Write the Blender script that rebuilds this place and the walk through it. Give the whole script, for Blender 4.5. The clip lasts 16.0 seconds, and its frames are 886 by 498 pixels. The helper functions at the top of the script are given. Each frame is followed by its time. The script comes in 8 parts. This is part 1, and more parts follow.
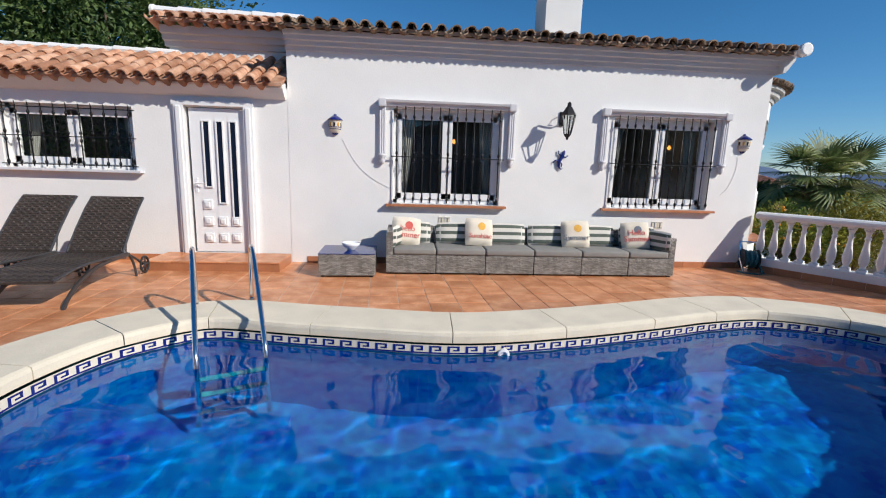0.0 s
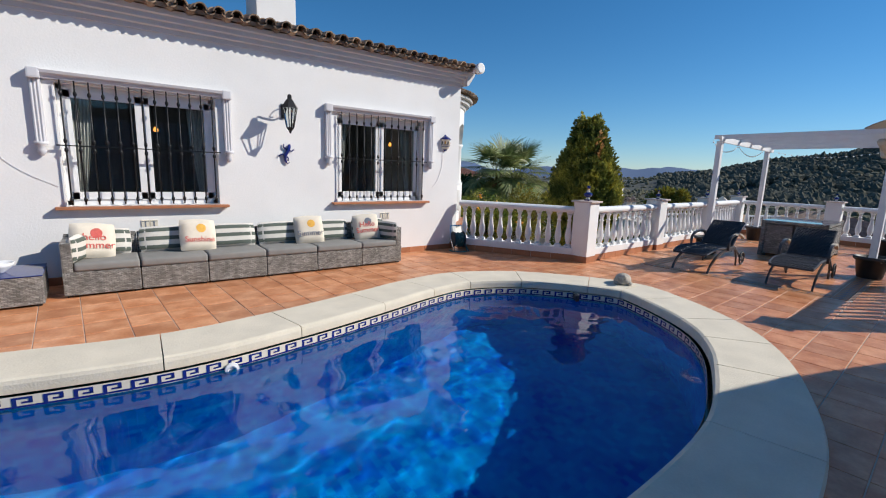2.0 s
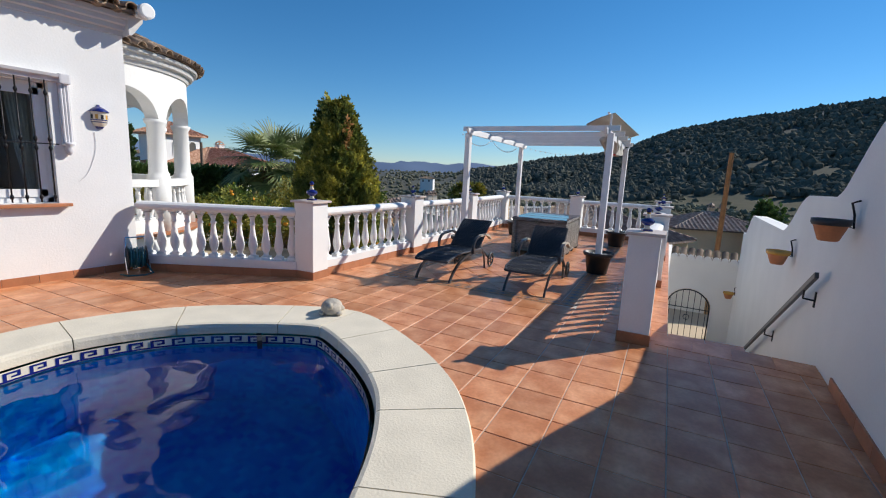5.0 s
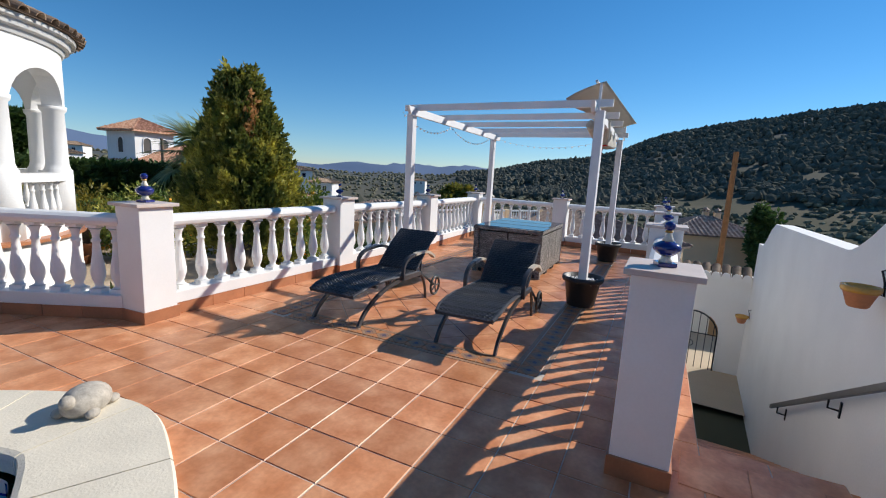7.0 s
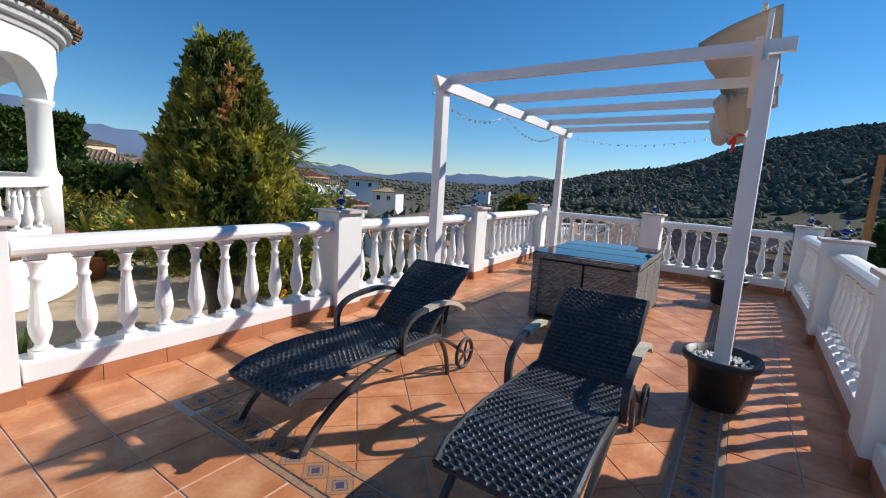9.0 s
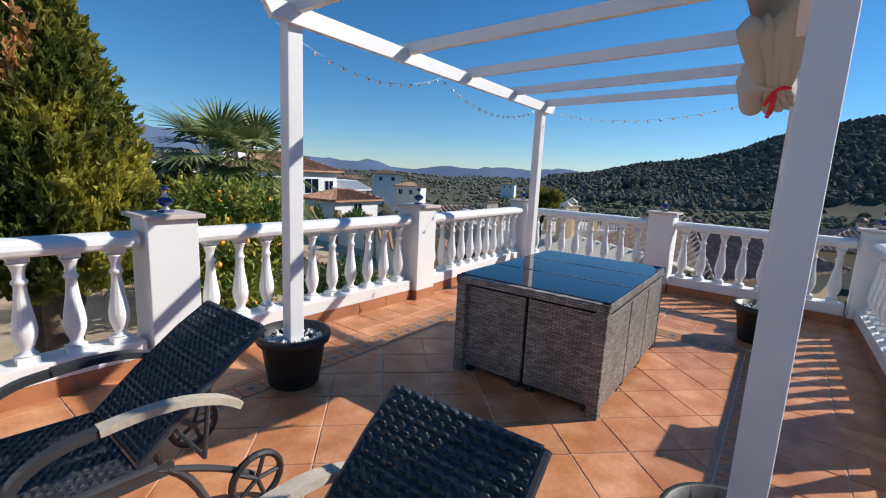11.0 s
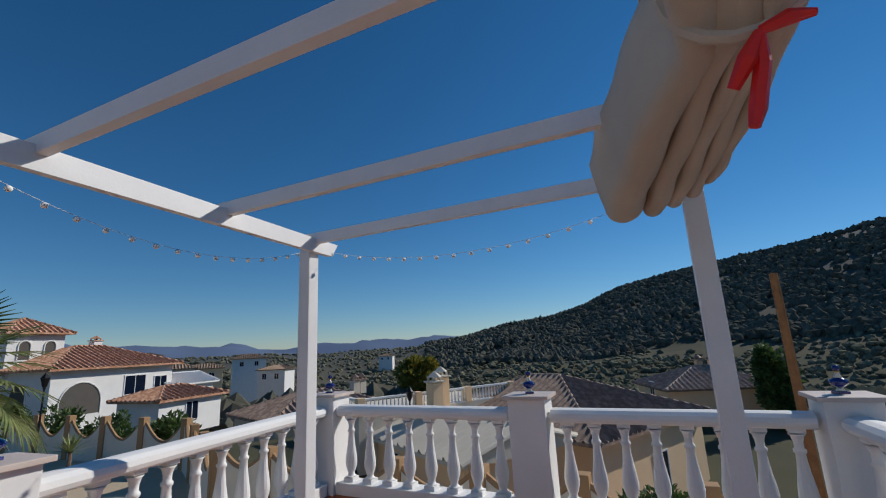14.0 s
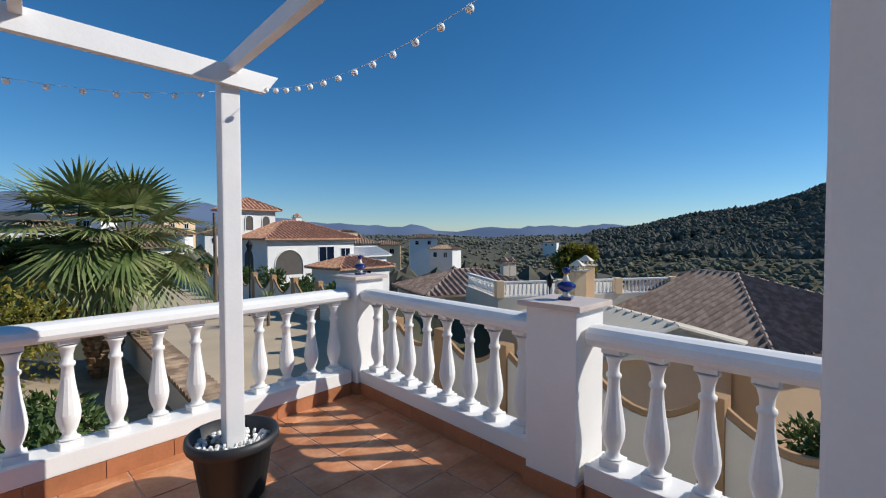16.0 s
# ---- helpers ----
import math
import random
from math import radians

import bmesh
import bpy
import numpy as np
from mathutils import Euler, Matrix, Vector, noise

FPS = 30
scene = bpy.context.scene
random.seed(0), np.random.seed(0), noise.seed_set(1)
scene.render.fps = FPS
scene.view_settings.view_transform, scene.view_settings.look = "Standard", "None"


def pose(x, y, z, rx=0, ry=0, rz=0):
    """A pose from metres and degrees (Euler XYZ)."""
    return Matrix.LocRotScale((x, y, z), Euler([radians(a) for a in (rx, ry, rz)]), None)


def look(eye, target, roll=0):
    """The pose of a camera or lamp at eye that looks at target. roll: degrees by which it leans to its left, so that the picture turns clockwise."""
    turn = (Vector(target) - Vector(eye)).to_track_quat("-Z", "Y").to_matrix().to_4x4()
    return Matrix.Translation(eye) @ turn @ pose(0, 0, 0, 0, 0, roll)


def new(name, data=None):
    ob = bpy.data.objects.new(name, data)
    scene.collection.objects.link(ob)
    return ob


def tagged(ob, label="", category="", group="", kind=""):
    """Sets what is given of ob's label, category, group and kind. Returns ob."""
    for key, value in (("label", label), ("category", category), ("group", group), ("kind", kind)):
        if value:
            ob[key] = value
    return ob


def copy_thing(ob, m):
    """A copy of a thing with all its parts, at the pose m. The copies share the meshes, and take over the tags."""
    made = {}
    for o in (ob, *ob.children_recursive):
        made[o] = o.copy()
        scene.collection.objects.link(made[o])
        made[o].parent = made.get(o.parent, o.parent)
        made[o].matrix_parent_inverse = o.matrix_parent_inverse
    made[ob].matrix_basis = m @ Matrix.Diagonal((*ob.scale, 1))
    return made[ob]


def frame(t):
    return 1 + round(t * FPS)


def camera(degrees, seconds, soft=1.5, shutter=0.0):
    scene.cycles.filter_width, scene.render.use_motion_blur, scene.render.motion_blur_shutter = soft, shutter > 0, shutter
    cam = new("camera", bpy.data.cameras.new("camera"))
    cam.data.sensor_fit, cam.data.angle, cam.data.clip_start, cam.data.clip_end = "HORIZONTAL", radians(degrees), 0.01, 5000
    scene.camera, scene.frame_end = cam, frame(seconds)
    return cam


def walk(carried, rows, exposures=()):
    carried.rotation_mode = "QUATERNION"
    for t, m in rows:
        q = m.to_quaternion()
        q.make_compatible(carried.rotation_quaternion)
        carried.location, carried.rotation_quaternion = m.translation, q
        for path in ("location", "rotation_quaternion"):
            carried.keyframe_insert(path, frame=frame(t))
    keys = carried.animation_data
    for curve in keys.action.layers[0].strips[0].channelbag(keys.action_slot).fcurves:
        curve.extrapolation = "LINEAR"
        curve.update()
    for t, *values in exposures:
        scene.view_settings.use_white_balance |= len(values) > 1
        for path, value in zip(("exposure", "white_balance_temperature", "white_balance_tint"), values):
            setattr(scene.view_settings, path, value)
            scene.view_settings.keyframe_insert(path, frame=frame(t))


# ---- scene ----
cam = camera(90.1, 16.0, soft=1.1)

PATH = [
    (0, (-0.397, -0.332, 1.36), (-0.232, 1.63, 1.008), 1.8),
    (0.5, (-0.365, -0.244, 1.372), (0.153, 1.658, 1.031), 1.3),
    (1, (-0.257, -0.322, 1.365), (0.524, 1.488, 1.028), 1.4),
    (1.5, (-0.201, -0.346, 1.38), (0.756, 1.375, 1.034), 1.6),
    (2, (-0.204, -0.34, 1.376), (0.98, 1.235, 1.033), 1.9),
    (2.5, (-0.051, -0.362, 1.375), (1.314, 1.057, 1.023), 1.2),
    (3, (0.23, -0.392, 1.384), (1.678, 0.942, 1.033), 1.5),
    (3.5, (0.577, -0.33, 1.374), (2.135, 0.871, 1.013), 2.2),
    (4, (0.963, -0.288, 1.408), (2.608, 0.792, 1.054), 2.0),
    (4.5, (1.432, -0.288, 1.414), (3.109, 0.744, 1.066), 2.3),
    (5, (1.951, -0.259, 1.418), (3.657, 0.728, 1.078), 2.7),
    (5.2, (2.145, -0.247, 1.419), (3.862, 0.718, 1.075), 2.9),
    (7.3, (4.261, 0.145, 1.323), (5.983, 1.109, 0.998), 3.1),
    (7.5, (4.435, 0.21, 1.311), (6.137, 1.207, 0.984), 2.9),
    (8, (4.868, 0.417, 1.319), (6.503, 1.525, 1.006), 3.4),
    (8.5, (5.29, 0.65, 1.307), (6.9, 1.793, 0.988), 3.2),
    (9, (5.72, 0.833, 1.303), (7.291, 2.034, 1.005), 3.3),
    (9.5, (6.201, 0.985, 1.309), (7.745, 2.218, 0.998), 3.3),
    (10, (6.691, 0.999, 1.305), (8.232, 2.231, 0.974), 2.2),
    (10.2, (6.893, 0.992, 1.311), (8.427, 2.232, 0.982), 2.3),
    (11.2, (7.65, 0.97, 1.32), (9.13, 2.27, 0.99), 2.9),
    (11.8, (8.22, 1.14, 1.325), (9.66, 2.48, 1.01), 3.4),
    (12.5, (8.772, 1.443, 1.334), (10.17, 2.843, 1.045), 3.8),
    (13, (9.137, 1.552, 1.387), (10.732, 2.758, 1.39), -1.7),
    (13.5, (9.471, 1.518, 1.421), (11.211, 2.482, 1.628), -3.1),
    (14, (9.867, 1.51, 1.402), (11.634, 2.344, 1.831), -2.8),
    (14.5, (10.291, 1.505, 1.384), (12.079, 2.374, 1.6), -3.0),
    (15, (10.69, 1.481, 1.355), (12.337, 2.613, 1.44), -2.1),
    (15.5, (11.07, 1.456, 1.346), (12.602, 2.742, 1.354), -2.3),
    (16, (11.445, 1.262, 1.336), (12.812, 2.722, 1.276), -0.1),
]
EXPOSURE = [(0, 0.08), (2.5, 0.12), (5, 0.2), (9, 0.25), (12.5, 0.2), (13.3, 0.0), (14, -0.4), (14.6, -0.15), (15.2, 0.05), (16, 0.05)]
walk(cam, [(t, look(eye, target, roll)) for t, eye, target, roll in PATH], EXPOSURE)

# ---- light ----
SUN_AZ, SUN_EL = 127.0, 33.5
world = bpy.data.worlds.new("sky")
scene.world = world
world.use_nodes = True
wn = world.node_tree
sky = wn.nodes.new("ShaderNodeTexSky")
sky.sky_type = "NISHITA"
sky.sun_disc = False
sky.sun_elevation = radians(SUN_EL)
sky.sun_rotation = radians(SUN_AZ)
sky.altitude = 600
sky.air_density = 1.0
sky.dust_density = 0.0
sky.ozone_density = 4.0
hs = wn.nodes.new("ShaderNodeHueSaturation")
hs.inputs["Saturation"].default_value = 1.16
hs.inputs["Hue"].default_value = 0.492
tint = wn.nodes.new("ShaderNodeMix")
tint.data_type, tint.blend_type = "RGBA", "MULTIPLY"
tint.inputs[0].default_value = 1.0
tint.inputs[7].default_value = (0.84, 0.95, 1.12, 1)
wn.links.new(sky.outputs[0], tint.inputs[6])
wn.links.new(tint.outputs[2], hs.inputs["Color"])
wn.links.new(hs.outputs[0], wn.nodes["Background"].inputs[0])
wn.nodes["Background"].inputs[1].default_value = 0.089
sun_data = bpy.data.lights.new("sun", "SUN")
sun_data.energy, sun_data.angle, sun_data.color = 4.4, radians(0.5), (1.0, 0.95, 0.87)
sun_data.cycles.is_caustics_light = True
sun = new("sun", sun_data)
sd = Vector((math.sin(radians(SUN_AZ)) * math.cos(radians(SUN_EL)), math.cos(radians(SUN_AZ)) * math.cos(radians(SUN_EL)), math.sin(radians(SUN_EL))))
sun.matrix_basis = look(sd * 50, (0, 0, 0))


# ---- materials ----
def mat(name, base, rough=0.6, var=0.12, scale=6.0, bump=0.1, fine=60.0, metal=0.0, spec=0.5, piece=0.0, second=None, mix=(0.45, 0.6), coat=0.0):
    """A procedural surface: broad stains, fine grain, relief; piece: how much single pieces differ."""
    m = bpy.data.materials.new(name)
    m.use_nodes = True
    nt = m.node_tree
    L = nt.links.new
    b = nt.nodes["Principled BSDF"]
    b.inputs["Roughness"].default_value = rough
    b.inputs["Metallic"].default_value = metal
    b.inputs["Specular IOR Level"].default_value = spec
    b.inputs["Coat Weight"].default_value = coat
    tc = nt.nodes.new("ShaderNodeTexCoord")
    geo = nt.nodes.new("ShaderNodeNewGeometry")
    n1 = nt.nodes.new("ShaderNodeTexNoise")
    n1.inputs["Scale"].default_value = scale
    n1.inputs["Detail"].default_value = 5
    n2 = nt.nodes.new("ShaderNodeTexNoise")
    n2.inputs["Scale"].default_value = fine
    n2.inputs["Detail"].default_value = 3
    L(geo.outputs["Position"], n1.inputs["Vector"])
    L(geo.outputs["Position"], n2.inputs["Vector"])
    add = nt.nodes.new("ShaderNodeMath")
    add.operation = "MULTIPLY_ADD"
    add.inputs[1].default_value = 0.4
    L(n2.outputs[0], add.inputs[0])
    L(n1.outputs[0], add.inputs[2])
    rng = nt.nodes.new("ShaderNodeMapRange")
    rng.inputs[1].default_value, rng.inputs[2].default_value = 0.4, 1.0
    rng.inputs[3].default_value, rng.inputs[4].default_value = 1 - var, 1 + var
    L(add.outputs[0], rng.inputs[0])
    val = rng.outputs[0]
    if piece:
        oi = nt.nodes.new("ShaderNodeObjectInfo")
        isl = nt.nodes.new("ShaderNodeMath")
        isl.operation = "ADD"
        L(oi.outputs["Random"], isl.inputs[0])
        L(geo.outputs["Random Per Island"], isl.inputs[1])
        fr = nt.nodes.new("ShaderNodeMath")
        fr.operation = "FRACT"
        L(isl.outputs[0], fr.inputs[0])
        r2 = nt.nodes.new("ShaderNodeMapRange")
        r2.inputs[3].default_value, r2.inputs[4].default_value = 1 - piece, 1 + piece
        L(fr.outputs[0], r2.inputs[0])
        mu = nt.nodes.new("ShaderNodeMath")
        mu.operation = "MULTIPLY"
        L(val, mu.inputs[0])
        L(r2.outputs[0], mu.inputs[1])
        val = mu.outputs[0]
    col = nt.nodes.new("ShaderNodeMix")
    col.data_type = "RGBA"
    col.blend_type = "MULTIPLY"
    col.inputs[0].default_value = 1.0
    if second:
        m2 = nt.nodes.new("ShaderNodeMix")
        m2.data_type = "RGBA"
        m2.inputs[6].default_value, m2.inputs[7].default_value = (*base, 1), (*second, 1)
        r3 = nt.nodes.new("ShaderNodeMapRange")
        r3.inputs[1].default_value, r3.inputs[2].default_value = mix
        L(n1.outputs[0], r3.inputs[0])
        L(r3.outputs[0], m2.inputs[0])
        L(m2.outputs[2], col.inputs[6])
    else:
        col.inputs[6].default_value = (*base, 1)
    L(val, col.inputs[7])
    L(col.outputs[2], b.inputs["Base Color"])
    if bump:
        bp = nt.nodes.new("ShaderNodeBump")
        bp.inputs["Strength"].default_value = bump
        bp.inputs["Distance"].default_value = 0.01
        L(add.outputs[0], bp.inputs["Height"])
        L(bp.outputs[0], b.inputs["Normal"])
    return m


WHITE = mat("white_render", (0.8, 0.79, 0.77), 0.85, 0.05, 1.6, 0.35, 45)
PAINT = mat("white_paint", (0.82, 0.81, 0.79), 0.55, 0.05, 3, 0.12, 70)
WOODW = mat("white_timber", (0.8, 0.79, 0.78), 0.5, 0.05, 5, 0.12, 90)
TILE = mat("terracotta_tile", (0.58, 0.225, 0.095), 0.36, 0.22, 5, 0.06, 40, spec=0.3, piece=0.14, second=(0.64, 0.32, 0.17), mix=(0.4, 0.7))
STRIP = mat("rope_border_tile", (0.34, 0.2, 0.12), 0.5, 0.35, 30, 0.2, 90)
GROUT = mat("pale_grout", (0.55, 0.47, 0.39), 0.9, 0.2, 8, 0.3)
SKIRT = mat("terracotta_skirting", (0.42, 0.17, 0.08), 0.4, 0.2, 6, 0.06, piece=0.1)
COPING = mat("cream_coping", (0.72, 0.65, 0.52), 0.85, 0.1, 4, 0.6, 70)
ROOF = mat("clay_roof_tile", (0.46, 0.22, 0.125), 0.8, 0.3, 5, 0.3, piece=0.22, second=(0.55, 0.33, 0.22))
ROOFOLD = mat("weathered_roof_tile", (0.22, 0.15, 0.1), 0.85, 0.3, 4, 0.3, piece=0.3, second=(0.34, 0.24, 0.16))
ROOFDK = mat("dark_roof_tile", (0.28, 0.19, 0.145), 0.8, 0.3, 3, 0.3, piece=0.3, second=(0.36, 0.26, 0.2))
CORNICE = mat("grey_white_cornice", (0.62, 0.61, 0.6), 0.8, 0.06, 3, 0.2)
GREYTRIM = mat("pale_grey_moulding", (0.62, 0.61, 0.63), 0.6, 0.06, 6, 0.15)
BLACKM = mat("black_wrought_iron", (0.02, 0.02, 0.022), 0.45, 0.2, 20, 0.1, metal=0.6)
PVC = mat("white_pvc", (0.8, 0.8, 0.8), 0.35, 0.03, 3, 0.02)
RUBBER = mat("black_plastic", (0.025, 0.026, 0.028), 0.5, 0.2, 10, 0.1)
STEEL = mat("stainless_steel", (0.75, 0.75, 0.76), 0.12, 0.04, 12, 0.02, metal=1)
CUSHION = mat("grey_cushion", (0.24, 0.235, 0.22), 0.95, 0.08, 10, 0.3, 300)
CLOTH = mat("cream_canvas", (0.5, 0.46, 0.39), 0.9, 0.08, 4, 0.3, 250)
COBALT = mat("cobalt_glaze", (0.012, 0.02, 0.16), 0.12, 0.2, 12, 0.02, coat=0.5)
CREAMGL = mat("cream_glaze", (0.75, 0.68, 0.55), 0.2, 0.08, 10, 0.03)
OCHREGL = mat("ochre_glaze", (0.62, 0.33, 0.06), 0.25, 0.15, 12, 0.03)
TERRA = mat("terracotta_pot_clay", (0.5, 0.2, 0.09), 0.8, 0.2, 9, 0.2)
STONE = mat("grey_garden_stone", (0.42, 0.38, 0.32), 0.9, 0.3, 25, 0.5)
PEBBLE = mat("white_pebble", (0.8, 0.79, 0.76), 0.7, 0.1, 20, 0.2, piece=0.15)
BARK = mat("palm_bark", (0.26, 0.17, 0.1), 0.95, 0.35, 9, 0.8, piece=0.25)
TRUNK = mat("rough_tree_bark", (0.17, 0.12, 0.085), 0.95, 0.35, 12, 0.8)
GRAVEL = mat("sandy_gravel", (0.42, 0.33, 0.23), 0.95, 0.3, 2.5, 0.8, 35)
YARD = mat("terracotta_yard_paving", (0.42, 0.27, 0.17), 0.85, 0.2, 1.5, 0.3, 20)
ROAD = mat("sandy_concrete_road", (0.52, 0.41, 0.28), 0.9, 0.12, 0.7, 0.2, 30)
BEIGE = mat("beige_render", (0.86, 0.62, 0.38), 0.9, 0.06, 1, 0.2)
GARDENW = mat("pale_garden_wall_render", (0.74, 0.68, 0.58), 0.9, 0.09, 1.2, 0.25)
CREAMW = mat("cream_render", (0.66, 0.6, 0.5), 0.9, 0.07, 1, 0.2)
BROWNW = mat("brown_render", (0.4, 0.24, 0.12), 0.9, 0.12, 1.5, 0.2)
RUST = mat("rusty_orange_steel", (0.4, 0.17, 0.06), 0.8, 0.25, 6, 0.2)
ORANGE = mat("orange_peel", (0.85, 0.36, 0.02), 0.45, 0.1, 20, 0.2, 120)
CURTAIN = mat("pale_curtain", (0.55, 0.53, 0.5), 0.9, 0.1, 8, 0.2)
# dark colour standing in for the shade inside rooms and openings
INDOOR_SHADE = mat("dim_room", (0.1, 0.09, 0.08), 0.9, 0.1, 2, 0.1)
RED = mat("red_ribbon", (0.7, 0.02, 0.02), 0.5, 0.1, 8, 0.1)
CAPST = mat("pillar_cap_stone", (0.62, 0.52, 0.46), 0.5, 0.12, 8, 0.1)


def leaf_mat(name, a, b2, trans=0.25):
    m = mat(name, a, 0.55, 0.25, 2.0, 0.0, 8, piece=0.3, second=b2, mix=(0.4, 0.62))
    nt = m.node_tree
    bs = nt.nodes["Principled BSDF"]
    tr = nt.nodes.new("ShaderNodeBsdfTranslucent")
    mx = nt.nodes.new("ShaderNodeMixShader")
    mx.inputs[0].default_value = trans
    src = bs.inputs["Base Color"].links[0].from_socket
    nt.links.new(src, tr.inputs[0])
    nt.links.new(bs.outputs[0], mx.inputs[1])
    nt.links.new(tr.outputs[0], mx.inputs[2])
    nt.links.new(mx.outputs[0], nt.nodes["Material Output"].inputs[0])
    return m


THUJA = leaf_mat("conifer_foliage", (0.12, 0.15, 0.03), (0.47, 0.42, 0.07), 0.38)
THUJABR = leaf_mat("browned_conifer_foliage", (0.75, 0.43, 0.18), (0.58, 0.28, 0.1))
PALMLF = leaf_mat("palm_leaf", (0.14, 0.2, 0.06), (0.26, 0.28, 0.11))
CITRUS = leaf_mat("citrus_leaf", (0.1, 0.17, 0.03), (0.4, 0.37, 0.055), 0.35)
HEDGE = leaf_mat("hedge_leaf", (0.05, 0.1, 0.022), (0.1, 0.15, 0.04))
YELLEAF = leaf_mat("yellowing_leaf", (0.3, 0.24, 0.03), (0.15, 0.17, 0.03), 0.35)
OLIVE = mat("olive_scrub", (0.15, 0.145, 0.1), 1.0, 0.25, 0.3, 0, spec=0.0, piece=0.22, second=(0.2, 0.19, 0.13))
PINE = mat("dark_pine", (0.1, 0.105, 0.085), 1.0, 0.25, 0.3, 0, spec=0.0, piece=0.22, second=(0.14, 0.13, 0.1))


def glass_mat(name, tint=(1, 1, 1), rough=0.0):
    """Thin clear pane: see-through with a real reflection."""
    m = bpy.data.materials.new(name)
    m.use_nodes = True
    nt = m.node_tree
    t = nt.nodes.new("ShaderNodeBsdfTransparent")
    t.inputs[0].default_value = (*tint, 1)
    g = nt.nodes.new("ShaderNodeBsdfGlossy")
    g.inputs["Roughness"].default_value = rough
    f = nt.nodes.new("ShaderNodeFresnel")
    f.inputs[0].default_value = 1.5
    mx = nt.nodes.new("ShaderNodeMixShader")
    nt.links.new(f.outputs[0], mx.inputs[0])
    nt.links.new(t.outputs[0], mx.inputs[1])
    nt.links.new(g.outputs[0], mx.inputs[2])
    nt.links.new(mx.outputs[0], nt.nodes["Material Output"].inputs[0])
    return m


PANE = glass_mat("window_glass", (0.85, 0.88, 0.87))
TABLEGL = mat("navy_tinted_glass", (0.004, 0.022, 0.16), 0.02, 0.1, 3, 0.0, spec=0.5)
DARKGL = mat("dark_tinted_glass", (0.006, 0.012, 0.03), 0.02, 0.1, 3, 0.0, spec=0.32)


def water_mat():
    m = bpy.data.materials.new("pool_water")
    m.use_nodes = True
    nt = m.node_tree
    L = nt.links.new
    b = nt.nodes["Principled BSDF"]
    b.inputs["Base Color"].default_value = (0.01, 0.68, 1.0, 1)
    b.inputs["Roughness"].default_value = 0.0
    b.inputs["IOR"].default_value = 1.33
    b.inputs["Specular IOR Level"].default_value = 0.26
    b.inputs["Transmission Weight"].default_value = 1.0
    return m


WATER = water_mat()


def mosaic_mat():
    """Small square glass mosaic of the basin, in mixed blues, with pale joints."""
    m = bpy.data.materials.new("blue_mosaic")
    m.use_nodes = True
    nt = m.node_tree
    L = nt.links.new
    b = nt.nodes["Principled BSDF"]
    b.inputs["Roughness"].default_value = 0.5
    b.inputs["Specular IOR Level"].default_value = 0.1
    geo = nt.nodes.new("ShaderNodeNewGeometry")
    vo = nt.nodes.new("ShaderNodeTexVoronoi")
    vo.inputs["Scale"].default_value = 18
    vo.inputs["Randomness"].default_value = 0.15
    L(geo.outputs["Position"], vo.inputs["Vector"])
    sep = nt.nodes.new("ShaderNodeSeparateColor")
    L(vo.outputs["Color"], sep.inputs[0])
    n1 = nt.nodes.new("ShaderNodeTexNoise")
    n1.inputs["Scale"].default_value = 2.6
    n1.inputs["Detail"].default_value = 3
    n1.inputs["Distortion"].default_value = 0.3
    L(geo.outputs["Position"], n1.inputs["Vector"])
    av = nt.nodes.new("ShaderNodeMath")
    av.operation = "MULTIPLY_ADD"
    av.inputs[1].default_value = 0.3
    L(sep.outputs[0], av.inputs[0])
    L(n1.outputs[0], av.inputs[2])
    cr = nt.nodes.new("ShaderNodeValToRGB")
    cr.color_ramp.elements[0].position, cr.color_ramp.elements[0].color = 0.3, (0.0, 0.07, 0.48, 1)
    cr.color_ramp.elements[1].position, cr.color_ramp.elements[1].color = 1.0, (0.0, 0.43, 0.68, 1)
    L(av.outputs[0], cr.inputs[0])
    L(cr.outputs[0], b.inputs["Base Color"])
    return m


MOSAIC = mosaic_mat()


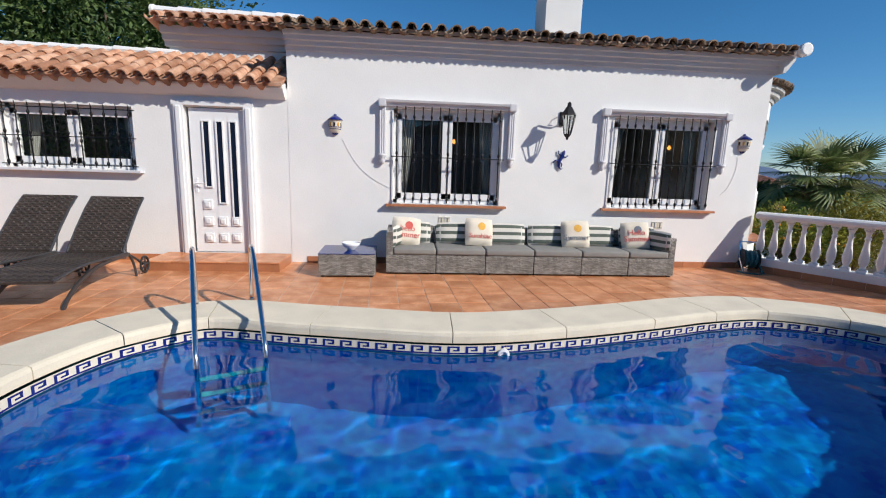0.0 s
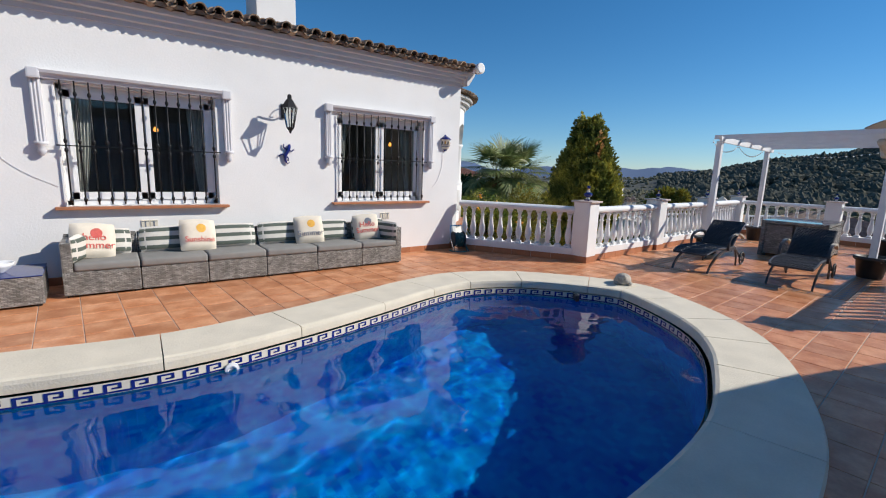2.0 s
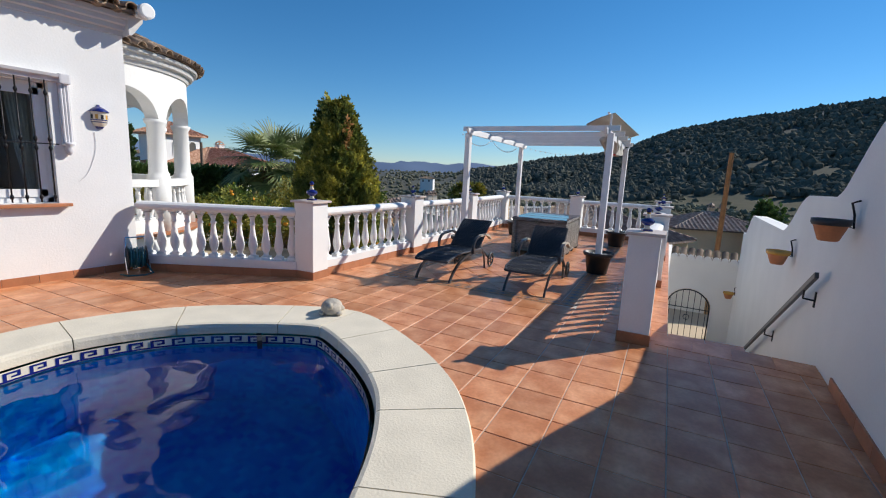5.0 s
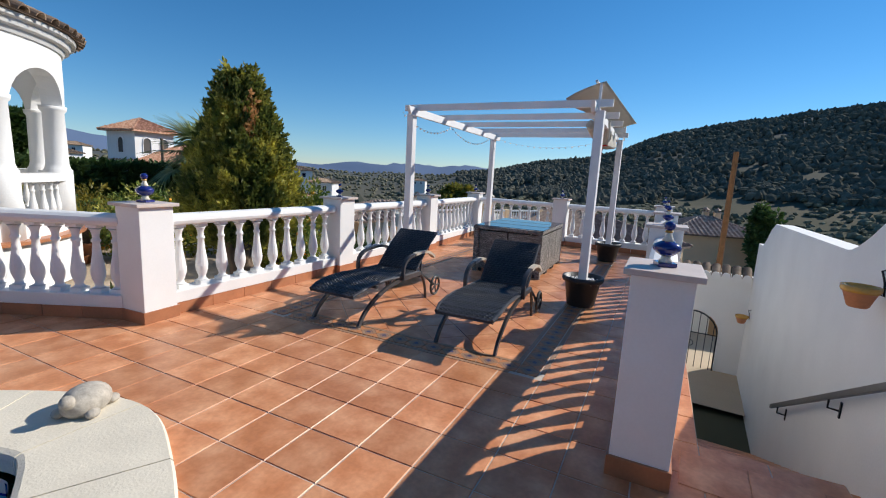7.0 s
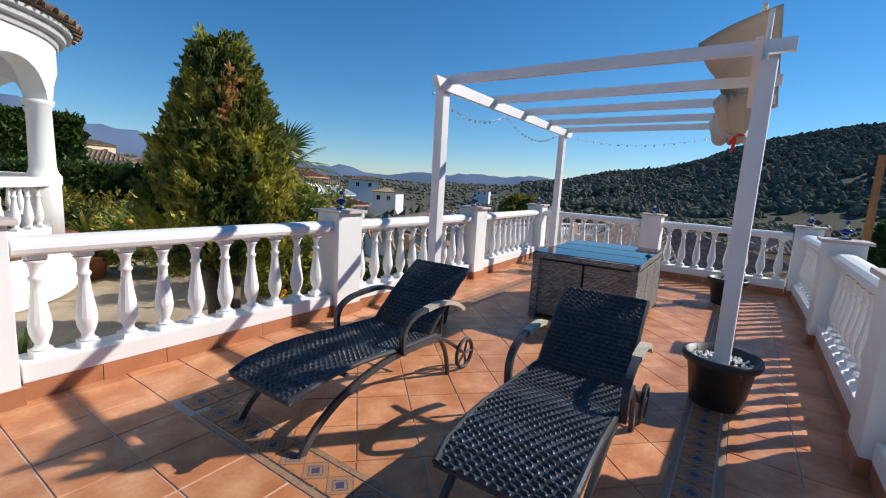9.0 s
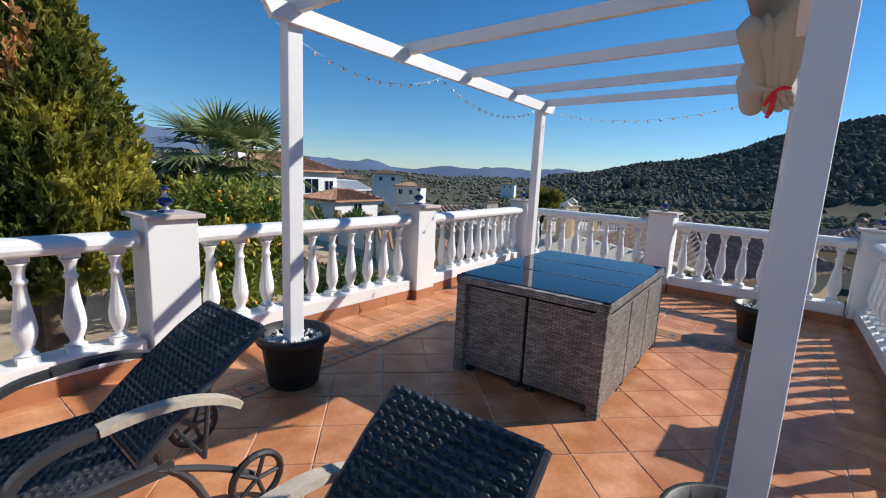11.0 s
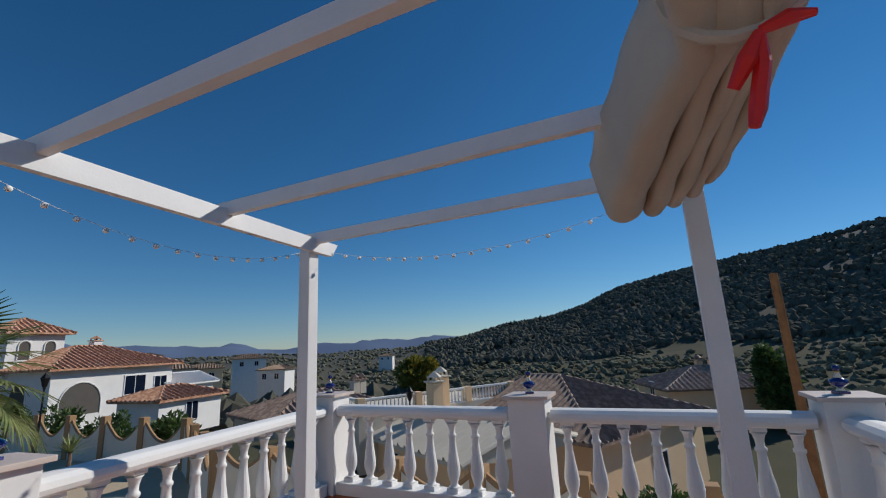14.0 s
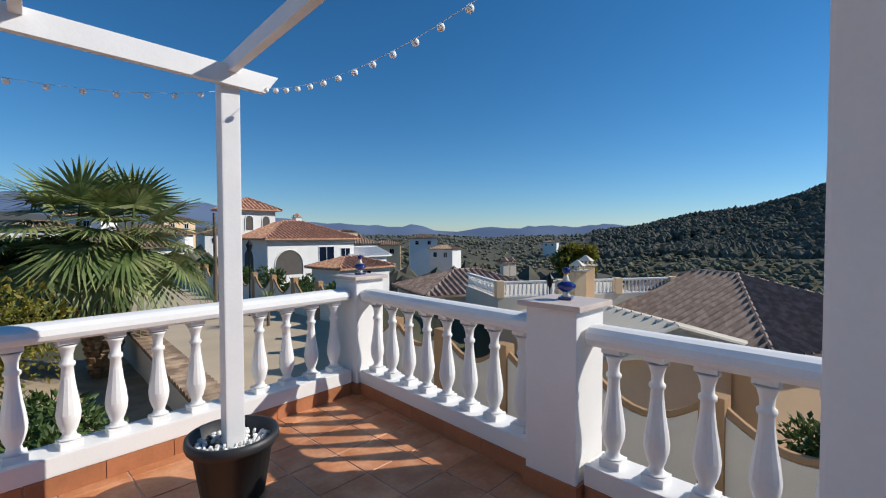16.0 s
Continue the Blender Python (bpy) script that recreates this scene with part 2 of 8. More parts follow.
def wicker_mat(name, a, b2, sc=70.0):
    """Flat woven strands: two crossing waves give relief and tone."""
    m = bpy.data.materials.new(name)
    m.use_nodes = True
    nt = m.node_tree
    L = nt.links.new
    b = nt.nodes["Principled BSDF"]
    b.inputs["Roughness"].default_value = 0.45
    tc = nt.nodes.new("ShaderNodeTexCoord")
    ck = nt.nodes.new("ShaderNodeTexChecker")
    ck.inputs["Scale"].default_value = sc
    mp = nt.nodes.new("ShaderNodeMapping")
    mp.inputs["Rotation"].default_value = (0, 0, 0)
    mp.inputs["Scale"].default_value = (1, 1, 2.2)
    L(tc.outputs["Object"], mp.inputs[0])
    L(mp.outputs[0], ck.inputs[0])
    wv = nt.nodes.new("ShaderNodeTexWave")
    wv.bands_direction = "Z"
    wv.inputs["Scale"].default_value = sc / 3
    wv.inputs["Distortion"].default_value = 1.0
    L(tc.outputs["Object"], wv.inputs[0])
    no = nt.nodes.new("ShaderNodeTexNoise")
    no.inputs["Scale"].default_value = 14
    L(tc.outputs["Object"], no.inputs[0])
    ad = nt.nodes.new("ShaderNodeMath")
    ad.operation = "MULTIPLY_ADD"
    ad.inputs[1].default_value = 0.5
    L(ck.outputs[1], ad.inputs[0])
    L(wv.outputs[1], ad.inputs[2])
    ad2 = nt.nodes.new("ShaderNodeMath")
    ad2.operation = "MULTIPLY"
    L(ad.outputs[0], ad2.inputs[0])
    L(no.outputs[0], ad2.inputs[1])
    mx = nt.nodes.new("ShaderNodeMix")
    mx.data_type = "RGBA"
    mx.inputs[6].default_value, mx.inputs[7].default_value = (*a, 1), (*b2, 1)
    L(ad2.outputs[0], mx.inputs[0])
    L(mx.outputs[2], b.inputs["Base Color"])
    bp = nt.nodes.new("ShaderNodeBump")
    bp.inputs["Strength"].default_value = 0.8
    bp.inputs["Distance"].default_value = 0.006
    L(ad.outputs[0], bp.inputs["Height"])
    L(bp.outputs[0], b.inputs["Normal"])
    return m




def rattan_mat(name, a, b2, gap):
    """Flat rattan strands woven in short lengths, with dark gaps between the rows."""
    m = bpy.data.materials.new(name)
    m.use_nodes = True
    nt = m.node_tree
    L = nt.links.new
    b = nt.nodes["Principled BSDF"]
    b.inputs["Roughness"].default_value = 0.5
    tc = nt.nodes.new("ShaderNodeTexCoord")
    sp = nt.nodes.new("ShaderNodeSeparateXYZ")
    L(tc.outputs["Object"], sp.inputs[0])
    ad = nt.nodes.new("ShaderNodeMath")
    ad.operation = "ADD"
    L(sp.outputs[0], ad.inputs[0])
    L(sp.outputs[1], ad.inputs[1])
    cb = nt.nodes.new("ShaderNodeCombineXYZ")
    L(ad.outputs[0], cb.inputs[0])
    L(sp.outputs[2], cb.inputs[1])
    br = nt.nodes.new("ShaderNodeTexBrick")
    br.inputs["Color1"].default_value = (*a, 1)
    br.inputs["Color2"].default_value = (*b2, 1)
    br.inputs["Mortar"].default_value = (*gap, 1)
    br.inputs["Scale"].default_value = 1.0
    br.inputs["Mortar Size"].default_value = 0.0022
    br.inputs["Mortar Smooth"].default_value = 0.6
    br.inputs["Brick Width"].default_value = 0.045
    br.inputs["Row Height"].default_value = 0.0125
    L(cb.outputs[0], br.inputs["Vector"])
    no = nt.nodes.new("ShaderNodeTexNoise")
    no.inputs["Scale"].default_value = 9
    L(tc.outputs["Object"], no.inputs[0])
    mr = nt.nodes.new("ShaderNodeMapRange")
    mr.inputs[1].default_value, mr.inputs[2].default_value = 0.3, 0.7
    mr.inputs[3].default_value, mr.inputs[4].default_value = 0.75, 1.25
    L(no.outputs[0], mr.inputs[0])
    mx = nt.nodes.new("ShaderNodeMix")
    mx.data_type = "RGBA"
    mx.blend_type = "MULTIPLY"
    mx.inputs[0].default_value = 1.0
    L(br.outputs["Color"], mx.inputs[6])
    L(mr.outputs[0], mx.inputs[7])
    L(mx.outputs[2], b.inputs["Base Color"])
    bp = nt.nodes.new("ShaderNodeBump")
    bp.inputs["Strength"].default_value = 0.9
    bp.inputs["Distance"].default_value = 0.006
    bp.invert = True
    L(br.outputs["Fac"], bp.inputs["Height"])
    L(bp.outputs[0], b.inputs["Normal"])
    return m


WICKER = rattan_mat("grey_wicker", (0.4, 0.38, 0.35), (0.18, 0.168, 0.15), (0.04, 0.036, 0.032))
WICKBLK = wicker_mat("black_wicker", (0.014, 0.016, 0.02), (0.08, 0.088, 0.105), 50)
WICKBRN = wicker_mat("brown_wicker", (0.025, 0.018, 0.014), (0.1, 0.075, 0.06), 50)


# ---- mesh helpers ----
def part(name, bm, material, parent=None, label="", smooth=False):
    """Links a bmesh as one mesh object, under its thing if given."""
    me = bpy.data.meshes.new(name)
    bm.to_mesh(me)
    bm.free()
    me.materials.append(material)
    if smooth:
        for p in me.polygons:
            p.use_smooth = True
    ob = new(name, me)
    if parent:
        ob.parent = parent
    if label:
        ob["label"] = label
    return ob


def raw(name, verts, faces, material, parent=None, label="", smooth=False):
    me = bpy.data.meshes.new(name)
    me.from_pydata(verts, [], faces)
    me.materials.append(material)
    if smooth:
        for p in me.polygons:
            p.use_smooth = True
    ob = new(name, me)
    if parent:
        ob.parent = parent
    if label:
        ob["label"] = label
    return ob


def share(ob, m, parent):
    """Another object on the same mesh."""
    o = new(ob.name.split(".")[0], ob.data)
    o.parent = parent
    o.matrix_basis = m
    return o


def thing(name, m, label, category, group="", kind=""):
    e = new(name)
    e.empty_display_size = 0.1
    e.matrix_basis = m
    return tagged(e, label, category, group, kind)


def box(bm, c, s, bevel=0.0, rot=None):
    """A box round c with sides s, bevelled."""
    r = bmesh.ops.create_cube(bm, size=1.0)
    m = Matrix.Translation(c) @ (rot.to_4x4() if rot else Matrix.Identity(4)) @ Matrix.Diagonal((*s, 1))
    bmesh.ops.transform(bm, matrix=m, verts=r["verts"])
    if bevel:
        ed = list({e for v in r["verts"] for e in v.link_edges})
        bmesh.ops.bevel(bm, geom=ed, offset=bevel, segments=2, profile=0.7, affect="EDGES")
    return bm


def lathe(bm, prof, n=16, c=(0, 0, 0), square=()):
    """Turns a profile of (radius, z) round the z axis."""
    rings = []
    for r, z in prof:
        rings.append([bm.verts.new((c[0] + r * math.cos(2 * math.pi * k / n), c[1] + r * math.sin(2 * math.pi * k / n), c[2] + z)) for k in range(n)])
    for a, b in zip(rings, rings[1:]):
        for k in range(n):
            bm.faces.new((a[k], a[(k + 1) % n], b[(k + 1) % n], b[k]))
    bm.faces.new(rings[0][::-1])
    bm.faces.new(rings[-1])
    return bm


def tube(bm, pts, r, n=8, closed=False):
    """A round bar along points; r may be one radius or one per point."""
    pts = [Vector(p) for p in pts]
    rs = r if isinstance(r, (list, tuple)) else [r] * len(pts)
    rings = []
    side = None
    for i, p in enumerate(pts):
        d = (pts[min(i + 1, len(pts) - 1)] - pts[max(i - 1, 0)]).normalized()
        if side is None:
            side = d.cross(Vector((0, 0, 1)))
            if side.length < 0.05:
                side = d.cross(Vector((0, 1, 0)))
        side = (side - d * side.dot(d)).normalized()
        up = d.cross(side)
        rings.append([bm.verts.new(p + (side * math.cos(2 * math.pi * k / n) + up * math.sin(2 * math.pi * k / n)) * rs[i]) for k in range(n)])
    for a, b in zip(rings, rings[1:]):
        for k in range(n):
            bm.faces.new((a[k], a[(k + 1) % n], b[(k + 1) % n], b[k]))
    bm.faces.new(rings[0][::-1])
    bm.faces.new(rings[-1])
    return bm


def prism(bm, poly, axis, a, b):
    """Extrudes a flat outline (2D) along an axis from a to b."""
    def at(p, t):
        return {"x": (t, p[0], p[1]), "y": (p[0], t, p[1]), "z": (p[0], p[1], t)}[axis]
    lo = [bm.verts.new(at(p, a)) for p in poly]
    hi = [bm.verts.new(at(p, b)) for p in poly]
    n = len(poly)
    for k in range(n):
        bm.faces.new((lo[k], lo[(k + 1) % n], hi[(k + 1) % n], hi[k]))
    bm.faces.new(lo[::-1])
    bm.faces.new(hi)
    bmesh.ops.recalc_face_normals(bm, faces=bm.faces)
    return bm


def B():
    return bmesh.new()


def strap(bm, pts, y, wy, hz):
    """A flat bar swept along (x, z) points at a given y: one closed piece."""
    rows = []
    for i, p in enumerate(pts):
        a, b = pts[max(i - 1, 0)], pts[min(i + 1, len(pts) - 1)]
        d = Vector((b[0] - a[0], b[1] - a[1])).normalized()
        n = Vector((-d.y, d.x)) * hz / 2
        rows.append([bm.verts.new((p[0] + s * n.x, y + q * wy / 2, p[1] + s * n.y)) for s, q in ((1, -1), (1, 1), (-1, 1), (-1, -1))])
    for a, b in zip(rows, rows[1:]):
        for k in range(4):
            bm.faces.new((a[k], a[(k + 1) % 4], b[(k + 1) % 4], b[k]))
    bm.faces.new(rows[0][::-1])
    bm.faces.new(rows[-1])
    bmesh.ops.recalc_face_normals(bm, faces=bm.faces)


def smooth_loop(pts, sub=8):
    """A closed smooth curve through points (2D)."""
    out = []
    n = len(pts)
    for i in range(n):
        p0, p1, p2, p3 = (Vector(pts[(i + k - 1) % n]) for k in range(4))
        for s in range(sub):
            t = s / sub
            out.append(0.5 * ((2 * p1) + (p2 - p0) * t + (2 * p0 - 5 * p1 + 4 * p2 - p3) * t * t + (3 * p1 - p0 - 3 * p2 + p3) * t ** 3))
    return out


def inset_loop(loop, d):
    out = []
    n = len(loop)
    for i in range(n):
        t = (loop[(i + 2) % n] - loop[i - 2]).normalized()
        out.append(loop[i] + Vector((t.y, -t.x)) * d)
    return out


def inside(p, loop):
    c = False
    j = len(loop) - 1
    for i in range(len(loop)):
        a, b = loop[i], loop[j]
        if (a[1] > p[1]) != (b[1] > p[1]) and p[0] < (b[0] - a[0]) * (p[1] - a[1]) / (b[1] - a[1]) + a[0]:
            c = not c
        j = i
    return c


def leaves(name, pts, nrm, size, material, parent, label="", long=1.8, rs=None, bend=0.25):
    """Many single leaves: each a folded rhomb at a point, facing roughly along a direction."""
    rs = rs or np.random.RandomState(5)
    n = len(pts)
    pts, nrm = np.asarray(pts), np.asarray(nrm)
    d = nrm + rs.normal(0, 0.45, (n, 3))
    d /= np.linalg.norm(d, axis=1)[:, None] + 1e-9
    u = np.cross(d, rs.normal(0, 1, (n, 3)))
    u /= np.linalg.norm(u, axis=1)[:, None] + 1e-9
    w = np.cross(d, u)
    s = (size * rs.uniform(0.6, 1.3, n))[:, None]
    v = np.empty((n, 4, 3))
    v[:, 0] = pts
    v[:, 1] = pts + d * s * 0.5 * long + u * s * 0.5 + w * s * bend
    v[:, 2] = pts + d * s * long
    v[:, 3] = pts + d * s * 0.5 * long - u * s * 0.5 + w * s * bend
    idx = np.arange(n)[:, None] * 4
    f = np.concatenate([idx + np.array([[0, 1, 2]]), idx + np.array([[0, 2, 3]])])
    return raw(name, v.reshape(-1, 3).tolist(), f.tolist(), material, parent, label)


# ---- pool and terrace ----
OUTER = smooth_loop([(-3.28, 1.75), (-3.3, 2.6), (-2.98, 3.4), (-2.2, 3.98), (-1.1, 3.83), (0.02, 3.65), (0.9, 3.76), (1.8, 3.98), (2.6, 4.2), (3.4, 4.26), (4.25, 3.88), (4.9, 3.13), (5.15, 2.52), (4.98, 1.93), (4.6, 1.26), (4.15, 0.8), (3.5, 0.42), (2.5, 0.07), (1.2, -0.03), (-0.6, 0.02), (-2.0, 0.3), (-2.95, 0.9)], 8)
INNER = inset_loop(OUTER, 0.54)
HOLE = inset_loop(OUTER, 0.27)
WATER_Z, DEEP = -0.135, -1.28


def ring(bm, loop, z):
    return [bm.verts.new((p[0], p[1], z)) for p in loop]


def bridge(bm, a, b):
    n = len(a)
    for k in range(n):
        bm.faces.new((a[k], a[(k + 1) % n], b[(k + 1) % n], b[k]))


def pool():
    t = thing("swimming_pool", Matrix.Identity(4), "kidney-shaped pool with blue mosaic and cream stone coping", "pool", kind="structure")
    n = len(OUTER)
    step = n // 22
    for k in range(22):
        bm = B()
        lo, hi = k * step, (k + 1) * step if k < 21 else n
        ids = [i % n for i in range(lo, hi + 1)]
        rows = []
        for j, i in enumerate(ids):
            o, q = OUTER[i], INNER[i]
            g = 0.004 if j == 0 else (-0.004 if j == len(ids) - 1 else 0)
            tn = (OUTER[(i + 1) % n] - OUTER[i]).normalized() * g
            o, q = o + tn, q + tn
            e = (q - o).normalized()
            prof = [(o, -0.02), (o, 0.03), (o + e * 0.012, 0.045), (q - e * 0.03, 0.045), (q - e * 0.006, 0.035), (q, 0.01), (q, -0.05), (q - e * 0.03, -0.06)]
            rows.append([bm.verts.new((p[0], p[1], z)) for p, z in prof])
        for a, b in zip(rows, rows[1:]):
            for c in range(len(a) - 1):
                bm.faces.new((a[c], b[c], b[c + 1], a[c + 1]))
        bm.faces.new(rows[0])
        bm.faces.new(rows[-1][::-1])
        bmesh.ops.recalc_face_normals(bm, faces=bm.faces)
        part("coping_stone", bm, COPING, t)
    wall_l = inset_loop(OUTER, 0.57)
    bm = B()
    a, b = ring(bm, wall_l, -0.055), ring(bm, wall_l, WATER_Z - 0.06)
    bridge(bm, b, a)
    part("mosaic_frieze", bm, CREAMGL, t, "white and dark blue meander mosaic band")
    bm = B()
    a, b = ring(bm, wall_l, WATER_Z - 0.06), ring(bm, wall_l, DEEP)
    bridge(bm, b, a)
    bm.faces.new(b)
    bmesh.ops.triangulate(bm, faces=[f for f in bm.faces if len(f.verts) > 4])
    part("basin", bm, MOSAIC, t).cycles.is_caustics_receiver = True
    # gently rippled surface, running a little under the coping
    g, V, F, ids = 0.04, [], [], {}
    for i in range(-90, 140):
        for j in range(-8, 115):
            if inside(((i + 0.5) * g, (j + 0.5) * g), INNER) or inside(((i + 0.5) * g, (j + 0.5) * g), HOLE):
                q = []
                for a, b in ((i, j), (i + 1, j), (i + 1, j + 1), (i, j + 1)):
                    if (a, b) not in ids:
                        ids[a, b] = len(V)
                        x, y = a * g, b * g
                        w = noise.noise(Vector((x * 2.6 + 0.4 * math.sin(y * 1.7), y * 3.0, 0))) * 0.003 + noise.noise(Vector((x * 5.4, y * 6.2, 4))) * 0.003 + noise.noise(Vector((x * 9.5, y * 10.5, 8))) * 0.0012
                        V.append((x, y, WATER_Z + w))
                    q.append(ids[a, b])
                F.append(q)
    w = raw("water", V, F, WATER, t, "clear blue rippled water", True)
    w.cycles.is_caustics_caster = True
    return t, wall_l


POOL, POOL_WALL = pool()


def frieze_keys():
    """Dark meander pieces proud of the white band, one run all round."""
    V, F = [], []
    acc = 0.0
    n = len(POOL_WALL)
    length = [0.0]
    for k in range(n):
        length.append(length[-1] + (POOL_WALL[(k + 1) % n] - POOL_WALL[k]).length)

    def at(s):
        s %= length[-1]
        k = max(i for i in range(n) if length[i] <= s)
        p, q = POOL_WALL[k], POOL_WALL[(k + 1) % n]
        f = (s - length[k]) / max(length[k + 1] - length[k], 1e-6)
        d = (q - p).normalized()
        return p + (q - p) * f + Vector((d.y, -d.x)) * 0.003

    def bar(s0, s1, z0, z1):
        a, b = at(s0), at(s1)
        i = len(V)
        V.extend([(a.x, a.y, z0), (b.x, b.y, z0), (b.x, b.y, z1), (a.x, a.y, z1)])
        F.append((i, i + 1, i + 2, i + 3))
    s = 0.0
    zb, zt = WATER_Z + 0.004, -0.063
    h = zt - zb
    while s < length[-1] - 0.16:
        bar(s, s + 0.15, zb, zb + h * 0.2)
        bar(s, s + 0.022, zb, zt)
        bar(s, s + 0.10, zt - h * 0.2, zt)
        bar(s + 0.08, s + 0.10, zb + h * 0.4, zt)
        bar(s + 0.045, s + 0.10, zb + h * 0.38, zb + h * 0.56)
        s += 0.15
    raw("meander", V, F, COBALT, POOL)


frieze_keys()

# terrace: solid slab under the tiles, with the pool left open
TERR = [(-9.0, -1.42), (6.46, -1.42), (6.46, 0.02), (13.9, 0.4), (13.85, 4.85), (10.88, 4.46), (5.99, 4.22), (4.9, 6.15), (-9.0, 6.15)]
P = 0.307
FLOOR_M = pose(5.8, 2.29, 0, 0, 0, 3.6)
floor = thing("floor", FLOOR_M, "terracotta tiled terrace floor with pale joints", "floor", kind="structure")
DX0, DX1, DY0, DY1 = 1.04, 5.88, -1.42, 0.95


def cells():
    for i in range(-50, 29):
        for j in range(-16, 18):
            yield i * P, j * P


def on_floor(c):
    """Whether a cell of the tile grid lies on the terrace and outside the basin."""
    w = FLOOR_M @ Vector((c[0], c[1], 0))
    return inside(w, TERR) and not inside(w, HOLE)


grout_v, grout_f = [], []
far_v, far_f = [], []


def tile_mesh(w):
    bm = B()
    box(bm, (0, 0, -0.006), (w, w, 0.012))
    top = [e for e in bm.edges if all(v.co.z > -0.001 for v in e.verts)]
    bmesh.ops.bevel(bm, geom=top, offset=0.003, segments=1, affect="EDGES")
    me = bpy.data.meshes.new("tile")
    bm.to_mesh(me)
    bm.free()
    me.materials.append(TILE)
    return me


def clip_box(poly, x0, x1, y0, y1):
    for ax, lim, sg in ((0, x0, 1), (0, x1, -1), (1, y0, 1), (1, y1, -1)):
        out = []
        for k in range(len(poly)):
            p, q = poly[k - 1], poly[k]
            ip, iq = sg * (p[ax] - lim) >= 0, sg * (q[ax] - lim) >= 0
            if ip != iq:
                f = (lim - p[ax]) / (q[ax] - p[ax])
                out.append((p[0] + (q[0] - p[0]) * f, p[1] + (q[1] - p[1]) * f))
            if iq:
                out.append(q)
        poly = out
        if not poly:
            break
    return poly


def floor_build():
    tm = tile_mesh(P - 0.006)
    rnd = random.Random(4)
    base = [(tuple(v.co)) for v in tm.vertices]
    polys = [tuple(p.vertices) for p in tm.polygons]
    spots = []
    for cx, cy in cells():
        c = (cx + P / 2, cy + P / 2)
        if not on_floor(c):
            continue
        i = len(grout_v)
        grout_v.extend([(cx, cy, -0.004), (cx + P, cy, -0.004), (cx + P, cy + P, -0.004), (cx, cy + P, -0.004)])
        grout_f.append((i, i + 1, i + 2, i + 3))
        if DX0 - 0.1 < c[0] < DX1 + 0.1 and DY0 - 0.1 < c[1] < DY1 + 0.1:
            continue
        spots.append((c[0], c[1], 0.0))
    r45 = math.radians(45)
    lo_x, hi_x, lo_y, hi_y = DX0 + 0.115, DX1 - 0.115, DY0 + 0.115, DY1 - 0.115
    cut = []
    h = (P - 0.006) * 0.7071
    for i in range(-30, 45):
        for j in range(-40, 40):
            x = (i + j) * P * 0.7071 + 1.2
            y = (i - j) * P * 0.7071 - 1.2
            if lo_x + h < x < hi_x - h and lo_y + h < y < hi_y - h:
                spots.append((x, y, r45))
            elif lo_x - h < x < hi_x + h and lo_y - h < y < hi_y + h:
                cut.append(clip_box([(x - h, y), (x, y - h), (x + h, y), (x, y + h)], lo_x, hi_x, lo_y, hi_y))
    for cx, cy in cells():
        c = (cx + P / 2, cy + P / 2)
        if DX0 - 0.5 < c[0] < DX1 + 0.5 and DY0 - 0.5 < c[1] < DY1 + 0.5 and on_floor(c) and DX0 - 0.1 - P / 2 < c[0] < DX1 + 0.1 + P / 2 and DY0 - 0.1 - P / 2 < c[1] < DY1 + 0.1 + P / 2:
            q = [(cx + 0.003, cy + 0.003), (cx + P - 0.003, cy + 0.003), (cx + P - 0.003, cy + P - 0.003), (cx + 0.003, cy + P - 0.003)]
            X0, X1, Y0, Y1 = DX0 - 0.118, DX1 + 0.118, DY0 - 0.118, DY1 + 0.118
            for bx in ((-99, X0, -99, 99), (X1, 99, -99, 99), (X0, X1, -99, Y0), (X0, X1, Y1, 99)):
                cut.append(clip_box(q, *bx))
            spots = [s_ for s_ in spots if s_[:2] != (c[0], c[1])]
    for q in cut:
        if len(q) > 2:
            i = len(far_v)
            n = len(q)
            far_v.extend((p[0], p[1], 0.0006) for p in q)
            far_v.extend((p[0], p[1], -0.01) for p in q)
            far_f.append(tuple(range(i, i + n)))
            far_f.extend((i + k, i + n + k, i + n + (k + 1) % n, i + (k + 1) % n) for k in range(n))
    spots.sort(key=lambda s: 0 if (-1.4 < s[0] < 3.8 and -2.1 < s[1] < 1.9) else 1)
    for k, (x, y, a) in enumerate(spots):
        tilt = Euler((rnd.uniform(-0.002, 0.002), rnd.uniform(-0.002, 0.002), a))
        m = Matrix.LocRotScale((x, y, rnd.uniform(0.0, 0.0012)), tilt, None)
        if k < 300:
            o = new("tile", tm)
            o.parent = floor
            o.matrix_basis = m
        else:
            i = len(far_v)
            far_v.extend(tuple(m @ Vector(v)) for v in base)
            far_f.extend(tuple(q + i for q in p) for p in polys)
    raw("grout_bed", grout_v, grout_f, GROUT, floor)
    tagged(raw("tiles", far_v, far_f, TILE, floor), kind="stuff")


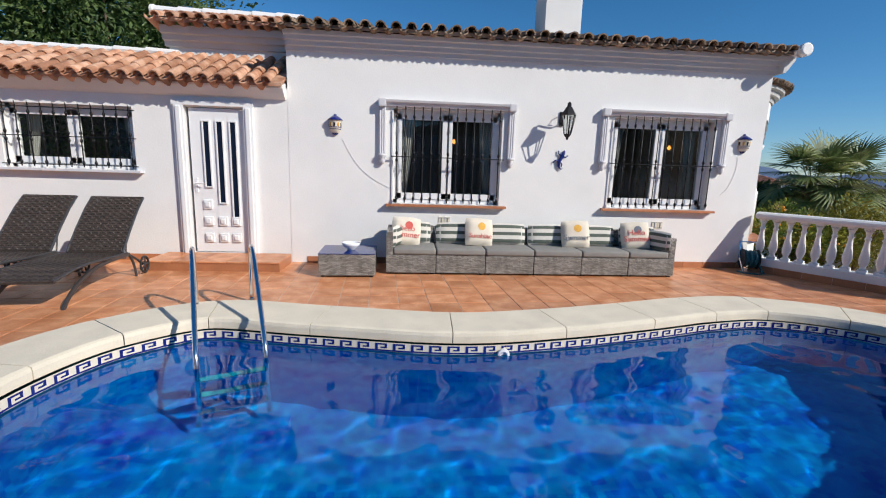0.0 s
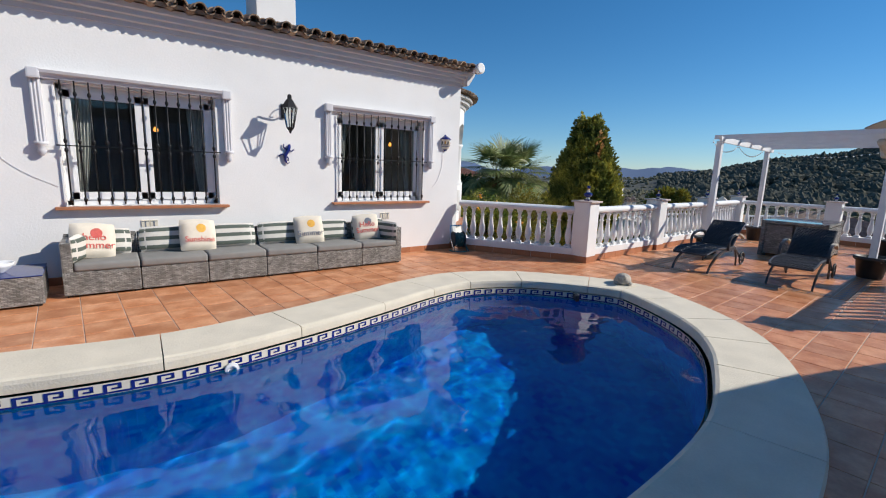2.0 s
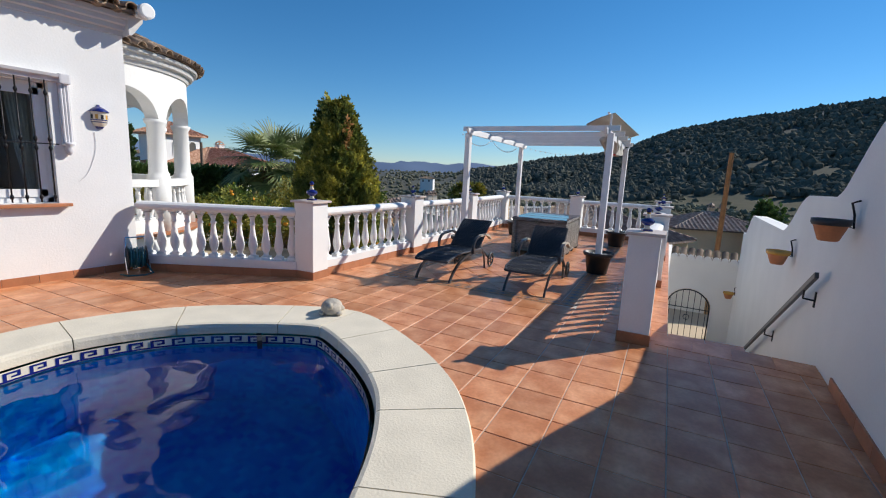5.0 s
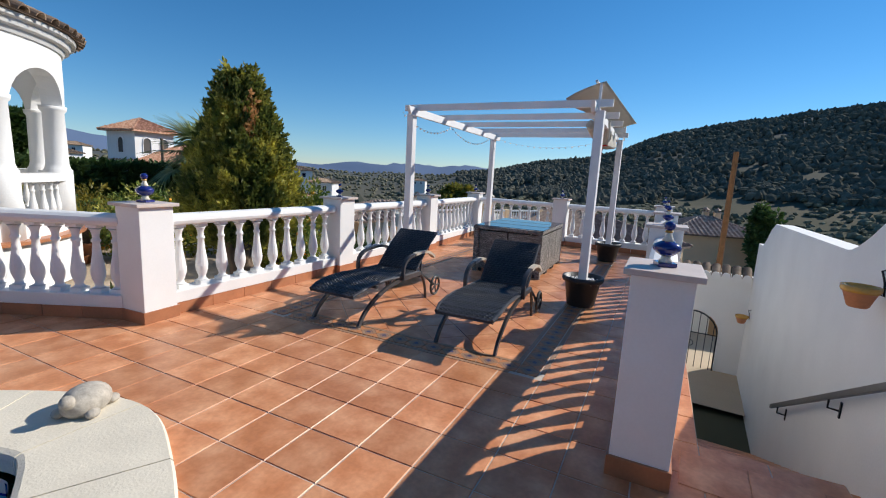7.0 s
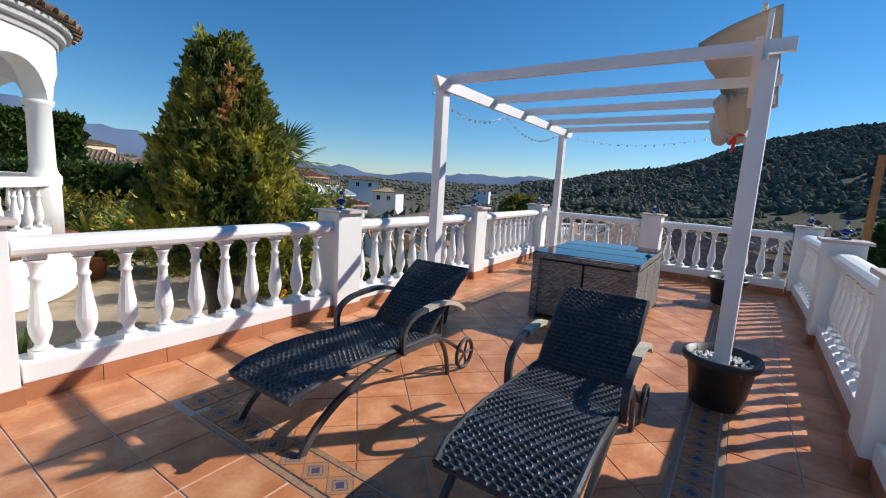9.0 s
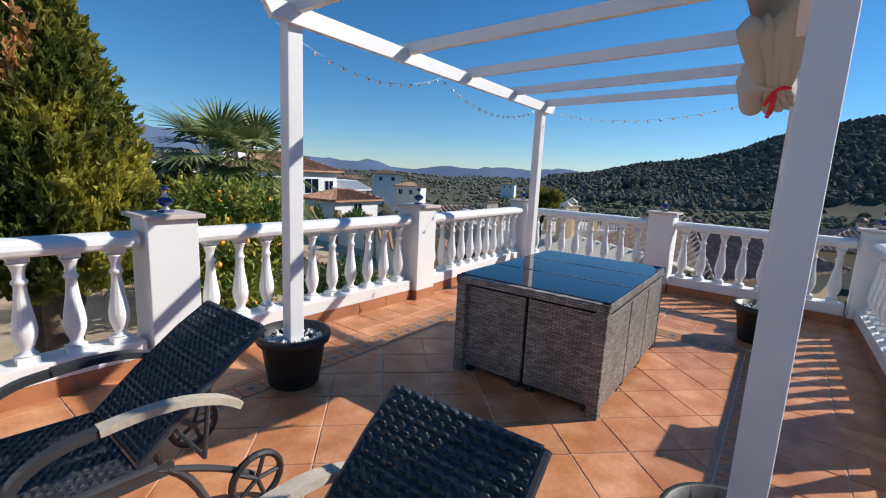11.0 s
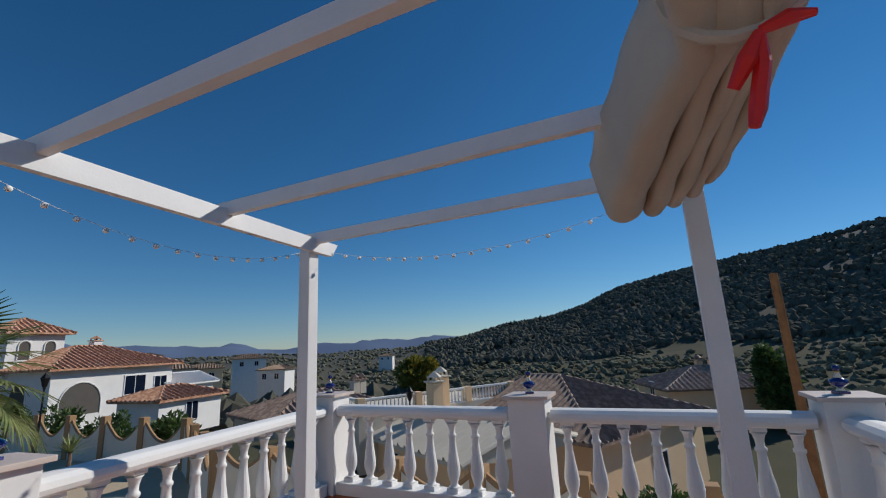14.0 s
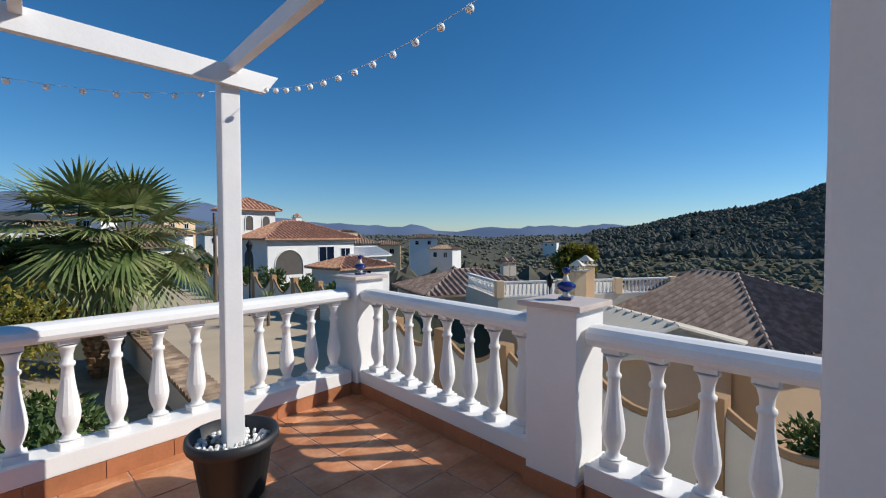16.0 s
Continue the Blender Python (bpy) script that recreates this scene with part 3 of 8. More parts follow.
def deco_mat():
    m = bpy.data.materials.new("painted_border_tile")
    m.use_nodes = True
    nt = m.node_tree
    L = nt.links.new
    b = nt.nodes["Principled BSDF"]
    b.inputs["Roughness"].default_value = 0.45
    b.inputs["Specular IOR Level"].default_value = 0.25
    tc = nt.nodes.new("ShaderNodeTexCoord")
    sx = nt.nodes.new("ShaderNodeSeparateXYZ")
    L(tc.outputs["Object"], sx.inputs[0])
    ax = nt.nodes.new("ShaderNodeMath"); ax.operation = "ABSOLUTE"
    ay = nt.nodes.new("ShaderNodeMath"); ay.operation = "ABSOLUTE"
    L(sx.outputs[0], ax.inputs[0]); L(sx.outputs[1], ay.inputs[0])
    ad = nt.nodes.new("ShaderNodeMath"); ad.operation = "ADD"
    L(ax.outputs[0], ad.inputs[0]); L(ay.outputs[0], ad.inputs[1])
    cr = nt.nodes.new("ShaderNodeValToRGB")
    cr.color_ramp.interpolation = "CONSTANT"
    els = cr.color_ramp.elements
    els[0].position, els[0].color = 0.0, (0.06, 0.06, 0.12, 1)
    els[1].position, els[1].color = 0.2, (0.33, 0.19, 0.11, 1)
    for p, c in ((0.3, (0.14, 0.1, 0.11, 1)), (0.36, (0.34, 0.2, 0.12, 1)), (0.56, (0.2, 0.1, 0.06, 1)), (0.61, (0.5, 0.21, 0.09, 1)), (0.95, (0.36, 0.18, 0.09, 1))):
        e = els.new(p); e.color = c
    sc = nt.nodes.new("ShaderNodeMath"); sc.operation = "MULTIPLY"; sc.inputs[1].default_value = 7.5
    L(ad.outputs[0], sc.inputs[0])
    n = nt.nodes.new("ShaderNodeTexNoise"); n.inputs["Scale"].default_value = 40
    L(tc.outputs["Object"], n.inputs[0])
    s2 = nt.nodes.new("ShaderNodeMath"); s2.operation = "MULTIPLY_ADD"; s2.inputs[1].default_value = 0.22
    L(n.outputs[0], s2.inputs[0]); L(sc.outputs[0], s2.inputs[2])
    s3 = nt.nodes.new("ShaderNodeMath"); s3.operation = "SUBTRACT"; s3.inputs[1].default_value = 0.11
    L(s2.outputs[0], s3.inputs[0])
    L(s3.outputs[0], cr.inputs[0]); L(cr.outputs[0], b.inputs["Base Color"])
    return m


def deco_build():
    D = deco_mat()
    w = 0.155
    bm = B()
    box(bm, (0, 0, -0.006), (w - 0.006, w - 0.006, 0.016), 0.002)
    first = None
    rows = []
    nx, ny = int((DX1 - DX0) / w), int((DY1 - DY0) / w)
    for k in range(nx + 1):
        rows += [(DX0 + k * w, DY0), (DX0 + k * w, DY1)]
    for k in range(1, ny):
        rows += [(DX0, DY0 + k * w), (DX1, DY0 + k * w)]
    for x, y in rows:
        if first is None:
            first = part("border_tile", bm, D, floor, "small painted blue and terracotta border tile")
            first.matrix_basis = pose(x, y, 0)
        else:
            share(first, pose(x, y, 0), floor)
    bm = B()
    for y in (DY0, DY1):
        for s in (-0.1, 0.1):
            box(bm, ((DX0 + DX1) / 2, y + s, -0.004), (DX1 - DX0, 0.03, 0.008))
    for x in (DX0, DX1):
        for s in (-0.1, 0.1):
            box(bm, (x + s, (DY0 + DY1) / 2, -0.004), (0.03, DY1 - DY0 - 0.24, 0.008))
    part("border_strip", bm, STRIP, floor)


# ---- balustrades ----
BAL_PROF = [(0.05, 0.0), (0.05, 0.045), (0.036, 0.05), (0.03, 0.075), (0.04, 0.1), (0.052, 0.14), (0.056, 0.18), (0.05, 0.235), (0.038, 0.31), (0.03, 0.38), (0.027, 0.43), (0.036, 0.44), (0.036, 0.455), (0.026, 0.465), (0.027, 0.5), (0.037, 0.535), (0.05, 0.55), (0.05, 0.585)]


def baluster_mesh():
    bm = B()
    box(bm, (0, 0, 0.02), (0.1, 0.1, 0.04), 0.004)
    box(bm, (0, 0, 0.573), (0.09, 0.09, 0.03), 0.003)
    lathe(bm, [(r, z) for r, z in BAL_PROF if 0.03 < z < 0.56], 14)
    me = bpy.data.meshes.new("baluster")
    bm.to_mesh(me)
    bm.free()
    me.materials.append(PAINT)
    for p in me.polygons:
        p.use_smooth = abs(p.normal.z) < 0.9 and len(p.vertices) == 4 and p.area < 0.001
    return me


BALM = baluster_mesh()


def balustrade(a, b, count, low=0.0, skirt_side=1):
    """A run from a to b: curb with skirting tiles, white plinth, balusters, rounded rail."""
    a, b = Vector(a), Vector(b)
    d = b - a
    ln, ang = d.length, math.degrees(math.atan2(d.y, d.x))
    t = thing("balustrade", pose(a.x, a.y, 0, 0, 0, ang), "white-painted cast balustrade with vase-shaped balusters on a terracotta-faced kerb", "balustrade", "terrace balustrades")
    bm = B()
    box(bm, (ln / 2, 0, 0.05 + low / 2), (ln, 0.17, 0.1 - low))
    part("kerb", bm, PAINT, t)
    n = max(1, round(ln / 0.33))
    bm = B()
    box(bm, (0, 0, 0.05), (ln / n - 0.004, 0.012, 0.1), 0.002)
    s0 = None
    for k in range(n):
        m = pose((k + 0.5) * ln / n, -0.091 * skirt_side, 0)
        if s0 is None:
            s0 = part("skirting_tile", bm, SKIRT, t, "terracotta skirting tile")
            s0.matrix_basis = m
        else:
            share(s0, m, t)
    bm = B()
    box(bm, (ln / 2, 0, 0.155), (ln, 0.2, 0.105), 0.008)
    part("plinth", bm, PAINT, t)
    for k in range(count):
        o = new("baluster", BALM)
        o.parent = t
        o.matrix_basis = pose((k + 0.5) * ln / count, 0, 0.205, 0, 0, random.Random(k).uniform(-3, 3))
    bm = B()
    prof = [(-0.06, 0.79), (0.06, 0.79), (0.085, 0.805), (0.095, 0.83), (0.09, 0.86), (0.06, 0.882), (0.02, 0.89), (-0.02, 0.89), (-0.06, 0.882), (-0.09, 0.86), (-0.095, 0.83), (-0.085, 0.805)]
    prism(bm, prof, "x", 0.0, ln)
    part("handrail", bm, PAINT, t)
    return t


def pillar(x, y, ang, label="white rendered balustrade pillar with a flat stone cap", low=0.0, skirt=True):
    t = thing("balustrade_pillar", pose(x, y, 0, 0, 0, ang), label, "pillar", "terrace pillars")
    bm = B()
    box(bm, (0, 0, 0.49 + low / 2), (0.29, 0.29, 0.95 - low), 0.006)
    part("shaft", bm, PAINT, t)
    if skirt:
        bm = B()
        box(bm, (0, 0, 0.05), (0.315, 0.315, 0.1), 0.003)
        part("skirting", bm, SKIRT, t, "terracotta skirting")
    bm = B()
    box(bm, (0, 0, 0.981), (0.36, 0.36, 0.028), 0.005)
    part("cap", bm, CAPST, t, "pinkish stone cap")
    return t


def finial():
    t = thing("ceramic_finial", Matrix.Identity(4), "glazed cobalt blue and cream ceramic urn finial on a pillar cap", "finial", "pillar finials")
    bm = B()
    box(bm, (0, 0, 0.014), (0.13, 0.13, 0.028), 0.004)
    part("base", bm, COBALT, t)
    bm = B()
    lathe(bm, [(0.045, 0.028), (0.05, 0.035), (0.032, 0.06), (0.034, 0.075)], 16)
    part("foot", bm, CREAMGL, t, "cream glazed foot", True)
    bm = B()
    prof = [(0.034, 0.075), (0.06, 0.09), (0.088, 0.115), (0.095, 0.14), (0.085, 0.16), (0.055, 0.178), (0.04, 0.186)]
    rings = []
    N = 28
    for r, z in prof:
        rings.append([bm.verts.new(((r * (1 + 0.05 * abs(math.sin(7 * math.pi * k / N * 2 / 2)))) * math.cos(2 * math.pi * k / N), (r * (1 + 0.05 * abs(math.sin(7 * math.pi * k / N)))) * math.sin(2 * math.pi * k / N), z)) for k in range(N)])
    for a, b in zip(rings, rings[1:]):
        for k in range(N):
            bm.faces.new((a[k], a[(k + 1) % N], b[(k + 1) % N], b[k]))
    part("body", bm, COBALT, t, "ribbed cobalt body", True)
    bm = B()
    lathe(bm, [(0.043, 0.182), (0.034, 0.205), (0.024, 0.23), (0.022, 0.25)], 14)
    part("neck", bm, CREAMGL, t, "cream and green glazed neck", True)
    bm = B()
    lathe(bm, [(0.024, 0.248), (0.03, 0.255), (0.024, 0.264)], 14)
    part("collar", bm, OCHREGL, t, "ochre collar", True)
    bm = B()
    lathe(bm, [(0.012, 0.262), (0.032, 0.272), (0.041, 0.295), (0.032, 0.32), (0.008, 0.332)], 14)
    part("knob", bm, COBALT, t, "cobalt knob", True)
    return t


PIL = {"A": (5.97, 4.03, 7), "B": (8.45, 4.17, 3), "C": (10.88, 4.28, 5), "D": (13.56, 4.6, 6), "F": (13.52, 2.53, 2), "G": (13.53, 0.55, 2), "H": (11.12, 0.38, 3), "I": (8.72, 0.26, 3), "S": (6.2, 0.14, 3)}


def rails():
    f0 = finial()
    first = True
    for k, (x, y, a) in PIL.items():
        if k == "S":
            pillar(x, y, a, "wide white rendered pillar beside the stair head, stone cap").scale = (1.0, 0.88, 1.0)
        else:
            pillar(x, y, a)
        m = pose(x + 0.01, y, 0.996, 0, 0, 20) @ Matrix.Scale(0.85 if k == "S" else 0.72, 4)
        if first:
            f0.matrix_basis = m
            first = False
        else:
            copy_thing(f0, m)

    def run(p, q, n, side, pull=0.17, pull2=0.17):
        a, b = Vector(p[:2]), Vector(q[:2])
        d = (b - a).normalized()
        balustrade(a + d * pull, b - d * pull2, n, 0, side)
    run((4.86, 5.93), PIL["A"], 12, 1, 0.02)
    run(PIL["A"], PIL["B"], 10, 1)
    run(PIL["B"], PIL["C"], 10, 1)
    run(PIL["C"], PIL["D"], 11, 1)
    run(PIL["D"], PIL["F"], 8, 1)
    run(PIL["F"], PIL["G"], 8, 1)
    run(PIL["G"], PIL["H"], 10, 1)
    run(PIL["H"], PIL["I"], 10, 1)
    run(PIL["I"], PIL["S"], 10, 1)


rails()


# ---- house ----
def tile_row_roof(t, x0, x1, y0, z0, y1, z1, material, name="roof_tile", pitch=0.2, cap=None):
    """Barrel tiles in courses from the eave (y0, z0) up to (y1, z1), along x; the eave course as single parts."""
    n = int((x1 - x0) / pitch)
    ln = math.hypot(y1 - y0, z1 - z0)
    ang = math.atan2(z1 - z0, y1 - y0)
    bm = B()
    seg, L, r = 7, 0.42, pitch * 0.36
    rows = []
    for s in (0, 1):
        rr = r * (1.0 if s == 0 else 0.85)
        rows.append([bm.verts.new((rr * math.cos(math.pi * k / seg), s * L, rr * math.sin(math.pi * k / seg))) for k in range(seg + 1)])
        rows.append([bm.verts.new(((rr - 0.014) * math.cos(math.pi * k / seg), s * L, (rr - 0.014) * math.sin(math.pi * k / seg))) for k in range(seg + 1)])
    a, ai, b, bi = rows
    for k in range(seg):
        bm.faces.new((a[k + 1], a[k], b[k], b[k + 1]))
        bm.faces.new((ai[k], ai[k + 1], bi[k + 1], bi[k]))
        bm.faces.new((a[k], a[k + 1], ai[k + 1], ai[k]))
    me = bpy.data.meshes.new(name)
    bm.to_mesh(me)
    bm.free()
    me.materials.append(material)
    base = [v.co.copy() for v in me.vertices]
    polys = [tuple(p.vertices) for p in me.polygons]
    V, F = [], []
    courses = max(1, int(ln / 0.36))
    rnd = random.Random(int(x0 * 10))
    for c in range(courses):
        for k in range(n):
            y = y0 + math.cos(ang) * 0.36 * c
            z = z0 + math.sin(ang) * 0.36 * c
            m = pose(x0 + (k + 0.5) * pitch + rnd.uniform(-0.006, 0.006), y, z + 0.03, math.degrees(ang) - 2 + rnd.uniform(-0.8, 0.8), 0, rnd.uniform(-1, 1))
            if c == 0:
                o = new(name, me)
                o.parent = t
                o.matrix_basis = m
            else:
                i = len(V)
                V.extend(tuple(m @ v) for v in base)
                F.extend(tuple(q + i for q in p) for p in polys)
            # channel tile between, turned over
            m2 = pose(x0 + k * pitch, y + 0.05, z + 0.06, math.degrees(ang) - 2, 180, 0)
            i = len(V)
            V.extend(tuple(m2 @ v) for v in base)
            F.extend(tuple(q + i for q in p) for p in polys)
    raw("roof_tiles", V, F, material, t)["kind"] = "stuff"
    bm = B()
    poly = [(y0 + 0.07, z0 - 0.015), (y1, z1 - 0.04), (y1, z1), (y0 + 0.07, z0 + 0.03)]
    prism(bm, poly, "x", x0, x1)
    part("roof_bed", bm, material, t)


def wall_with_holes(name, x0, x1, z0, z1, y, thick, holes, material, parent):
    """A wall along x, with rectangular openings (xa, xb, za, zb)."""
    bm = B()
    xs = sorted({x0, x1, *[h[0] for h in holes], *[h[1] for h in holes]})
    zs = sorted({z0, z1, *[h[2] for h in holes], *[h[3] for h in holes]})
    solid = {}
    for i in range(len(xs) - 1):
        for j in range(len(zs) - 1):
            cx, cz = (xs[i] + xs[i + 1]) / 2, (zs[j] + zs[j + 1]) / 2
            solid[i, j] = not any(h[0] < cx < h[1] and h[2] < cz < h[3] for h in holes)
    vs = {}

    def v(i, j, k):
        if (i, j, k) not in vs:
            vs[i, j, k] = bm.verts.new((xs[i], y + k * thick, zs[j]))
        return vs[i, j, k]
    for (i, j), s in solid.items():
        if not s:
            continue
        bm.faces.new((v(i, j, 0), v(i + 1, j, 0), v(i + 1, j + 1, 0), v(i, j + 1, 0)))
        bm.faces.new((v(i, j, 1), v(i, j + 1, 1), v(i + 1, j + 1, 1), v(i + 1, j, 1)))
        for di, dj, p in ((-1, 0, ((i, j), (i, j + 1))), (1, 0, ((i + 1, j + 1), (i + 1, j))), (0, -1, ((i + 1, j), (i, j))), (0, 1, ((i, j + 1), (i + 1, j + 1)))):
            if not solid.get((i + di, j + dj), False):
                (a, b), (c, d) = p
                bm.faces.new((v(a, b, 0), v(c, d, 0), v(c, d, 1), v(a, b, 1)))
    bmesh.ops.recalc_face_normals(bm, faces=bm.faces)
    return part(name, bm, material, parent)


WY = 6.09
HX = 4.82
# the villa and what hangs on it share one placing; floor things along its wall another
M_H = Matrix.Translation((0.197, -0.09, -0.03)) @ Matrix.Diagonal((0.963, 1.0, 0.959, 1.0))
M_F = Matrix.Translation((0.19, 0.1, 0.0)) @ Matrix.Scale(0.965, 4)
house = thing("house", M_H, "white rendered single-storey villa with clay tile eaves", "house", kind="structure")
W0, W1, W2 = (-6.08, -4.38, 1.31, 2.17), (-0.83, 0.75, 0.94, 2.3), (2.43, 4.03, 0.95, 2.3)
DOOR = (-3.69, -2.91, 0.16, 2.2)


def house_build():
    wall_with_holes("wall_pool_side", -2.3, HX, -0.05, 3.0, WY, 0.3, [W1, W2], WHITE, house)
    wall_with_holes("wall_entrance_side", -9.0, -2.3, -0.05, 2.5, WY + 0.004, 0.28, [W0, DOOR], WHITE, house)
    bm = B()
    box(bm, (HX - 0.15, 10.2, 1.45), (0.3, 7.6, 3.1))
    part("wall_side", bm, WHITE, house)
    bm = B()
    box(bm, (-2.2, 14.0, 1.45), (13.6, 0.3, 3.1))
    part("wall_back", bm, WHITE, house)
    # room surfaces below are coloured dark in place of indoor shade
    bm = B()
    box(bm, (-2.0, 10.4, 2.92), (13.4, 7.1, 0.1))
    part("ceiling", bm, INDOOR_SHADE, house)
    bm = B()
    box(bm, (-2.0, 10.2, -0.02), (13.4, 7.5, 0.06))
    part("room_floor", bm, INDOOR_SHADE, house)
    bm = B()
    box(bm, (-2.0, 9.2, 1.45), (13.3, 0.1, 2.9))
    part("room_partition", bm, INDOOR_SHADE, house)
    # moulded cornice under the eave
    bm = B()
    prof = [(WY, 3.0), (WY - 0.03, 3.0), (WY - 0.035, 3.05), (WY - 0.075, 3.06), (WY - 0.08, 3.11), (WY - 0.12, 3.12), (WY - 0.125, 3.17), (WY - 0.165, 3.18), (WY - 0.17, 3.235), (WY + 0.2, 3.235)]
    prism(bm, prof, "x", -2.3, HX + 0.03)
    part("cornice", bm, CORNICE, house, "stepped grey-white eaves cornice")
    bm = B()
    prism(bm, [(HX, 3.0), (HX + 0.03, 3.0), (HX + 0.08, 3.06), (HX + 0.12, 3.12), (HX + 0.165, 3.18), (HX + 0.17, 3.235), (HX, 3.235)], "y", WY - 0.17, 14.0)
    part("cornice_side", bm, CORNICE, house)
    tile_row_roof(house, -2.3, HX + 0.1, WY - 0.32, 3.25, 9.6, 4.15, ROOFOLD)
    bm = B()
    lathe(bm, [(0.07, 0), (0.09, 0.02), (0.09, 0.08), (0.07, 0.09)], 16)
    bmesh.ops.transform(bm, matrix=pose(0, 0, 0, 90, 0, 0), verts=bm.verts)
    bmesh.ops.transform(bm, matrix=pose(HX + 0.12, WY - 0.3, 3.28), verts=bm.verts)
    part("verge_cap", bm, PAINT, house, "white round verge cap")
    bm = B()
    for k in range(9):
        tube(bm, [(HX + 0.12, WY - 0.3 + 0.42 * k, 3.27 + 0.11 * k), (HX + 0.12, WY + 0.1 + 0.42 * k, 3.38 + 0.11 * k)], [0.085, 0.075], 10)
    part("verge_tiles", bm, PAINT, house)
    bm = B()
    box(bm, (1.95, 7.6, 4.1), (0.62, 0.62, 2.0), 0.01)
    part("chimney", bm, WHITE, house)
    # upper set-back block over the entrance, and the low porch roof
    bm = B()
    box(bm, (-3.25, 10.7, 3.0), (1.9, 7.7, 0.8))
    part("wall_upper", bm, WHITE, house)
    bm = B()
    q = 6.85
    prism(bm, [(q, 3.14), (q - 0.04, 3.15), (q - 0.05, 3.22), (q - 0.1, 3.23), (q - 0.11, 3.3), (q - 0.16, 3.31), (q - 0.17, 3.41), (q + 0.2, 3.41)], "x", -4.25, -2.3)
    part("cornice_upper", bm, CORNICE, house)
    tile_row_roof(house, -4.3, -2.31, 6.5, 3.44, 7.25, 3.7, ROOF)
    k = -4.55
    while k < -2.6:
        bm = B()
        tube(bm, [(k, 7.16, 3.74), (k + 0.4, 7.16, 3.735)], [0.075, 0.062], 10)
        part("ridge_cap", bm, PAINT, house, "white ridge tile")
        k += 0.37
    bm = B()
    lathe(bm, [(0.06, 0), (0.085, 0.015), (0.085, 0.06), (0.06, 0.07)], 16)
    bmesh.ops.transform(bm, matrix=pose(-4.6, 7.16, 3.74, 0, 90, 0), verts=bm.verts)
    part("verge_cap", bm, PAINT, house)
    tile_row_roof(house, -9.0, -2.32, 5.8, 2.5, 6.8, 3.0, ROOF)
    bm = B()
    prism(bm, [(WY, 2.34), (6.04, 2.36), (5.98, 2.41), (5.93, 2.47), (5.93, 2.5), (WY, 2.56)], "x", -9.0, -2.32)
    part("soffit", bm, PAINT, house)
    bm = B()
    k = -9.0
    while k < -4.4:
        tube(bm, [(k, 6.8, 3.055), (k + 0.44, 6.8, 3.05)], [0.06, 0.045], 10)
        k += 0.45
    part("ridge_caps", bm, PAINT, house)
    # skirting
    bm = B()
    n = 22
    box(bm, (0, 0, 0.065), (0.32, 0.012, 0.12), 0.002)
    s0 = None
    k = -8.9
    while k < HX - 0.2:
        if not -4.1 < k < -2.2:
            m = pose(k + 0.16, WY - 0.006, 0)
            if s0 is None:
                s0 = part("skirting_tile", bm, SKIRT, house)
                s0.matrix_basis = m
            else:
                share(s0, m, house)
        k += 0.325


house_build()


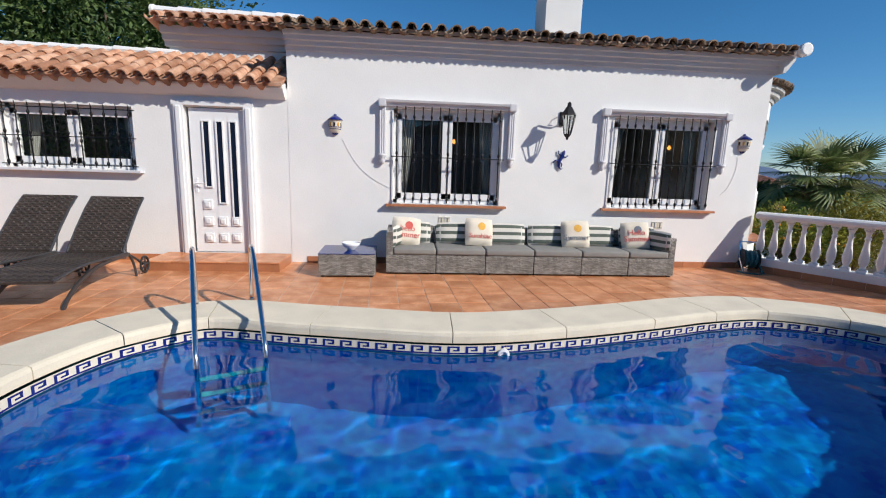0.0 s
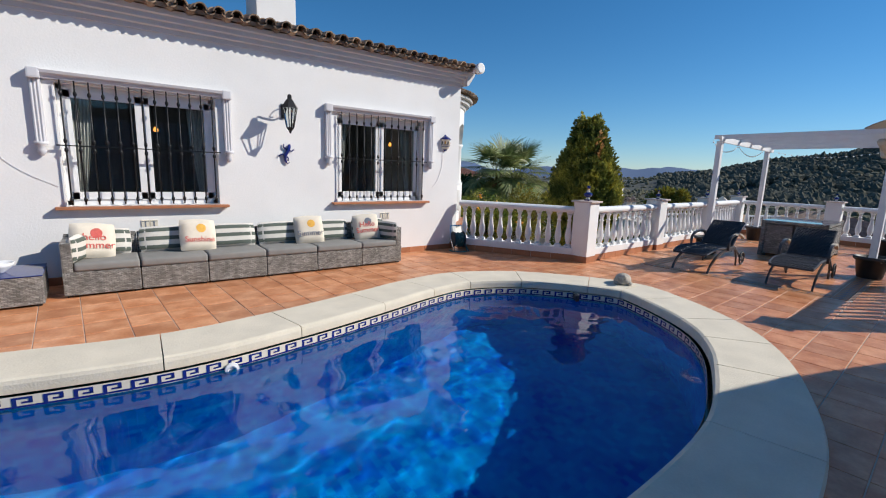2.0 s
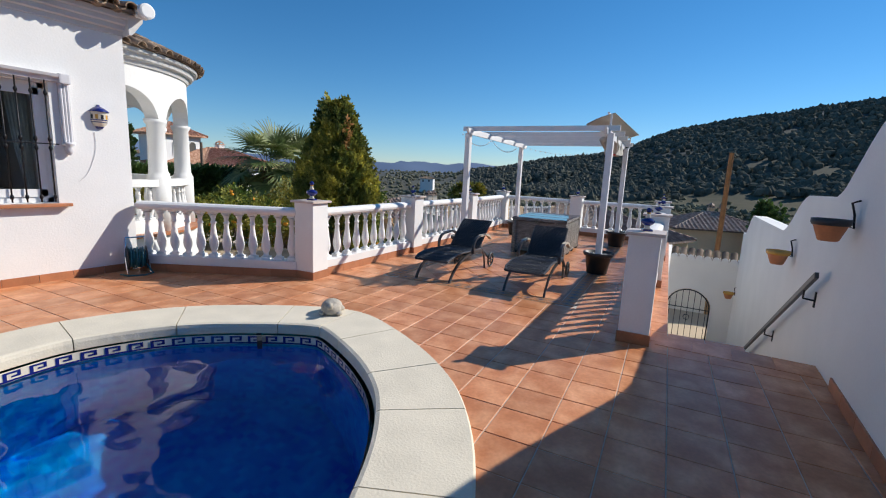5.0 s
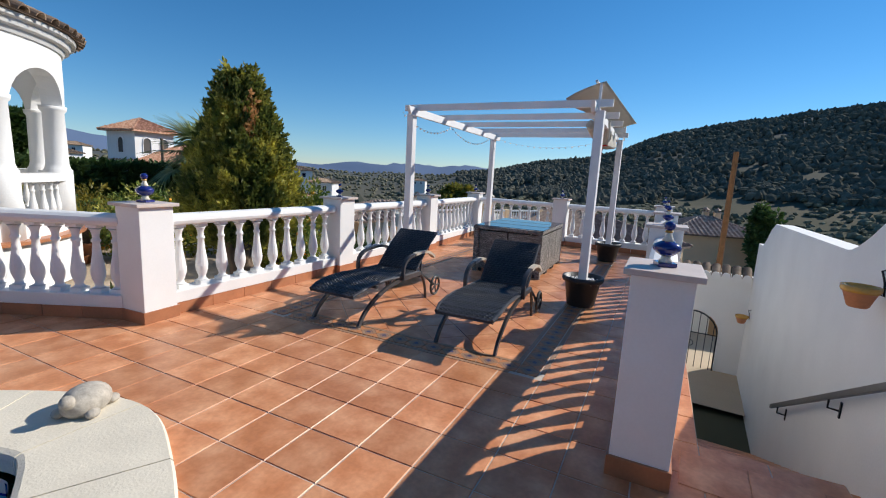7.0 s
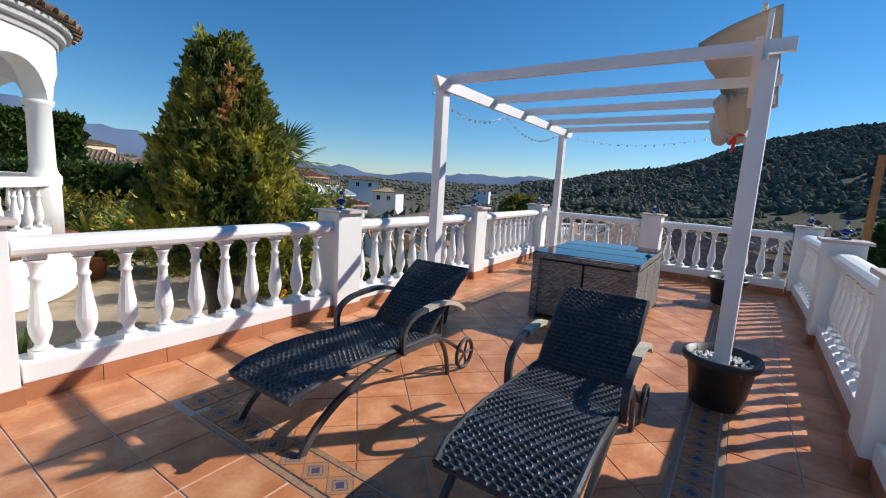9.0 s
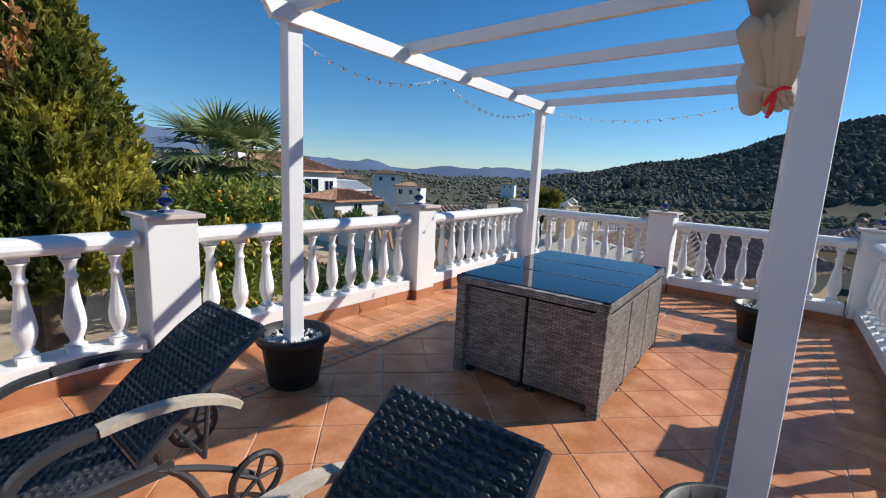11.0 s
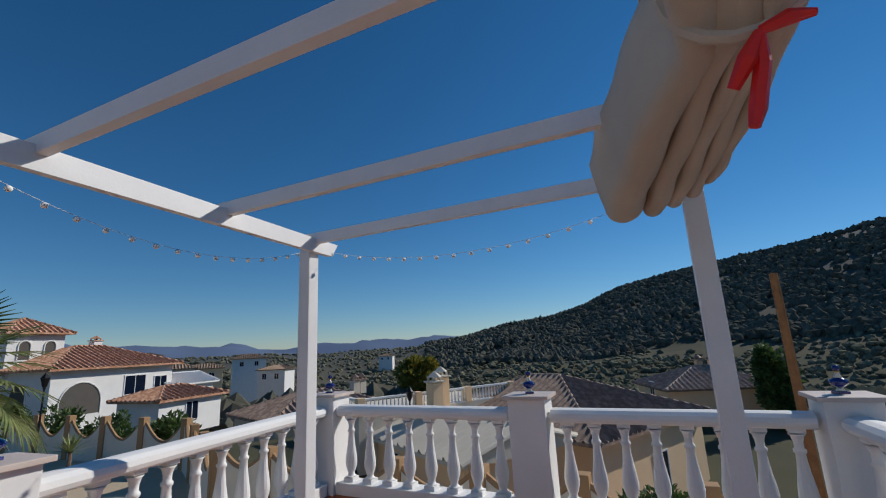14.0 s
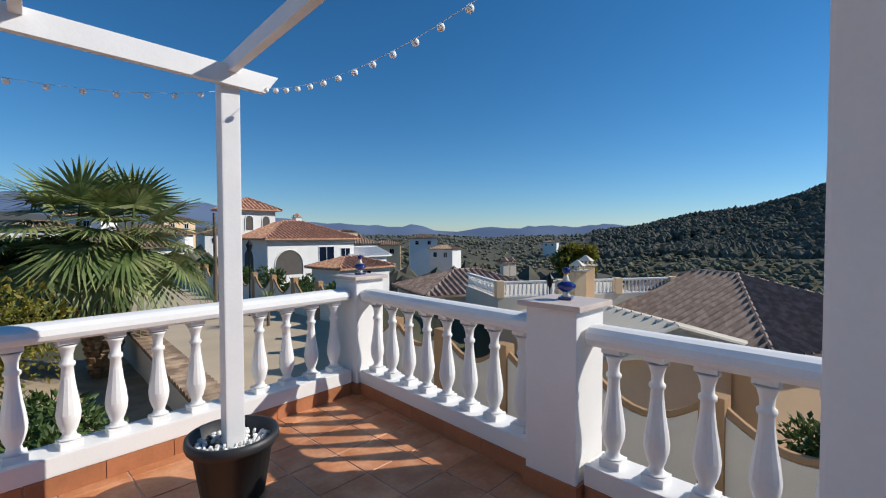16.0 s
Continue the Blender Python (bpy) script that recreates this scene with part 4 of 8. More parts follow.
def window(idx, hole, shutters=True, mull=True):
    """White two-leaf window in its reveal, with iron bars in front, hood mould and sill."""
    x0, x1, z0, z1 = hole
    w, h = x1 - x0, z1 - z0
    t = thing("window_%d" % idx, M_H @ pose(x0, WY, z0), "white-framed barred window with curtains behind the glass", "window", kind="structure")
    y = 0.16
    bm = B()
    for a, b in (((w / 2, y, 0.03), (w, 0.07, 0.06)), ((w / 2, y, h - 0.03), (w, 0.07, 0.06)), ((0.03, y, h / 2), (0.06, 0.07, h)), ((w - 0.03, y, h / 2), (0.06, 0.07, h))):
        box(bm, a, b, 0.004)
    part("window_frame", bm, PVC, t)
    bm = B()
    for c in (w * 0.265, w * 0.735):
        ww = w * 0.465
        for a, b in (((c, y - 0.02, 0.11), (ww, 0.06, 0.09)), ((c, y - 0.02, h - 0.1), (ww, 0.06, 0.08)), ((c - ww / 2 + 0.035, y - 0.02, h / 2), (0.07, 0.06, h - 0.12)), ((c + ww / 2 - 0.035, y - 0.02, h / 2), (0.07, 0.06, h - 0.12))):
            box(bm, a, b, 0.004)
        o = part("sash", bm, PVC, t)
        bm = B()
        box(bm, (c, y - 0.02, h / 2), (ww - 0.13, 0.008, h - 0.26))
        p = part("pane", bm, PANE, o)
        p.visible_shadow = False
        bm = B()
    bm.free()
    # curtains
    for c, s in ((0.09, 1), (w - 0.09, -1)):
        bm = B()
        n = 24
        a = [bm.verts.new((c + s * (0.16 + 0.1 * (zz - 0.4)) * (k / n) * (0.7 if zz < 0.5 else 1), y + 0.16 + 0.02 * math.sin(k * 1.5), zz * h)) for zz in (0.02, 0.5, 0.98) for k in range(n + 1)]
        for r in range(2):
            for k in range(n):
                i = r * (n + 1) + k
                bm.faces.new((a[i], a[i + 1], a[i + n + 2], a[i + n + 1]))
        part("curtain", bm, CURTAIN, t, "pale gathered curtain", True)
    bm = B()
    box(bm, (w / 2, 0.03, -0.02), (w + 0.2, 0.24, 0.035), 0.006)
    part("window_sill", bm, SKIRT if shutters else GREYTRIM, t, "terracotta sill" if shutters else "")
    # bars
    g = thing("window_bars", M_H @ pose(x0, WY - 0.03, z0), "black wrought-iron window grille with twisted bars", "grille", "window grilles")
    n = 13 if shutters else 11
    gy = -0.03 if shutters else 0.04
    for k in range(n):
        bm = B()
        xx = 0.05 + (w - 0.1) * k / (n - 1)
        tube(bm, [(xx, gy, 0.02), (xx, gy, h + 0.02)], 0.008, 6)
        for zz in (0.08, h * 0.5 - 0.05, h * 0.5 + 0.05, h - 0.12):
            lathe(bm, [(0.008, -0.03), (0.017, -0.012), (0.019, 0), (0.017, 0.012), (0.008, 0.03)], 8, (xx, gy, zz))
        part("bar", bm, BLACKM, g, "", True)
    bm = B()
    for zz in (h * 0.5,) if shutters else (0.05, h * 0.5, h - 0.05):
        box(bm, (w / 2, gy, zz), (w + 0.06, 0.02, 0.012))
    part("cross_bar", bm, BLACKM, g)
    if shutters:
        hd = thing("window_hood_mould", M_H @ pose(x0, WY, z0), "grey hood mould round the window head with side drops", "moulding", "window mouldings")
        bm = B()
        prof = [(0.0, h + 0.02), (-0.05, h + 0.02), (-0.06, h + 0.05), (-0.09, h + 0.07), (-0.1, h + 0.1), (0.0, h + 0.1)]
        prism(bm, prof, "x", -0.2, w + 0.17)
        part("head", bm, GREYTRIM, hd)
        for xx in (-0.155, w + 0.13):
            bm = B()
            for off in (-0.03, 0.0, 0.03):
                tube(bm, [(xx + off, -0.035, h + 0.06), (xx + off, -0.035, h * 0.5)], 0.017, 8)
            box(bm, (xx, -0.02, h * 0.78), (0.1, 0.04, h * 0.52))
            part("drop", bm, GREYTRIM, hd)
            bm = B()
            lathe(bm, [(0.01, -0.12), (0.03, -0.1), (0.045, -0.06), (0.03, -0.02), (0.06, 0.0), (0.06, 0.03)], 12, (xx, -0.04, h * 0.5))
            part("corbel", bm, GREYTRIM, hd, "", True)
            bm = B()
            box(bm, (xx, -0.05, h + 0.06), (0.11, 0.1, 0.11), 0.02)
            part("rosette", bm, GREYTRIM, hd)


def pendants():
    glow = bpy.data.materials.new("warm_lamp_bulb")
    glow.use_nodes = True
    b = glow.node_tree.nodes["Principled BSDF"]
    b.inputs["Emission Color"].default_value = (1.0, 0.36, 0.06, 1)
    b.inputs["Emission Strength"].default_value = 2.2
    for x, z in ((0.19, 1.95), (4.2, 1.98)):
        t = thing("pendant_lamp", M_H @ pose(x, 7.5, z), "small lit pendant lamp with a warm bulb inside the house", "pendant lamp", "indoor pendants")
        bm = B()
        tube(bm, [(0, 0, 0.04), (0, 0, 2.87 - z)], 0.006, 6)
        part("cord", bm, BLACKM, t)
        bm = B()
        lathe(bm, [(0.01, -0.035), (0.03, -0.02), (0.035, 0.0), (0.02, 0.03), (0.012, 0.045)], 12)
        part("bulb", bm, glow, t, "glowing warm bulb", True)


pendants()
window(1, W0, False)
window(2, W1)
window(3, W2)


def door():
    x0, x1, z0, z1 = DOOR
    w, h = x1 - x0, z1 - z0
    t = thing("door_1", M_H @ pose(x0, WY, z0), "white panelled entrance door with narrow vertical glazed slots", "door", kind="structure")
    bm = B()
    for xx in (-0.06, w + 0.08):
        box(bm, (xx, -0.0, h / 2 - 0.05), (0.13, 0.1, h + 0.16), 0.012)
        box(bm, (xx, -0.055, h / 2 - 0.05), (0.06, 0.03, h + 0.1), 0.01)
    box(bm, (w / 2, 0.0, h + 0.05), (w + 0.3, 0.1, 0.07), 0.01)
    part("door_frame", bm, PVC, t)
    bm = B()
    box(bm, (w / 2 + 0.02, 0.04, h / 2), (w - 0.05, 0.05, h - 0.02), 0.004)
    leaf = part("leaf", bm, PVC, t)
    for k, (a, lo) in enumerate(((0.27, 0.95), (0.45, 0.72), (0.63, 0.5))):
        bm = B()
        for dx in (-0.045, 0.045):
            box(bm, (a + dx, 0.008, (lo + h - 0.18) / 2), (0.018, 0.03, h - 0.18 - lo), 0.004)
        for zz in (lo, h - 0.18):
            box(bm, (a, 0.008, zz), (0.108, 0.03, 0.018), 0.004)
        part("slot_frame", bm, PVC, leaf)
        bm = B()
        box(bm, (a, 0.013, (lo + h - 0.18) / 2), (0.07, 0.006, h - 0.2 - lo))
        part("slot_pane", bm, DARKGL, leaf, "dark glazed slot")
    for r, cols in ((0.22, (0.24, 0.44, 0.62)), (0.46, (0.24, 0.44, 0.62)), (0.7, (0.24,))):
        for c in cols:
            bm = B()
            box(bm, (c, 0.006, r), (0.12, 0.03, 0.13), 0.012)
            box(bm, (c, -0.01, r), (0.06, 0.03, 0.07), 0.01)
            part("raised_panel", bm, PVC, leaf)
    bm = B()
    tube(bm, [(0.1, 0.02, 1.0), (0.1, -0.04, 1.0), (0.22, -0.045, 1.0)], 0.01, 8)
    box(bm, (0.1, 0.01, 0.97), (0.035, 0.015, 0.2), 0.004)
    part("door_handle", bm, PVC, leaf, "white lever handle")
    s = thing("door_step", M_F @ pose(-3.15, 5.77, 0), "low terracotta tiled door step", "step", kind="structure")
    bm = B()
    box(bm, (0, 0, 0.055), (1.72, 0.62, 0.11))
    part("step_base", bm, SKIRT, s)
    for k in range(5):
        bm = B()
        box(bm, (-0.69 + k * 0.345, 0, 0.12), (0.338, 0.64, 0.02), 0.004)
        part("tread_tile", bm, TILE, s)


door()


# ---- terrace furniture ----
def rot_z(a):
    return Matrix.Rotation(radians(a), 3, "Z")


def sofa():
    y0, depth, mw = 5.41, 0.62, 0.678
    x = -0.883
    for k in range(6):
        t = thing("sofa_module", M_F @ pose(x + k * mw, y0, 0), "grey wicker outdoor sofa module with a flat grey seat cushion", "sofa", "poolside sofa modules")
        for fx in (0.05, mw - 0.05):
            for fy in (0.05, depth - 0.05):
                bm = B()
                box(bm, (fx, fy, 0.012), (0.05, 0.05, 0.026))
                part("foot", bm, RUBBER, t)
        bm = B()
        box(bm, (mw / 2, depth / 2, 0.145), (mw - 0.008, depth, 0.245), 0.012)
        part("base", bm, WICKER, t)
        bm = B()
        box(bm, (mw / 2, depth - 0.04, 0.4), (mw - 0.006, 0.08, 0.4), 0.015)
        part("backrest", bm, WICKER, t)
        if k in (0, 5):
            bm = B()
            box(bm, (0.05 if k == 0 else mw - 0.05, depth / 2, 0.38), (0.09, depth - 0.01, 0.36 if k == 5 else 0.4), 0.015)
            part("armrest", bm, WICKER, t)
        bm = B()
        x0c, x1c = (0.1 if k == 0 else 0.004), (mw - 0.1 if k == 5 else mw - 0.004)
        box(bm, ((x0c + x1c) / 2, 0.265, 0.315), (x1c - x0c, 0.53, 0.09), 0.028)
        part("seat_cushion", bm, CUSHION, t, "flat grey seat cushion", True)
    # striped back cushions
    w = mw - 0.03
    for k in range(6):
        striped_cushion(x + k * mw + mw / 2, y0 + 0.46, 0.36, w - (0.08 if k in (0, 5) else 0.0), 0.31, -14)
    striped_cushion(x + 0.14, y0 + 0.22, 0.36, 0.4, 0.28, 0, 75)
    striped_cushion(x + 6 * mw - 0.16, y0 + 0.2, 0.36, 0.42, 0.28, 0, -70)


STRIPE = mat("dark_green_stripe", (0.1, 0.12, 0.1), 0.95, 0.08, 10, 0.2, 300)
OFFWHITE = mat("off_white_canvas", (0.66, 0.63, 0.57), 0.95, 0.06, 10, 0.25, 300)
CREAMC = mat("cream_cushion_cotton", (0.7, 0.63, 0.52), 0.95, 0.08, 9, 0.25, 300)
PINKP = mat("coral_print", (0.6, 0.12, 0.1), 0.9, 0.15, 30, 0.1)
YELP = mat("yellow_print", (0.75, 0.42, 0.08), 0.9, 0.15, 30, 0.1)
BLUEP = mat("grey_blue_print", (0.16, 0.18, 0.22), 0.9, 0.15, 30, 0.1)


def pillow_grid(w, h, d, u0, u1, v0, v1, n=8, off=0.0):
    """One face of a stuffed cushion between u and v shares (0..1); puffed in the middle."""
    V = []
    for j in range(n + 1):
        for i in range(n + 1):
            u, v = u0 + (u1 - u0) * i / n, v0 + (v1 - v0) * j / n
            e = (1 - (2 * u - 1) ** 4) * (1 - (2 * v - 1) ** 4)
            pin = 1 - 0.05 * (2 * v - 1) ** 2
            V.append(((u - 0.5) * w * pin, -d / 2 * max(e, 0) ** 0.6 - off, v * h * (1 - 0.04 * (2 * u - 1) ** 2 * (2 * v - 1))))
    F = [(j * (n + 1) + i, j * (n + 1) + i + 1, (j + 1) * (n + 1) + i + 1, (j + 1) * (n + 1) + i) for j in range(n) for i in range(n)]
    return V, F


def puff(name, w, h, d, material, parent, label=""):
    V, F = pillow_grid(w, h, d, 0, 1, 0, 1, 10)
    n = len(V)
    V2 = [(x, -y, z) for x, y, z in V]
    return raw(name, V + V2, F + [tuple(n + q for q in f[::-1]) for f in F], material, parent, label, True)


def striped_cushion(x, y, z, w, h, lean, turn=0):
    t = thing("striped_cushion", M_F @ pose(x, y, z, lean, 0, turn), "off-white and dark green striped back cushion on the sofa", "cushion", "striped sofa cushions")
    puff("cover", w, h, 0.13, OFFWHITE, t)
    for v in (0.08, 0.42, 0.76):
        V, F = pillow_grid(w, h, 0.13, 0.005, 0.995, v, v + 0.15, 8, 0.003)
        raw("stripe", V, F, STRIPE, t, "dark green stripe", True)


def text_mesh(body, size, material, parent, m, name="lettering"):
    cu = bpy.data.curves.new(name, "FONT")
    cu.body = body
    cu.size = size
    cu.align_x = "CENTER"
    cu.extrude = 0.0015
    ob = new(name, cu)
    dg = bpy.context.evaluated_depsgraph_get()
    me = bpy.data.meshes.new_from_object(ob.evaluated_get(dg))
    bpy.data.objects.remove(ob)
    me.materials.clear()
    me.materials.append(material)
    o = new(name, me)
    o.parent = parent
    o.matrix_basis = m
    return o


def print_cushions():
    specs = [(-0.62, 5.68, 12, ("hello", "Summer"), PINKP, PINKP), (0.42, 5.72, 8, ("Sunshine",), YELP, PINKP), (1.84, 5.7, -4, ("Summer",), YELP, BLUEP), (2.74, 5.68, -8, ("Hello", "Summer"), BLUEP, PINKP)]
    for x, y, a, words, c1, c2 in specs:
        t = thing("printed_cushion", M_F @ pose(x, y, 0.36, -18, a / 2, a), "cream square scatter cushion with a coloured summer print", "cushion", "printed scatter cushions")
        puff("cover", 0.42, 0.4, 0.15, CREAMC, t)
        for i, wd in enumerate(words):
            text_mesh(wd, 0.11 if len(wd) < 7 else 0.095, c2, t, pose(0.0, -0.079, 0.1 + (len(words) - 1 - i) * 0.09, 90, 0, 0))
        if c1 != c2 or len(words) == 2:
            bm = B()
            lathe(bm, [(0.002, -0.004), (0.055, -0.003), (0.055, 0.002), (0.002, 0.004)], 18)
            bmesh.ops.transform(bm, matrix=pose(0.02, -0.075, 0.27, 90, 0, 0), verts=bm.verts)
            part("motif", bm, c1, t, "round fruit motif")


sofa()
print_cushions()


def side_table():
    t = thing("side_table", M_F @ pose(-1.38, 5.52, 0, 0, 0, 2), "low grey wicker side table with a glass top", "table")
    for a in (-0.31, 0.31):
        for b in (-0.27, 0.27):
            bm = B()
            box(bm, (a, b, 0.012), (0.05, 0.05, 0.025))
            part("foot", bm, RUBBER, t)
    bm = B()
    box(bm, (0, 0, 0.165), (0.72, 0.64, 0.28), 0.012)
    part("body", bm, WICKER, t)
    bm = B()
    box(bm, (0, 0, 0.309), (0.73, 0.65, 0.008), 0.003)
    part("glass_top", bm, TABLEGL, t, "smoky glass top")
    b = thing("bowl", M_F @ pose(-1.35, 5.5, 0.313), "white ceramic bowl on the side table", "bowl")
    bm = B()
    lathe(bm, [(0.05, 0), (0.055, 0.015), (0.11, 0.06), (0.125, 0.1), (0.118, 0.1), (0.1, 0.06), (0.03, 0.02)], 20)
    part("bowl_body", bm, PVC, b, "", True)


side_table()


def weave_panel(bm, pts, w, rows, cols, r=0.009):
    """Woven cover over a bent line of (x, z) points, w wide in y: raised strands in alternate steps."""
    P_ = [Vector((p[0], 0, p[1])) for p in pts]
    ln = [0]
    for a, b in zip(P_, P_[1:]):
        ln.append(ln[-1] + (b - a).length)

    def at(s):
        for k in range(len(P_) - 1):
            if s <= ln[k + 1] + 1e-9:
                f = (s - ln[k]) / (ln[k + 1] - ln[k])
                d = (P_[k + 1] - P_[k]).normalized()
                return P_[k] + (P_[k + 1] - P_[k]) * f, Vector((-d.z, 0, d.x))
        return P_[-1], Vector((0, 0, 1))
    L = ln[-1]
    grid = []
    for i in range(rows * 2 + 1):
        p, n = at(L * i / (rows * 2))
        row = []
        for j in range(cols * 2 + 1):
            bumpz = r * (1 if (i % 2 and (j + (i // 2) * 1) % 4 in (1, 2)) else 0)
            row.append(bm.verts.new((p.x + n.x * bumpz, -w / 2 + w * j / (cols * 2), p.z + n.z * bumpz)))
        grid.append(row)
    for a, b in zip(grid, grid[1:]):
        for j in range(len(a) - 1):
            bm.faces.new((a[j], b[j], b[j + 1], a[j + 1]))
    back = [[bm.verts.new((v.co.x, v.co.y, v.co.z - 0.022)) for v in (row[0], row[-1])] for row in grid]
    for a, b in zip(back, back[1:]):
        bm.faces.new((a[0], a[1], b[1], b[0]))
    for k in range(len(grid) - 1):
        bm.faces.new((grid[k][0], back[k][0], back[k + 1][0], grid[k + 1][0]))
        bm.faces.new((grid[k][-1], grid[k + 1][-1], back[k + 1][1], back[k][1]))
    bm.faces.new([*grid[0], back[0][1], back[0][0]])
    bm.faces.new([*grid[-1][::-1], back[-1][0], back[-1][1]])
    bmesh.ops.recalc_face_normals(bm, faces=bm.faces)


WORNWOOD = mat("worn_pale_armrest", (0.5, 0.43, 0.34), 0.7, 0.25, 14, 0.3)
DARKFRAME = mat("dark_grey_metal", (0.06, 0.06, 0.065), 0.4, 0.15, 14, 0.1, metal=0.3)


def lounger(m, wick, label, group, arms=True, rows=44, cols=22, S=1.05, back_l=0.45, rise=0.36, w=0.48):
    """Foot end at x = 0, head towards +x; S is the seat's length."""
    t = thing("sun_lounger", m, label, "sun lounger", group)
    k = S / 1.2
    seat = [(0.0, 0.29), (0.12 * k, 0.325), (0.3 * k, 0.35), (0.5 * k, 0.358), (0.75 * k, 0.348), (1.0 * k, 0.335), (S, 0.335)]
    bm = B()
    weave_panel(bm, seat, w, rows, cols)
    part("seat", bm, wick, t)
    top = (S + back_l, 0.35 + rise)
    bk = [(S + 0.01, 0.35), (S + back_l * 0.36, 0.35 + rise * 0.4), (S + back_l * 0.72, 0.35 + rise * 0.77), top]
    bm = B()
    weave_panel(bm, bk, w - 0.03, int(rows * 0.6), cols)
    part("backrest", bm, wick, t)
    wx = S + 0.38
    for s in (-1, 1):
        y = s * (w / 2 + 0.012)
        bm = B()
        tube(bm, [(-0.0, y - s * 0.02, 0.29), (0.12 * k, y, 0.32), (0.3 * k, y, 0.345), (0.5 * k, y, 0.35), (0.8 * k, y, 0.335), (S + 0.05, y, 0.325)], 0.015, 8)
        part("side_rail", bm, DARKFRAME, t)
        bm = B()
        strap(bm, smooth_open([(0.06, 0.0), (0.16 * k, 0.1), (0.34 * k, 0.2), (0.58 * k, 0.27), (0.84 * k, 0.3), (S + 0.1, 0.3)], 4), y, 0.022, 0.036)
        part("leg", bm, DARKFRAME, t, "curved front leg")
        bm = B()
        tube(bm, smooth_open3([(S + 0.08, y, 0.3), (S + 0.2, y, 0.2), (S + 0.22, y, 0.0)]), 0.015, 8)
        part("leg", bm, DARKFRAME, t)
        bm = B()
        R, N = 0.1, 20
        tube(bm, [(wx + R * math.cos(2 * math.pi * q / N), y + s * 0.03, R + 0.014 + R * math.sin(2 * math.pi * q / N)) for q in range(N + 1)], 0.014, 6)
        wh = part("wheel", bm, RUBBER, t)
        for q in range(5):
            bm = B()
            a = 2 * math.pi * q / 5
            tube(bm, [(wx, y + s * 0.03, R + 0.012), (wx + 0.09 * math.cos(a), y + s * 0.03, R + 0.012 + 0.09 * math.sin(a))], 0.009, 6)
            part("spoke", bm, DARKFRAME, wh)
        bm = B()
        tube(bm, smooth_open3([(S + 0.05, y, 0.31), (S + 0.25, y, 0.23), (wx, y, 0.115)]), 0.013, 8)
        part("wheel_strut", bm, DARKFRAME, t)
        bm = B()
        tube(bm, [(p[0], y - s * 0.02, p[1] - 0.012) for p in bk], 0.014, 8)
        part("back_rail", bm, DARKFRAME, t)
        if arms:
            bm = B()
            strap(bm, smooth_open([(S - 0.3, 0.3), (S - 0.31, 0.4), (S - 0.28, 0.47), (S - 0.2, 0.515), (S - 0.1, 0.53)], 4), y + s * 0.025, 0.034, 0.026)
            part("armrest_front", bm, DARKFRAME, t)
            bm = B()
            strap(bm, smooth_open([(S - 0.1, 0.532), (S + 0.02, 0.54), (S + 0.14, 0.53), (S + 0.25, 0.495), (S + 0.32, 0.45)], 4), y + s * 0.025, 0.046, 0.026)
            part("armrest", bm, WORNWOOD if s < 0 or arms == 2 else DARKFRAME, t, "worn armrest with paint rubbed off")
    for xx in (0.4 * k, S - 0.04):
        bm = B()
        tube(bm, [(xx, -w / 2, 0.3), (xx, w / 2, 0.3)], 0.014, 8)
        part("cross_bar", bm, DARKFRAME, t)
    bm = B()
    ux, uz = S + back_l * 0.6, 0.32 + rise * 0.6
    tube(bm, [(ux, -w / 3, uz), (S + 0.24, -w / 3, 0.22), (S + 0.24, w / 3, 0.22), (ux, w / 3, uz)], 0.01, 8)
    part("back_stay", bm, DARKFRAME, t)
    return t


def smooth_open3(p):
    """A bent bar through three points."""
    a, b, c = (Vector(q) for q in p)
    return [a * (1 - u) ** 2 + b * 2 * u * (1 - u) + c * u ** 2 for u in [q / 6 for q in range(7)]]


def smooth_open(pts, sub):
    out = []
    n = len(pts)
    for i in range(n - 1):
        p0, p1, p2, p3 = (Vector(pts[min(max(i + k - 1, 0), n - 1)]) for k in range(4))
        for s in range(sub):
            u = s / sub
            out.append(0.5 * ((2 * p1) + (p2 - p0) * u + (2 * p0 - 5 * p1 + 4 * p2 - p3) * u * u + (3 * p1 - p0 - 3 * p2 + p3) * u ** 3))
    out.append(Vector(pts[-1]))
    return [(p[0], p[1]) for p in out]


lounger(pose(6.78, 2.71, 0, 0, 0, 3), WICKBLK, "black woven reclining sun lounger with raised back and wheels", "terrace sun loungers", 1)
lounger(pose(6.93, 1.49, 0, 0, 0, 5), WICKBLK, "black woven reclining sun lounger with worn armrests and wheels", "terrace sun loungers", 2, S=1.03, back_l=0.4)
for xx in (-4.12, -4.92):
    lounger(M_F @ pose(xx, 3.72, 0, 0, 0, 95), WICKBRN, "dark brown wicker sun lounger with raised back by the wall", "entrance sun loungers", False, 30, 14, 1.2, 0.6, 0.6, 0.6)


